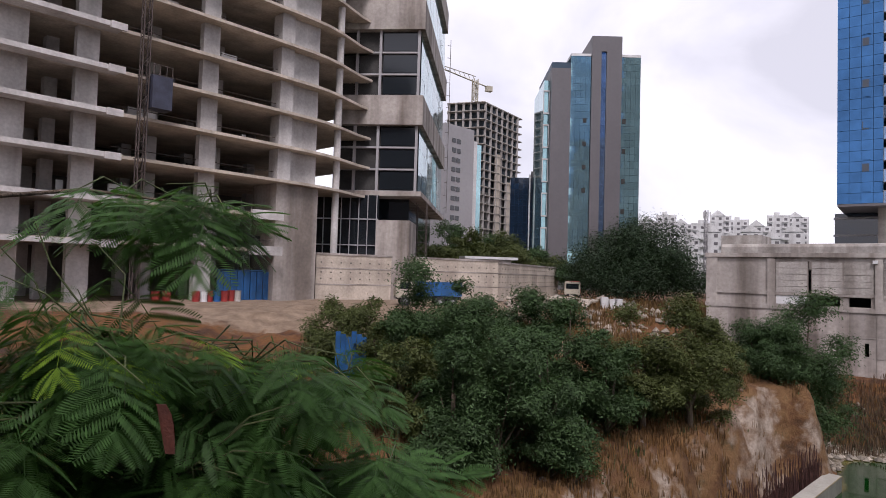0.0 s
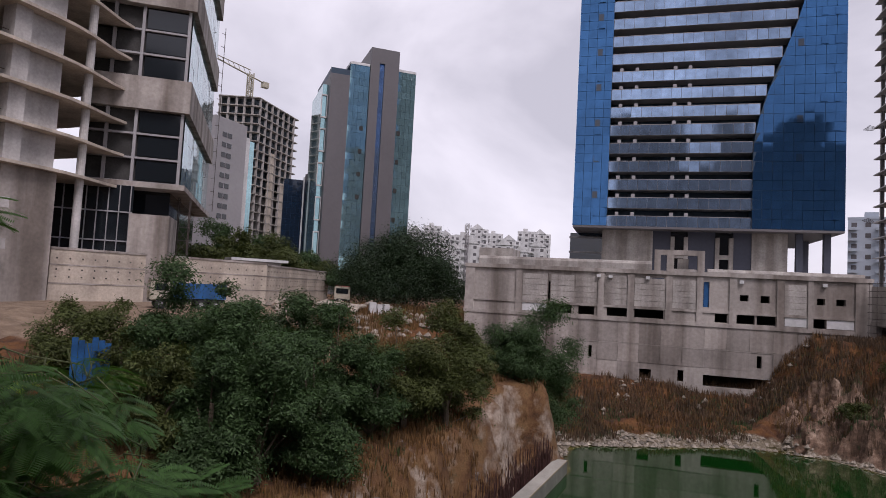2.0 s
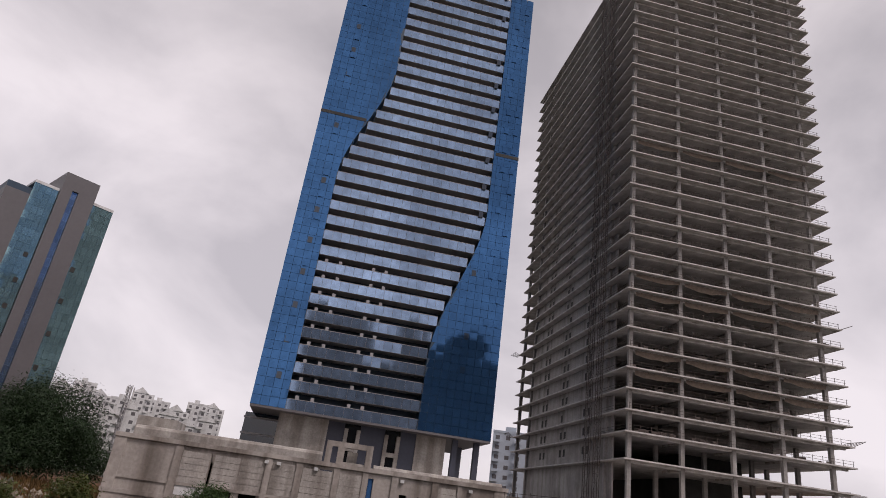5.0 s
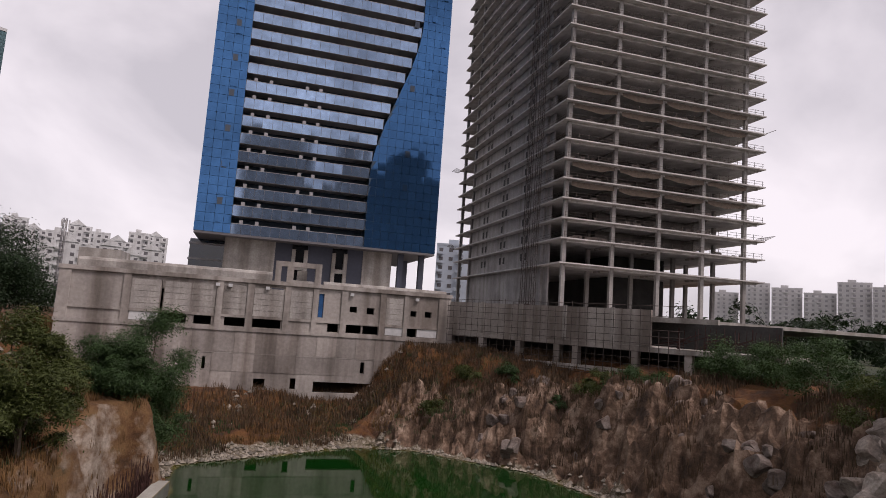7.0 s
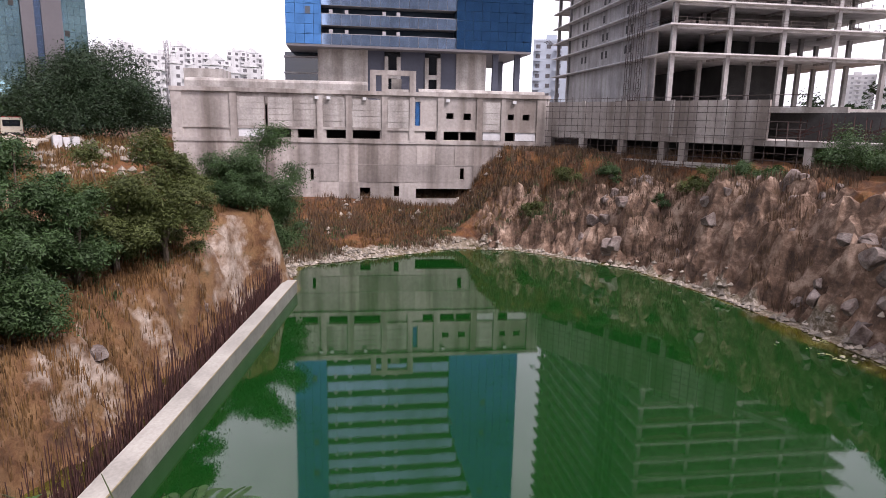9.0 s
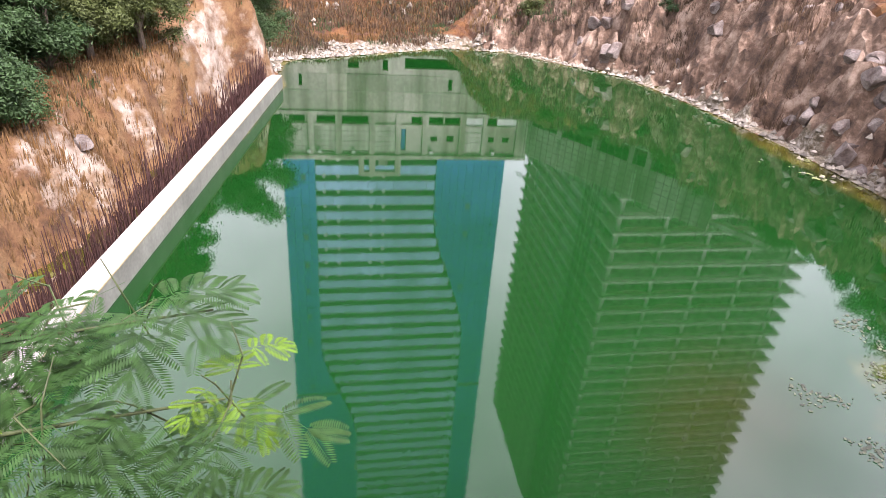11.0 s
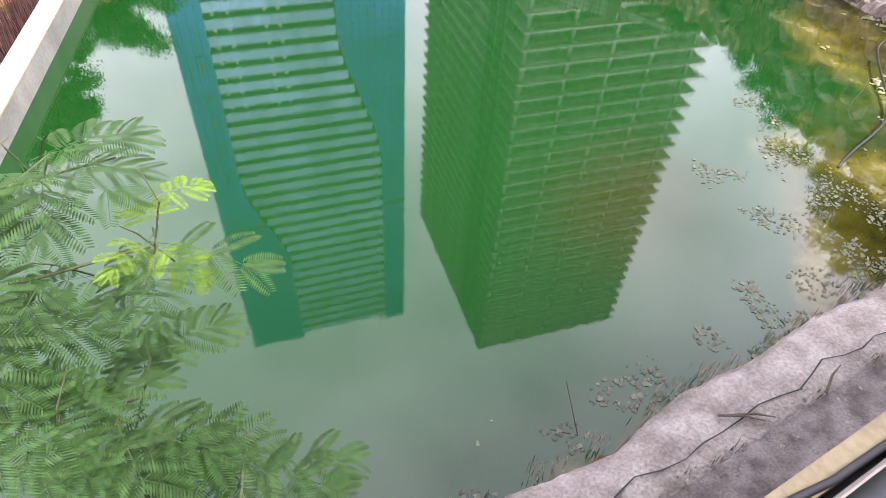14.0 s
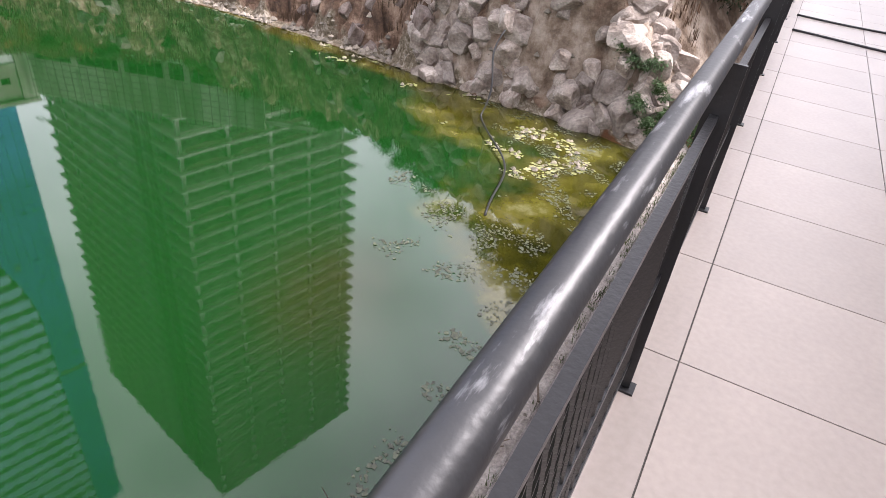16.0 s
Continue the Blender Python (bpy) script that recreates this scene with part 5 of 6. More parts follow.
# ---- flats in the distance ----
def flats(name, az, d, width, height, label, group, mat, gable=False, turn=None, z0=8.5):
    p = at(az, d)
    t = thing(name, pose(p.x, p.y, z0, 0, 0, -az if turn is None else turn), label, "building", group)
    body = boxes((0, width, 0, 12, 0, height))
    part("wall", body, mat, t)
    n, m = max(2, int(width / 3.4)), max(2, int(height / 3.1))
    bm = bmesh.new()
    for j in range(m):
        for i in range(n):
            x, z = (i + 0.25) * width / n, (j + 0.3) * height / m
            add_box(bm, x, x + 1.5, -0.06, 0.1, z, z + 1.4)
    tagged(part("window", bm, GREY_PALE if mat is FLATS_FAR else GREY_CLAD, t), kind="stuff")
    bm = bmesh.new()
    for i in range(0, n, 2):
        for j in range(m):
            x, z = i * width / n, j * height / m
            add_box(bm, x, x + 2.6, -1.1, 0, z, z + 0.9)
    tagged(part("balcony", bm, mat, t), kind="stuff")
    if gable:
        bm = bmesh.new()
        for i in range(max(1, int(width / 9))):
            x = i * width / max(1, int(width / 9))
            v = [bm.verts.new(q) for q in ((x, -0.3, height), (x + 8, -0.3, height), (x + 4, -0.3, height + 3.2), (x, 12, height), (x + 8, 12, height), (x + 4, 12, height + 3.2))]
            for f in ((0, 1, 2), (5, 4, 3), (0, 2, 5, 3), (2, 1, 4, 5)):
                bm.faces.new([v[q] for q in f])
        part("gable_roof", bm, mat, t)
    else:
        part("stair_head", boxes((width * 0.3, width * 0.55, 2, 9, height, height + 2.6)), mat, t)
        part("parapet", boxes((-0.1, width + 0.1, -0.1, 0.2, height, height + 0.8)), mat, t)
    return t


random.seed(5)
for k in range(9):
    az = 17.0 + k * 1.42
    flats("apartment_block", az, 360 + 25 * (k % 3), 11, 37 + 3 * math.sin(k * 1.9) + 2.4 * (k % 3), "distant white apartment block with gabled roof", "white flats on the hill", WHITE, gable=k % 2 == 0, z0=8.5)
for k in range(6):
    flats("apartment_block", 20.5 + k * 1.5, 300, 8.5, 24 + 3 * (k % 2), "lower white apartment block before the others", "white flats on the hill", WHITE, gable=True, z0=8.5)
for k in range(7):
    flats("apartment_slab", 76.6 + k * 2.25, 520 - 8 * k, 19, 41 + 3.5 * ((k * 5) % 3), "far pale apartment slab rising above the trees", "pale flats on the horizon", FLATS_FAR)
flats("hotel_block", 52.9, 240, 15, 34, "far pale blue building behind the glass tower", "", surface("pale_blue_paint", (0.50, 0.56, 0.64), 0.7, scale=0.1, vary=0.1))
m = at(22.4, 205)
mast = thing("phone_mast", pose(m.x, m.y, 9), "slim lattice phone mast before white flats", "mast")
bm = bmesh.new()
lattice_mast(bm, -0.4, -0.4, 0, 26, 0.8, 1.6, 0.08)
part("lattice", bm, GREY_PALE, mast)
for z in (21, 23.5):
    for q in range(3):
        part("antenna", boxes((-1.2 + q, -0.9 + q, -0.7, -0.5, z, z + 2)), WHITE, mast)

# ---- buildings behind the viewer ----
# unseen block added behind the deck; height set for shade, white for bounce
shade_block = thing("added_shade_building", pose(0, 0, 0, 0, 0, ALONG), "plain unseen building added to shade the deck and bounce light", "building", kind="structure")
part("wall", boxes((-34, 30, -22, -5.2, 0.5, 22)), WHITE, shade_block)
nb = thing("neighbour_building", pose(-62, -92, 0, 0, 0, GRID), "plain dark building behind the viewer", "building", kind="structure")
part("wall", boxes((-14, 19, -20, 0, -2, 101), (19, 35, -20, -1, -2, 76), (35, 47, -20, 0, -2, 103), (47, 64, -20, -1, -2, 92), (64, 80, -20, 0, -2, 101), (80, 96, -20, -1, -2, 88)), GREY_CLAD, nb)

# ---- trees and shrubs ----
def leaf_cloud(lumps, count, size, rng, flat=0.5):
    """Small leaves in tufts on the outside of lumps (x, y, z, radius, squash): one mesh of loose quads."""
    L = np.array(lumps)
    weights = L[:, 3] ** 2
    tufts_n = max(40, count // 30)
    T = L[rng.choice(len(L), tufts_n, p=weights / weights.sum())]
    d = rng.normal(size=(tufts_n, 3)) + np.array([0, 0, 0.35])
    d /= np.linalg.norm(d, axis=1)[:, None]
    reach = T[:, 3] * rng.uniform(0.45, 1.15, tufts_n)
    centre = T[:, :3] + d * reach[:, None] * np.stack([np.ones(tufts_n), np.ones(tufts_n), T[:, 4]], 1)
    spread = np.clip(T[:, 3] * rng.uniform(0.38, 0.75, tufts_n), size * 1.2, None)
    k = rng.integers(0, tufts_n, count)
    off = rng.normal(size=(count, 3)) * np.array([1, 1, 0.55]) * 0.62
    c = centre[k] + off * spread[k][:, None] - np.array([0, 0, 0.25]) * (off[:, :2] ** 2).sum(1)[:, None] * spread[k][:, None]
    n = d[k] * 0.7 + rng.normal(size=(count, 3)) * 0.38 + np.array([0, 0, flat])
    n /= np.linalg.norm(n, axis=1)[:, None]
    u = np.cross(n, rng.normal(size=(count, 3)))
    u /= np.linalg.norm(u, axis=1)[:, None]
    v = np.cross(n, u)
    s = size * rng.uniform(0.6, 1.4, count)[:, None]
    quad = np.stack([c - u * s, c - v * s * 0.34 + n * s * 0.1, c + u * s, c + v * s * 0.34 + n * s * 0.1], 1).reshape(-1, 3)
    return quad.tolist(), [(4 * i, 4 * i + 1, 4 * i + 2, 4 * i + 3) for i in range(count)]


def tree(name, x, y, width, height, leaves, size, mat, label, group, seed, stem=0.25, lumps_n=16, sink=0.3, base=None):
    rng = np.random.default_rng(seed)
    z0 = (land(x, y) if base is None else base) - sink
    t = thing(name, pose(x, y, z0), label, "tree" if height > 3 else "shrub", group)
    lumps = []
    for k in range(lumps_n):
        a, q = k * 2.4 + rng.uniform(0, 0.8), math.sqrt((k + 0.5) / lumps_n)
        top = 1 - 0.5 * q ** 2
        zz = height * (stem + (1 - stem) * top * rng.uniform(0.35 if stem > 0.1 else 0.14, 0.88))
        lumps.append((q * width * 0.43 * math.cos(a), q * width * 0.41 * math.sin(a), zz, width * rng.uniform(0.10, 0.19), rng.uniform(0.6, 0.95)))
    bm = bmesh.new()
    add_rod(bm, (0, 0, 0), (0.05 * width * rng.normal(), 0.05 * width * rng.normal(), height * 0.5), 0.022 * height, 7, 0.012 * height)
    part("trunk", bm, BARK, t)
    if math.hypot(x, y) < 75:
        for lx, ly, lz, r, _ in lumps[::3]:
            bm = bmesh.new()
            add_rod(bm, (lx * 0.08, ly * 0.08, lz * rng.uniform(0.25, 0.5)), (lx, ly, lz), 0.008 * height, 4, 0.003 * height)
            part("limb", bm, BARK, t)
    verts, faces = leaf_cloud(lumps, leaves, size, rng)
    me = bpy.data.meshes.new("crown")
    me.from_pydata(verts, [], faces)
    me.materials.append(mat)
    o = new("crown", me)
    o.parent = t
    return t


G1 = "shrubs on the bank"
for k, (az, d, w, top, n, mat) in enumerate([   # bearing, distance, width, height of the crown's top
        (-8.6, 41, 5.4, 12.9, 15000, LEAF_OLIVE), (-5.6, 38, 3.6, 11.6, 8000, LEAF_OLIVE), (-1.6, 36, 5.2, 13.4, 17000, LEAF_MID), (2.4, 34, 5.0, 13.7, 17000, LEAF_MID), (6.6, 35, 5.2, 13.3, 17000, LEAF_MID), (11.2, 36, 5.2, 13.6, 17000, LEAF_MID),
        (-3.4, 31, 3.6, 10.4, 9000, LEAF_OLIVE), (1.2, 29.5, 4.0, 10.6, 12000, LEAF_MID), (5.4, 30, 4.4, 11.0, 13000, LEAF_MID), (9.8, 31, 4.6, 11.0, 13000, LEAF_MID), (14.6, 36, 3.8, 10.9, 9000, LEAF_MID),
        (17.6, 39, 5.0, 12.0, 15000, LEAF_OLIVE), (21.4, 41, 5.0, 11.8, 14000, LEAF_OLIVE), (26.8, 53, 5.4, 11.8, 15000, LEAF_MID), (29.6, 54, 6.4, 12.3, 19000, LEAF_MID), (28.0, 51, 4.2, 10.6, 9000, LEAF_MID), (23.4, 47, 3.4, 10.4, 6000, LEAF_OLIVE)]):
    p = at(az, d)
    tree("bank_shrub", p.x, p.y, w, (top - land(p.x, p.y)) * 1.22 + 0.3, int(n * 2.4), 0.095, mat, "dense green feathery shrub on the dry bank", G1, 20 + k, stem=0.02, lumps_n=26)
for k, (az, d, w, h) in enumerate([(56.5, 75, 3.4, 2.2), (60, 73, 3.0, 2.0), (64.5, 68, 2.6, 1.8), (67.5, 66, 4.0, 2.4), (70.0, 65, 4.4, 2.6), (72.5, 64, 4.0, 2.8), (53.5, 72, 3.0, 1.8), (79, 62, 7.0, 5.0), (85, 56, 7.0, 5.2), (88, 48, 5.0, 5.2), (91, 46, 5.4, 6.4), (82, 64, 8.0, 5.6), (95.5, 46, 6.0, 9.0)]):
    p = at(az, d)
    tree("cliff_shrub", p.x, p.y, w, h, int(1500 * w), 0.10, LEAF_MID if k % 3 else LEAF_OLIVE, "green shrub growing on top of the rock face", "shrubs on the rock", 60 + k, stem=0.05, lumps_n=9)
for k, (az, d, z) in enumerate([(104.5, 37.0, 3.2), (107.0, 36.0, 2.4), (111.0, 37.0, 5.0), (98, 39.5, 5.6), (95, 40.5, 6.0), (108.5, 35.0, 3.6), (113.0, 34.5, 3.0), (101.5, 38.0, 4.4)]):
    p = at(az, d)
    tree("cliff_shrub", p.x, p.y, 3.0 if k < 3 or k > 4 else 1.8, 2.2, 3600, 0.085, LEAF_MID, "green shrub growing out of the rock face", "shrubs on the rock", 90 + k, stem=0.05, lumps_n=9)
for k, (az, d, w, h) in enumerate([(99, 46, 8.5, 12), (104.5, 46, 9.5, 14), (111, 46, 10, 15), (118, 48, 10, 15)]):
    p = at(az, d)
    tree("cliff_tree", p.x, p.y, w, h, 18000, 0.15, LEAF_DARK, "dark leafy tree above the rock face", "trees above the rock", 110 + k, stem=0.02, lumps_n=30)
p = at(17.0, 108)
tree("rain_tree", p.x, p.y, 22.5, 14.6, 90000, 0.20, LEAF_DARK, "broad dark rain tree at the edge of the site", "", 7, stem=0.05, lumps_n=44)
for k, (az, d, w, h) in enumerate([(-1.6, 128, 12, 14), (0.5, 135, 11, 16), (2.2, 128, 11, 14.5), (4.0, 132, 12, 15.5), (6.0, 126, 12, 14), (7.8, 130, 10, 12), (9.6, 128, 9, 9), (11.4, 125, 8, 8)]):
    p = at(az, d)
    tree("background_tree", p.x, p.y, w, h, 9000, 0.28, LEAF_MID if k % 2 else LEAF_OLIVE, "green tree behind the site wall", "trees behind the wall", 130 + k, lumps_n=12)
for k in range(16):
    p = at(75 + k * 1.6, 190 + 40 * (k % 3))
    tree("far_tree", p.x, p.y, 22, 13 + 3 * (k % 2), 1700, 0.8, LEAF_DARK, "dark trees before the far flats", "far trees", 150 + k, stem=0.05, lumps_n=12)
for k in range(5):
    p = at(53.2 + k * 1.0, 150)
    tree("far_tree", p.x, p.y, 7, 9, 900, 0.5, LEAF_OLIVE, "trees behind the podium between the towers", "far trees", 180 + k, lumps_n=8)


# ---- dry grass and weeds ----
def tufts(name, places, blade, mat, label, seed, lean=0.35):
    rng = random.Random(seed)
    verts, faces = [], []
    for x, y, z in places:
        for _ in range(6):
            a, h, w = rng.uniform(0, math.tau), blade * rng.uniform(0.5, 1.3), blade * rng.uniform(0.03, 0.06)
            px, py = x + rng.gauss(0, blade * 0.3), y + rng.gauss(0, blade * 0.3)
            ox, oy = math.cos(a) * h * lean * rng.random(), math.sin(a) * h * lean * rng.random()
            sx, sy = -math.sin(a) * w, math.cos(a) * w
            b = len(verts)
            verts += [(px - sx, py - sy, z - 0.08), (px + sx, py + sy, z - 0.08), (px + ox * 0.4 + sx * 0.8, py + oy * 0.4 + sy * 0.8, z + h * 0.6), (px + ox * 0.4 - sx * 0.8, py + oy * 0.4 - sy * 0.8, z + h * 0.6), (px + ox, py + oy, z + h)]
            faces += [(b, b + 1, b + 2, b + 3), (b + 3, b + 2, b + 4)]
    me = bpy.data.meshes.new(name)
    me.from_pydata(verts, [], faces)
    me.materials.append(mat)
    return tagged(new(name, me), label, "grass", kind="stuff")


def scatter(n, box, test, seed):
    rng, out = random.Random(seed), []
    while n > 0:
        n -= 1
        x, y = rng.uniform(box[0], box[1]), rng.uniform(box[2], box[3])
        d, (h1, w1, h2, w2), s = shore_at(x, y)
        if test(d, s, x, y, rng, w1):
            out.append((x, y, land(x, y)))
    return out


patch = lambda x, y, q: noise.noise((x * 0.16, y * 0.16, q))
left_bank = scatter(38000, (-12, 34, 14, 66), lambda d, s, x, y, r, w: d > w * 0.9 and d < 24 and s > 14.6 and patch(x, y, 11) > -0.35 + r.random() * 0.2, 1)
tufts("dry_grass", left_bank, 0.42, STRAW, "tall orange dry grass on the bank", 2)
faces_grass = scatter(15000, (-8, 34, 14, 50), lambda d, s, x, y, r, w: 2.4 < d < w + 1 and s > 14.6 and patch(x, y, 21) > 0.0, 12)
tufts("dry_grass", faces_grass, 0.35, STRAW, "dry grass clinging to the rock face", 13)
green_bank = scatter(9000, (-14, 36, 16, 66), lambda d, s, x, y, r, w: d > w + 1.5 and d < 26 and s > 14.6 and patch(x, y, 31) > 0.12, 3)
tufts("weeds", green_bank, 0.45, GREEN_GRASS, "green weeds among the dry grass", 4)
right_bank = scatter(26000, (28, 80, -16, 62), lambda d, s, x, y, r, w: (1.4 if s > 8 else 4.0) < d < 18 and 5 < s < 14.6 and patch(x, y, 41) > -0.05, 5)
tufts("dry_brush", right_bank, 0.62, BRUSH, "brown dry grass on the rock bank", 6)
far_bank = scatter(9000, (22, 66, 38, 70), lambda d, s, x, y, r, w: 2.2 < d < 12 and 11 < s < 14.9 and patch(x, y, 51) > -0.2, 7)
tufts("weeds", far_bank, 0.40, GREEN_GRASS, "green weeds below the podium wall", 8)
site_grass = scatter(9000, (6, 44, 44, 96), lambda d, s, x, y, r, w: d > 8 and 9 < math.degrees(math.atan2(x, y)) < 26 and patch(x, y, 95) > -0.2, 37)
tufts("dry_grass", site_grass, 0.8, STRAW, "tall orange dry grass at the edge of the site", 38)
far_brush = scatter(9000, (24, 74, 30, 74), lambda d, s, x, y, r, w: 6.0 < d < 17 and 10.5 < s < 15.2 and patch(x, y, 91) > -0.25, 27)
tufts("dry_brush", far_brush, 0.75, BRUSH, "dense dark brown brush below the podium wall", 28)
far_straw = scatter(16000, (24, 70, 30, 74), lambda d, s, x, y, r, w: 3.0 < d < 17 and 11.8 < s < 15.2 and patch(x, y, 97) > -0.2, 47)
tufts("dry_grass", far_straw, 0.5, STRAW, "orange dry grass on the slope below the podium", 48)
kerb_weed = []
for k in range(620):
    s = random.uniform(3, 33) if k < 200 else 33 - 17 * random.random() ** 1.5
    q = Matrix.Rotation(radians(ALONG), 4, "Z") @ Vector((s, random.choice((random.gauss(2.35, 0.15), random.gauss(4.15, 0.12), random.gauss(3.0, 0.5) if s > 16 else 2.4)), 0.98))
    if noise.noise((s * 0.5, 2, 8)) > -0.02 or s > 18:
        kerb_weed.append((q.x, q.y, q.z if abs(q.z) > 0.5 else 0.9))
tufts("weeds", kerb_weed, 0.2, LIME_GRASS, "small weeds growing on the old wall", 9, lean=0.9)
reeds = []
for k in range(70):
    q = Matrix.Rotation(radians(ALONG), 4, "Z") @ Vector((random.uniform(2, 30), 4.22 + abs(random.gauss(0, 0.12)), 0.3))
    reeds.append(tuple(q))
tufts("dead_stalks", reeds, 0.3, surface("bleached_stalk", (0.42, 0.36, 0.24), 0.9, scale=3, vary=0.4, bump=0, island=0.4), "dead pale stalks standing along the water", 10)

# ---- stones ----
ROCKS = []
for k in range(7):
    bm = bmesh.new()
    bmesh.ops.create_icosphere(bm, subdivisions=3, radius=1.0)
    for v in bm.verts:
        for q in range(13):   # cut flat faces
            nrm = Vector((noise.noise((k, q, 1.3)), noise.noise((k, q, 5.7)), noise.noise((k, q, 9.1)))).normalized()
            over = v.co.dot(nrm) - 0.52 - 0.12 * (q % 3)
            if over > 0:
                v.co -= nrm * over
        v.co *= 1 + 0.06 * noise.noise(v.co * 2 + Vector((k * 9, 0, 0)))
    me = bpy.data.meshes.new("boulder")
    bm.to_mesh(me)
    bm.free()
    me.materials.append(ROCK)
    ROCKS.append(me)


def boulder(x, y, z, r, rng, label="pale granite boulder bedded in the bank", group="boulders in the banks"):
    o = new("boulder", rng.choice(ROCKS))
    o.location = (x, y, z)
    o.rotation_euler = (rng.uniform(-0.5, 0.5), rng.uniform(-0.5, 0.5), rng.uniform(0, 6.28))
    o.scale = (r * rng.uniform(0.8, 1.4), r * rng.uniform(0.8, 1.2), r * rng.uniform(0.6, 1.1))
    return tagged(o, label, "boulder", group)


PALE, PALE_ROCKS = [], []
for me in ROCKS:
    me2 = me.copy()
    me2.materials[0] = ROCK_PALE
    PALE_ROCKS.append(me2)
rng = random.Random(17)
made = 0
while made < 70:   # the rock face on the right bank
    x, y = rng.uniform(33, 64), rng.uniform(-14, 38)
    d, (h1, w1, *_), s = shore_at(x, y)
    if 5.0 < s < 11.5 and 0.8 < d < w1 + 3 and patch(x, y, 61) > -0.05:
        boulder(x, y, land(x, y) - 0.1, rng.uniform(0.4, 1.1), rng)
        made += 1
made = 0
while made < 260:   # blocky outcrop by the weedy corner
    x, y = rng.uniform(30, 46), rng.uniform(-18, 4)
    d, (h1, w1, *_), s = shore_at(x, y)
    if 5.2 < s < 8.0 and 0.3 < d < 4.5:
        PALE.append(boulder(x, y, land(x, y) - 0.35, rng.uniform(0.5, 1.3), rng, "pale angular rock of a blocky outcrop", "rocks of the outcrop"))
        PALE[-1].data = PALE_ROCKS[made % 7]
        made += 1
made = 0
while made < 13:
    x, y = rng.uniform(2, 26), rng.uniform(18, 44)
    d, (h1, w1, *_), s = shore_at(x, y)
    if s > 15 and 1.8 < d < w1 + 3:
        boulder(x, y, land(x, y) - 0.1, rng.uniform(0.2, 0.5), rng)
        made += 1


def stones(name, places, size, mat, label, seed):
    rng = random.Random(seed)
    verts, faces = [], []
    for x, y, z in places:
        s = size * rng.uniform(0.4, 1.8) ** 1.5
        b = len(verts)
        pts = [(1, 0, 0), (0, 1, 0), (-1, 0, 0), (0, -1, 0), (0, 0, 0.8), (0, 0, -0.6)]
        a = rng.uniform(0, 6)
        for p in pts:
            q = [c * rng.uniform(0.6, 1.2) * s for c in p]
            verts.append((x + q[0] * math.cos(a) - q[1] * math.sin(a), y + q[0] * math.sin(a) + q[1] * math.cos(a), z + q[2] + 0.2 * s))
        faces += [(b + i, b + (i + 1) % 4, b + 4) for i in range(4)] + [(b + (i + 1) % 4, b + i, b + 5) for i in range(4)]
    me = bpy.data.meshes.new(name)
    me.from_pydata(verts, [], faces)
    me.materials.append(mat)
    return tagged(new(name, me), label, "stones", kind="stuff")


shore_stones = scatter(30000, (22, 58, -12, 56), lambda d, s, x, y, r, w: 0.0 < d < 0.3 + (3.6 if s > 12.4 else 1.4) * r.random() ** 1.4 and patch(x * 3, y * 3, 5) > -0.2 and 5.0 < s < 14.9, 14)
stones("shore_rubble", shore_stones, 0.15, PEBBLE, "pale rubble and litter along the waterline", 15)
kerb_stones = []
for k in range(400):
    q = Matrix.Rotation(radians(ALONG), 4, "Z") @ Vector((random.uniform(0, 30), random.uniform(1.0, 2.6), 1.08))
    kerb_stones.append((q.x, q.y, 1.12 + 0.08 * random.random()))
stones("gravel", kerb_stones, 0.035, PEBBLE, "small stones on the dark soil strip", 16)
site_rubble = scatter(3200, (0, 40, 60, 120), lambda d, s, x, y, r, w: d > 18 and 5 < math.degrees(math.atan2(x, y)) < 21 and 72 < math.hypot(x, y) < 104 and patch(x, y, 71) > 0.0, 18)
stones("site_rubble", site_rubble, 0.34, PEBBLE, "heap of broken pale rubble on the site", 19)
cut_rubble = scatter(900, (28, 62, 44, 70), lambda d, s, x, y, r, w: 7 < d < 17 and 12 < s < 14.8 and patch(x, y, 81) > 0.1, 20)
stones("wall_rubble", cut_rubble, 0.22, PEBBLE, "broken concrete below the podium wall", 21)

# ---- floating leaves and weed on the water ----
POOLS = [(23.8, 0.2, 1.0), (22.9, -0.6, 1.1), (21.0, -1.9, 1.0), (20.1, -2.3, 0.9), (17.1, -2.3, 0.7), (15.1, -2.3, 0.5), (9.6, 1.1, 0.7), (10.7, 0.4, 0.5), (9.9, 0.1, 0.7), (8.2, 1.3, 0.5), (13.2, -0.2, 0.35), (26.2, 2.1, 0.8)]


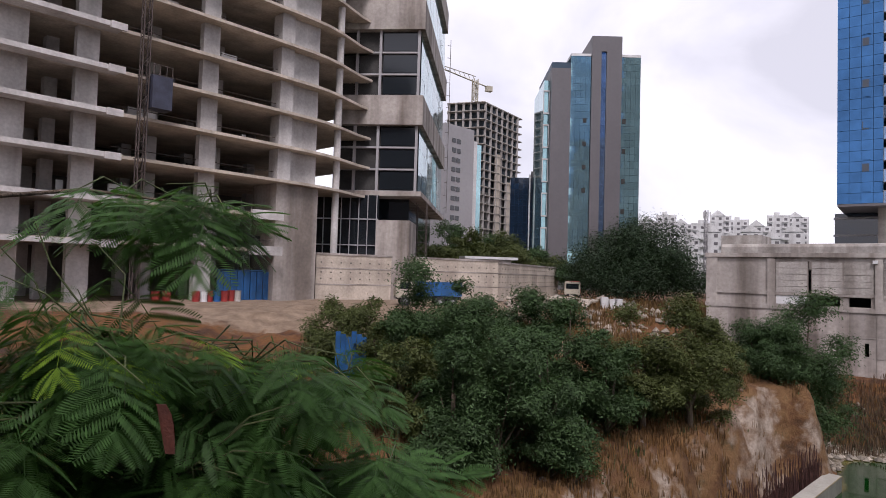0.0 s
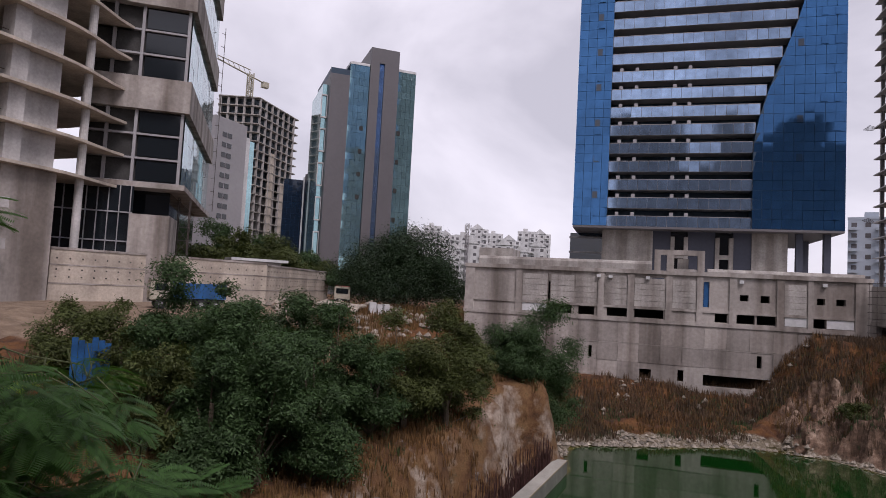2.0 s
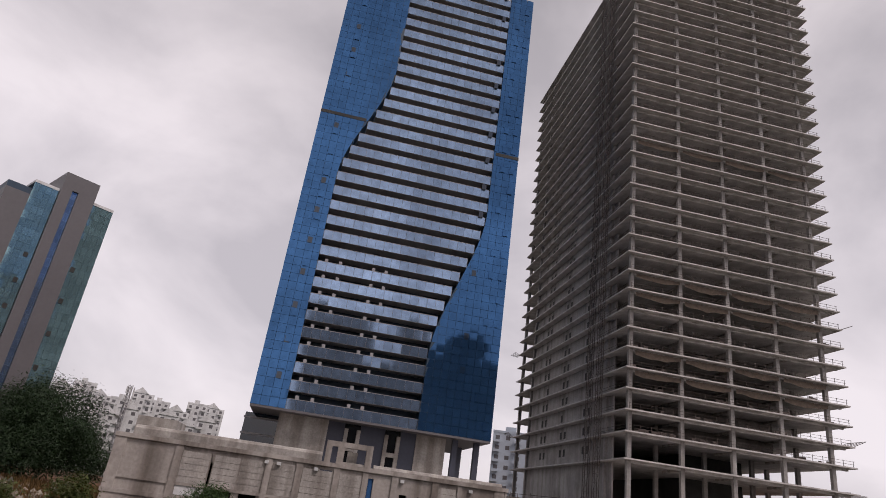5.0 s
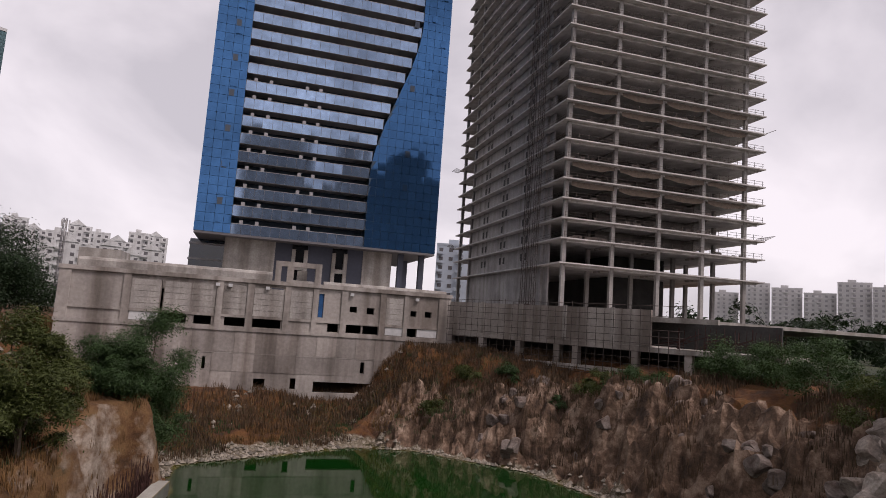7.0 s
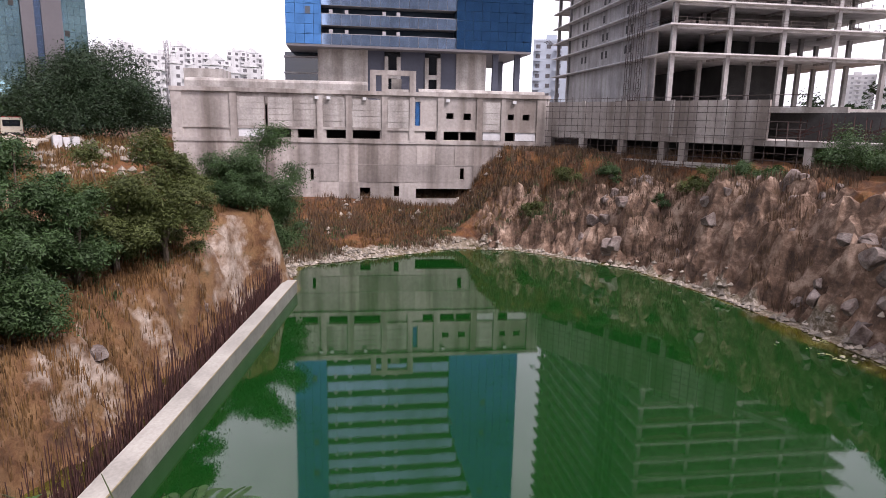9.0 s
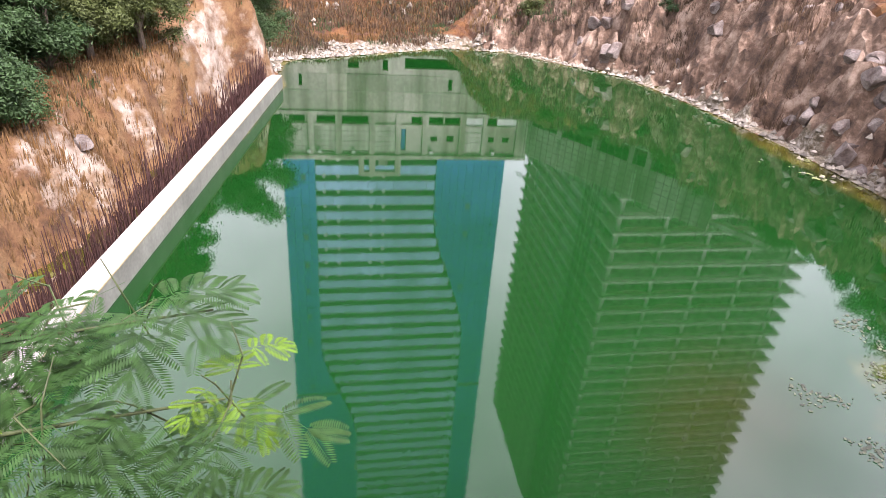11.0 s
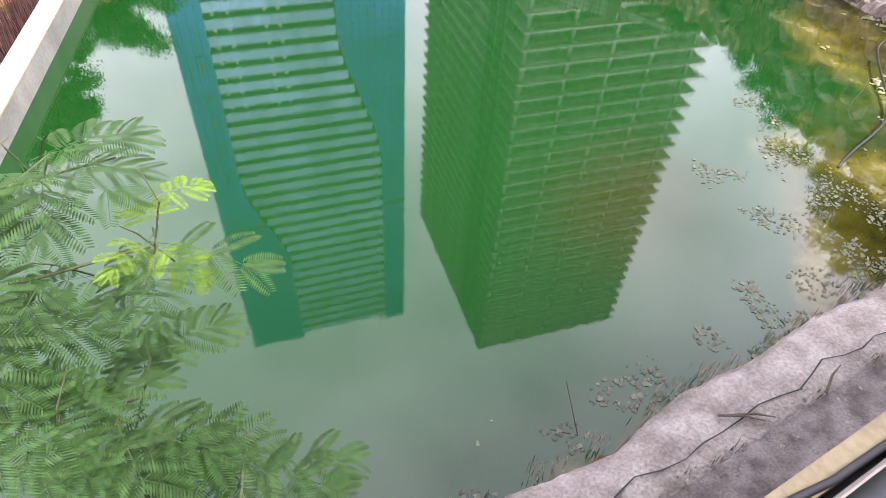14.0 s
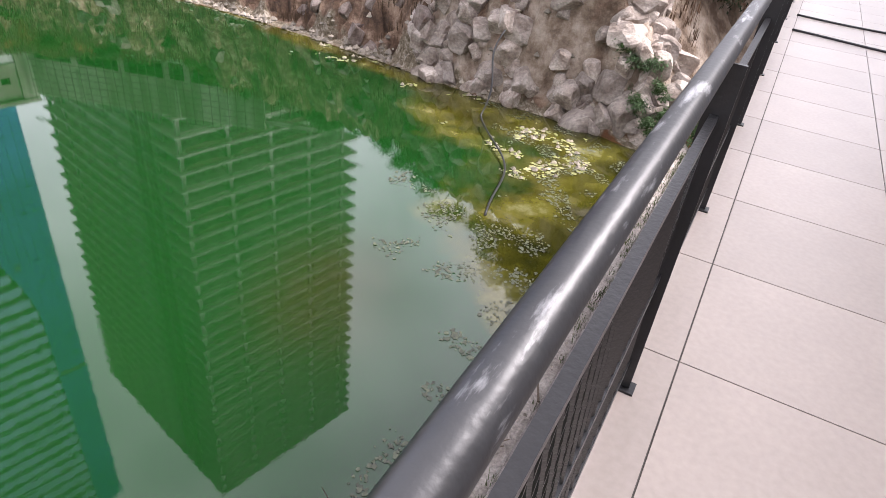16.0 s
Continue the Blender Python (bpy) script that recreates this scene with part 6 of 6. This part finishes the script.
def floating():
    rng = random.Random(23)
    verts, faces = [], []
    for k in range(34000):
        x, y = rng.uniform(4, 38), rng.uniform(-9, 8)
        d, _, s = shore_at(x, y)
        if d > -0.1 or not 1.4 < s < 7:
            continue
        reach = 10 if 3.4 < s < 6.6 else 3.2
        near = any((x - a) ** 2 + (y - b) ** 2 < q * q * (0.3 + 1.2 * rng.random()) for a, b, q in POOLS)
        if not near and -d > reach * (0.35 + 1.1 * max(0, noise.noise((x * 0.35, y * 0.35, 3)) + 0.15)) or noise.noise((x * 0.7, y * 0.7, 13)) < (-0.2 if near else 0.06) + 0.2 * rng.random():
            continue
        r = rng.uniform(0.02, 0.085)
        a0, b = rng.uniform(0, 6), len(verts)
        for q in range(7):
            rr = r * rng.uniform(0.4, 1.5)
            verts.append((x + rr * math.cos(a0 + q * 0.9), y + rr * math.sin(a0 + q * 0.9) * 0.8, 0.012 + 0.01 * rng.random()))
        faces.append(tuple(range(b, b + 7)))
    me = bpy.data.meshes.new("floating_leaves")
    me.from_pydata(verts, [], faces)
    me.materials.append(LILY)
    return tagged(new("floating_leaves", me), "dull floating leaves and weed on the water", "leaves", kind="stuff")


floating()


def weed_mats():
    """Pale mats of dried weed lying on the shallows below the rock."""
    rng = random.Random(29)
    verts, faces, debris = [], [], []
    for k in range(26000):
        x, y = rng.uniform(9, 48), rng.uniform(-11, 12)
        d, _, s = shore_at(x, y)
        if d > -0.05 or not (4.3 < s < 10.2 or 2.3 < s <= 4.3 and d > -0.25 - 0.9 * max(0.0, noise.noise((x * 0.4, y * 0.4, 19)))):
            continue
        heart = math.hypot((x - 31.0) / 3.6, (y + 4.3) / 2.8)
        thick = noise.noise((x * 0.55, y * 0.55, 17)) + 0.5 * noise.noise((x * 1.7, y * 1.7, 18))
        if thick < (0.05 if heart < 1 else -0.1 if s <= 4.3 else 0.25 + 0.12 * min(9.0, -d)):
            continue
        if rng.random() < 0.28:
            debris.append((x, y, 0.0))
            continue
        r, a0, b = rng.uniform(0.03, 0.15), rng.uniform(0, 6), len(verts)
        for q in range(9):
            rr = r * rng.uniform(0.5, 1.4)
            verts.append((x + rr * math.cos(a0 + q * 0.698), y + rr * math.sin(a0 + q * 0.698), 0.014 + 0.02 * rng.random()))
        faces.append(tuple(range(b, b + 9)))
    me = bpy.data.meshes.new("weed_mats")
    me.from_pydata(verts, [], faces)
    me.materials.append(surface("bleached_weed", (0.26, 0.255, 0.12), 0.8, scale=0.6, vary=0.5, bump=0, second=(0.16, 0.17, 0.05), island=0.4))
    tagged(new("weed_mats", me), "pale bleached weed lying on the shallow water", "weed", kind="stuff")
    return debris


DEBRIS = weed_mats()
stones("shallow_rubble", DEBRIS, 0.085, PEBBLE, "pale stones and litter in the shallow corner", 30)
hose = thing("hose", pose(0, 0, 0), "black hose hanging from the rock into water", "hose")
bm = bmesh.new()
ha, hb, hc = Vector((37.2, -2.0, 4.6)), Vector((34.6, -1.15, 0.4)), Vector((23.8, -1.7, 0.03))
pts = []
for k in range(13):
    q = k / 12
    pts.append(ha.lerp(hb, q) + Vector((0, 0.25 * math.sin(q * 6), 0.2 * math.sin(q * math.pi))))
for k in range(1, 19):
    q = k / 18
    side_v = Vector((0.30, 0.95, 0)) * (-1.0 * math.sin(q * math.pi))
    pts.append(hb.lerp(hc, q) + side_v + Vector((0, 0.15 * math.sin(q * 9), 0)))
add_tube(bm, pts, 0.055)
part("tube", bm, RUBBER, hose, smooth=True)
stick_p = Vector((8.4, 1.27, 0))
st = thing("stick", pose(stick_p.x, stick_p.y, -0.6), "thin reddish stick standing in the water", "stick")
bm = bmesh.new()
add_rod(bm, (-0.25, -0.4, 0), (0.4, 0.75, 1.7), 0.016, 5, 0.008)
part("stem", bm, STEEL, st)
for k, (s, y, a) in enumerate([(12.8, 2.55, 20), (10.0, 2.9, -35), (10.25, 2.82, -30)]):
    q = Matrix.Rotation(radians(ALONG), 4, "Z") @ Vector((s, y, 1.08))
    b = thing("dead_branch", pose(q.x, q.y, 1.12, 0, 0, ALONG + a), "short grey dead branch lying on the wall", "branch", "branches on the wall")
    bm = bmesh.new()
    add_rod(bm, (-0.5, 0, 0), (0.1, 0.04, 0.03), 0.035, 6, 0.03)
    add_rod(bm, (0.1, 0.04, 0.03), (0.55, -0.03, 0.02), 0.03, 6, 0.015)
    part("stem", bm, BARK, b)


# ---- the feathery tree beside the deck ----
def feather(rng, length=1.0, pairs=5, droop=0.18):
    """A twice-divided leaf along +x: a midrib, side ribs in pairs and narrow leaflets along each."""
    verts, faces = [], []

    def rib(a, b, w):
        side_v = Vector((-(b - a).y, (b - a).x, 0)).normalized() * w
        k = len(verts)
        verts.extend(tuple(q) for q in (a - side_v, a + side_v, b + side_v * 0.4, b - side_v * 0.4))
        faces.append((k, k + 3, k + 2, k + 1))

    def pinna(root, turn, ll, sag):
        ahead, across = Vector((math.cos(turn), math.sin(turn), 0)), Vector((-math.sin(turn), math.cos(turn), 0))
        twist = rng.uniform(-0.25, 0.25)
        across.z = twist
        n = 17
        rib(root, root + ahead * ll + Vector((0, 0, -sag * ll)), 0.006 * length)
        for i in range(n):
            k = (i + 0.7) / n
            p = root + ahead * (ll * k) + Vector((0, 0, -sag * ll * k * k))
            wide = 0.29 * ll * math.sin(math.pi * (0.16 + 0.74 * k)) ** 0.6
            half = ahead * (0.50 * ll / n)
            for s in (1, -1):
                tip = p + across * (s * wide) + ahead * (0.45 * wide) + Vector((0, 0, -0.2 * wide))
                m = p.lerp(tip, 0.55)
                b = len(verts)
                verts.extend(tuple(q) for q in (p, m + half, tip, m - half))
                faces.append((b, b + 1, b + 2, b + 3) if s < 0 else (b + 3, b + 2, b + 1, b))

    def spine(k):
        return Vector((k * length, 0, -droop * k * k * length))
    for i in range(pairs):
        k = 0.30 + 0.64 * i / (pairs - 1)
        ll = 0.62 * length * (0.72 + 0.28 * math.sin(math.pi * (0.1 + 0.8 * i / (pairs - 1))))
        for s in (1, -1):
            pinna(spine(k), s * radians(88 - 56 * k + rng.uniform(-8, 8)), ll, rng.uniform(0.12, 0.38))
    pinna(spine(0.97), rng.uniform(-0.2, 0.2), 0.46 * length, 0.25)
    for a, b in ((-0.12, 0.35), (0.35, 0.7), (0.7, 1.0)):
        rib(spine(a) if a > 0 else Vector((a * length, 0, 0)), spine(b), 0.008 * length)
    return verts, faces


def feathery_tree():
    rng = random.Random(41)
    root = Vector((-2.5, 2.6, 0))
    root.z = land(root.x, root.y) - 0.3
    t = thing("feathery_tree", pose(root.x, root.y, root.z), "tree with feathery green leaves beside the deck", "tree")
    eye = Vector((0.05, 0.107, EYE))

    def way(az, el, d):
        return eye + Vector((math.sin(radians(az)) * math.cos(radians(el)), math.cos(radians(az)) * math.cos(radians(el)), math.sin(radians(el)))) * d - root
    forks = [Vector((0.1, 0.0, 7.5)), Vector((-0.2, 0.25, 9.6)), Vector((0.0, 0.1, 11.2)), Vector((-0.5, 0.4, 12.6))]
    bm = bmesh.new()
    pts = [Vector((0, 0, 0)), *forks]
    for k, (a, b) in enumerate(zip(pts, pts[1:])):
        add_rod(bm, a, b, 0.13 - 0.022 * k, 9, 0.13 - 0.022 * (k + 1))
    part("trunk", bm, BARK, t, smooth=True)
    meshes = []
    for k in range(4):
        for mat in (LEAF_NEAR, LEAF_NEW):
            v, f = feather(rng, 1.0, 3 + k % 2, 0.18 + 0.10 * k)
            me = bpy.data.meshes.new("leaf")
            me.from_pydata(v, [], f)
            me.materials.append(mat)
            meshes.append(me)
    limb_ends = [(24, -41, 2.15), (16, -52, 2.05), (24, -33.5, 2.4), (6, -40, 2.4), (27, -58, 2.1), (-9, -9.5, 3.0), (-17, -8.5, 2.6), (-27, -7, 2.3), (-21, 5.2, 2.7), (-36, -14, 2.2), (-4, -17, 2.7), (-22, -17, 2.3), (0, -62, 2.2)]
    nodes = []
    for az, el, d in limb_ends:
        end = way(az, el, d)
        start = min(forks, key=lambda q: (q - end).length)
        bend = (start + end) / 2 + Vector((rng.gauss(0, 0.1), rng.gauss(0, 0.1), 0.18))
        line = [start, start.lerp(bend, 0.55) + Vector((0, 0, 0.06)), bend, bend.lerp(end, 0.5) + Vector((0, 0, 0.05)), end]
        bm = bmesh.new()
        for k, (a, b) in enumerate(zip(line, line[1:])):
            add_rod(bm, a, b, 0.020 - 0.004 * k, 6, 0.020 - 0.004 * (k + 1))
        part("branch", bm, BARK if el > -30 else TWIG, t, smooth=True)
        for a, b in zip(line[1:], line[2:]):
            nodes += [a.lerp(b, q / 4) for q in range(5)]
    extra_v, extra_f, new_v, new_f = [], [], [], []
    count = 0

    def spray(tip, size, n, young=0.05, singles=True, hang=0.12):
        nonlocal count
        start = min(nodes, key=lambda q: (q - tip).length)
        back = start - tip
        if back.length < 0.35:
            start = tip + back.normalized() * 0.35
        mid = (tip + start) / 2 + Vector((rng.gauss(0, 0.04), rng.gauss(0, 0.04), 0.07))
        line = [start, mid, tip]
        bm = bmesh.new()
        add_rod(bm, start, mid, 0.0036, 5, 0.003)
        add_rod(bm, mid, tip, 0.003, 5, 0.0015)
        part("twig", bm, TWIG, t)
        out = tip - start
        yaw0 = math.atan2(out.y, out.x)
        for i in range(n):
            k = 0.02 + 0.66 * (i + 0.5) / n
            p = line[0].lerp(line[1], k * 2) if k < 0.5 else line[1].lerp(line[2], k * 2 - 1)
            turn = yaw0 + (1 if i % 2 else -1) * radians(rng.uniform(35, 80)) * (1 if i < n - 1 else 0.1)
            fresh = rng.random() < young
            L = size * rng.uniform(0.78, 1.12) * (0.62 if fresh else 1.0)
            m = Matrix.Translation(p) @ Euler((rng.gauss(0, 0.10 + 0.3 * hang), hang + rng.gauss(0, 0.10 + 0.2 * hang), turn)).to_matrix().to_4x4() @ Matrix.Diagonal((L, L, L, 1))
            me = meshes[2 * rng.randrange(4) + (1 if fresh else 0)]
            if singles and count < 300:
                o = new("leaf", me)
                o.parent, o.matrix_basis = t, m
                count += 1
            else:
                vv, ff = (new_v, new_f) if fresh else (extra_v, extra_f)
                b = len(vv)
                vv.extend([tuple(m @ v.co) for v in me.vertices])
                ff.extend([tuple(b + q for q in f.vertices) for f in me.polygons])

    # boughs over the water
    for az, el, d, young in [(28.4, -32.8, 2.1, 0), (23.6, -30.3, 2.2, 0), (16.6, -30, 2.3, 0.1), (34, -37.2, 2.0, 1.0), (24.2, -35.5, 2.1, 0.1), (30.4, -41.2, 2.0, 0.6), (18.1, -36.9, 2.1, 0.1), (30.1, -47.1, 1.95, 0), (28.3, -49.9, 1.9, 0), (16.4, -45.2, 1.95, 0),
                             (9.3, -40.6, 2.1, 0.1), (24.5, -53.6, 1.9, 0), (21.2, -56.4, 1.9, 0), (12.4, -51, 1.9, 0), (3.6, -49.2, 2.0, 0.1), (42, -66, 2.0, 0), (34, -64.5, 1.95, 0), (25.9, -63, 1.9, 0), (10.5, -58.6, 1.9, 0.05), (-0.8, -53.3, 2.0, 0), (3.5, -43.9, 2.1, 0), (22, -41.5, 2.0, 0.1), (12, -34, 2.2, 0.2), (20, -49.5, 1.9, 0), (16, -62, 1.9, 0), (5, -63, 1.9, 0)]:
        spray(way(az - 8.5, el + (2.5 if el > -56 else -3.5), d), 0.24, 3, young, hang=0.08)
    # boughs towards the frame building
    for az, el, d, young in [(-24, -4.5, 2.1, 0.25), (-30, -5, 2.0, 0.3), (-20, -6.5, 2.4, 0.1), (-14, -6.5, 2.9, 0.1), (-8.5, -5.6, 3.0, 0.1), (-3.5, -13.5, 2.6, 0), (-6, -10, 2.8, 0), (-11, -11.5, 2.5, 0), (-17, -10.5, 2.2, 0), (-25, -9.5, 1.9, 0.05), (-32, -10.5, 1.8, 0),
                             (-29, 1.8, 2.4, 0), (-18.5, 3.6, 2.5, 0), (-22, 2.6, 2.4, 0), (-25.5, 3.4, 2.4, 0), (-20, 6.4, 2.6, 0), (-24, 6.8, 2.5, 0), (-27, 6.0, 2.6, 0), (-31, 5.4, 2.5, 0), (-33, 3, 2.3, 0), (-35, -1, 2.2, 0), (-30, -2, 2.3, 0), (-36, 2, 2.4, 0), (-22, 4.6, 2.5, 0)]:
        spray(way(az, el, d), 0.26, 4, young, hang=0.5)
    for k in range(150):
        az = rng.uniform(-44, -2)
        top = -6.5 - 8 * ease((az + 12) / 11)
        spray(way(az, rng.uniform(top - 15, top), rng.uniform(2.0, 3.1)), 0.27, 3, 0.03, False, hang=0.55)
    for k in range(14):
        el = rng.uniform(-68, -33)
        spray(way(rng.uniform(-25, 12 + 0.14 * el), el, rng.uniform(2.15, 2.9)), 0.24, 4, 0.03, False, hang=0.06)
    for vv, ff, mat in ((extra_v, extra_f, LEAF_NEAR), (new_v, new_f, LEAF_NEW)):
        if vv:
            me = bpy.data.meshes.new("foliage")
            me.from_pydata(vv, [], ff)
            me.materials.append(mat)
            o = new("foliage", me)
            o.parent = t
            tagged(o, kind="stuff")
    bm = bmesh.new()
    p = way(-23.6, -11.2, 1.75)
    add_box(bm, p.x - 0.012, p.x + 0.012, p.y - 0.002, p.y + 0.002, p.z - 0.12, p.z)
    bmesh.ops.subdivide_edges(bm, edges=bm.edges, cuts=4)
    for v in bm.verts:
        v.co.x += 0.3 * (p.z - v.co.z)
        v.co.x += 0.008 * math.sin((p.z - v.co.z) * 40)
    part("seed_pod", bm, POD, t)


feathery_tree()

# ---- things on the building site ----
def on_site(az, d, dz=0.0):
    p = at(az, d)
    return Vector((p.x, p.y, land(p.x, p.y) + dz))


W0, W1, W2 = at(-11.4, 79), at(4.9, 92), at(10.2, 126)
for a, b, top in ((W0, W1, 15.5), (W1, W2, 15.3)):
    sw = thing("site_wall", pose(a.x, a.y, 9.2, 0, 0, math.degrees(math.atan2(b.y - a.y, b.x - a.x))), "long bare concrete wall with rows of tie holes", "wall", kind="structure")
    n = (b - a).length
    part("wall", boxes((0, n, 0, 0.4, 0, top - 9.2)), CONCRETE_WARM, sw)
    part("coping", boxes((-0.05, n + 0.05, -0.08, 0.48, top - 9.2, top - 8.95)), CONCRETE_PALE, sw)
    part("panel_line", boxes((0, n, -0.04, 0, 2.6, 2.75), (0, n, -0.04, 0, 4.6, 4.75)), CONCRETE_PALE, sw)
    bm = bmesh.new()
    for i in range(int(n / 1.3)):
        for z in (3.3, 4.1, 5.3):
            add_box(bm, 0.6 + i * 1.3, 0.75 + i * 1.3, -0.03, 0.02, z, z + 0.15)
    tagged(part("tie_hole", bm, DARK, sw), kind="stuff")
p = at(1.8, 103)
shed = thing("guard_shed", pose(p.x, p.y, SITE, 0, 0, 12), "low pale shed with a flat overhanging roof", "shed")
part("wall", boxes((0.5, 8, 0, 3, -1, 6.2)), CONCRETE, shed)
part("roof", boxes((0, 9, -0.6, 3.6, 6.2, 6.6)), WHITE, shed)
p = at(5.2, 104)
shed2 = thing("guard_shed", pose(p.x, p.y, SITE, 0, 0, 12), "small white cabin with a flat roof", "shed")
part("wall", boxes((0.2, 3.4, 0, 3, -1, 5.0)), WHITE, shed2)
part("roof", boxes((0, 3.8, -0.4, 3.4, 5.0, 5.35)), GREY_PALE, shed2)
part("window", boxes((1.0, 2.4, -0.05, 0.05, 3.0, 4.2)), GLASS_DARK, shed2)


def lorry(az, d, turn, body, cab, label, name="lorry"):
    p = on_site(az, d)
    t = thing(name, pose(p.x, p.y, p.z, 0, 0, turn), label, "lorry")
    part("chassis", boxes((0, 7.2, 0.4, 2.1, 0.7, 1.05)), BLACK, t)
    bm = boxes((2.2, 7.2, 0, 2.5, 1.1, 1.3), (2.2, 7.2, 0, 0.12, 1.3, 2.6), (2.2, 7.2, 2.38, 2.5, 1.3, 2.6), (2.2, 2.35, 0.12, 2.38, 1.3, 3.0), (7.05, 7.2, 0.12, 2.38, 1.3, 2.5))
    part("tipper_body", bm, body, t)
    bm = boxes((0, 2.0, 0.05, 2.45, 0.8, 2.9))
    bmesh.ops.bevel(bm, geom=bm.edges[:], offset=0.12, segments=2, affect="EDGES")
    part("cab", bm, cab, t)
    part("windscreen", boxes((-0.03, 0.02, 0.3, 2.2, 1.8, 2.6)), GLASS_DARK, t)
    part("side_window", boxes((0.4, 1.5, 0.02, 0.06, 1.8, 2.5)), GLASS_DARK, t)
    for x in (1.0, 4.8, 6.2):
        for y in (0.1, 2.2):
            bm = bmesh.new()
            add_rod(bm, (x, y - 0.12, 0.5), (x, y + 0.24, 0.5), 0.5, 14)
            wheel = part("wheel", bm, RUBBER, t)
            bm = bmesh.new()
            add_rod(bm, (x, y - 0.15, 0.5), (x, y + 0.27, 0.5), 0.22, 10)
            part("rim", bm, GREY_PALE, wheel)
    return t


lorry(-4.2, 68, 12, BLUE_TIN, YELLOW, "blue tipper lorry with a yellow front")
lorry(12.2, 100, 78, RED, YELLOW, "red and cream tipper lorry parked on the site")
p = on_site(-8.0, 37, -0.3)
tin = thing("blue_hoarding", pose(p.x, p.y, p.z, 0, 0, 10), "blue corrugated sheets standing behind the shrubs", "hoarding")
for k in range(6):
    part("sheet", boxes((-0.9 + k * 0.3, -0.62 + k * 0.3, 0.05 * (k % 2), 0.05 * (k % 2) + 0.03, 0, 3.2 - 0.15 * (k % 3))), BLUE_TIN, tin)
for k, (az, d, w, h) in enumerate([(14.0, 92, 1.0, 1.6), (14.7, 92, 0.8, 1.5), (15.3, 93, 1.0, 1.4)]):
    p = on_site(az, d, -0.1)
    b = thing("concrete_block", pose(p.x, p.y, p.z, 0, 0, 10 * k), "white precast concrete block on the site", "block", "precast blocks")
    bm = boxes((0, w, 0, 0.8, 0, h))
    bmesh.ops.bevel(bm, geom=bm.edges[:], offset=0.06, segments=2, affect="EDGES")
    part("block", bm, WHITE, b)
for k in range(9):
    p = on_site(9.5 + k * 0.5, 90 + 3 * (k % 3), 0.1)
    s = thing("broken_slab", pose(p.x, p.y, p.z + 0.3, 20 * math.sin(k), 25 * math.cos(k * 2), 40 * k), "broken tilted concrete slab on the rubble", "slab", "broken slabs on the rubble")
    bm = boxes((-1.3, 1.3, -0.8, 0.8, -0.15, 0.15))
    bmesh.ops.bevel(bm, geom=bm.edges[:], offset=0.05, segments=1, affect="EDGES")
    part("slab", bm, PEBBLE, s)
for k, (az, d) in enumerate([(13.0, 60), (15.8, 58)]):
    p = on_site(az, d, 0.25)
    b = thing("wooden_frame", pose(p.x, p.y, p.z, 8, 5, 30 + 50 * k), "pale wooden frame lying on the dry grass", "frame", "frames on the grass")
    part("board", boxes((-0.9, 0.9, -0.5, -0.38, 0, 0.12), (-0.9, 0.9, 0.38, 0.5, 0, 0.12), (-0.9, -0.78, -0.38, 0.38, 0, 0.12), (0.78, 0.9, -0.38, 0.38, 0, 0.12), (-0.78, 0.78, -0.36, 0.36, 0.02, 0.06)), WHITE, b)

# ---- deck tiles ----
TW = 0.75


def tile_mesh(w, d):
    bm = boxes((0.003, w - 0.003, 0.003, d - 0.003, -0.012, 0.0))
    me = bpy.data.meshes.new("tile")
    bm.to_mesh(me)
    bm.free()
    me.materials.append(TILE)
    return me


full, strip = tile_mesh(TW, TW), tile_mesh(TW, 0.25)
for i in range(-5, 20):
    x = 1.91 - TW + i * TW
    o = new("tile", strip)
    o.parent, o.location = deck, (x, -0.07, 0)
    for j in range(9 if i > -3 else 4):
        o = new("tile", full)
        o.parent, o.location = deck, (x, -0.07 - (j + 1) * TW, 0)
part("grout", boxes((-7, 17, -7, 0.178, -0.018, -0.006)), surface("dark_grout", (0.10, 0.09, 0.08), 0.9, scale=3, vary=0.3), deck)
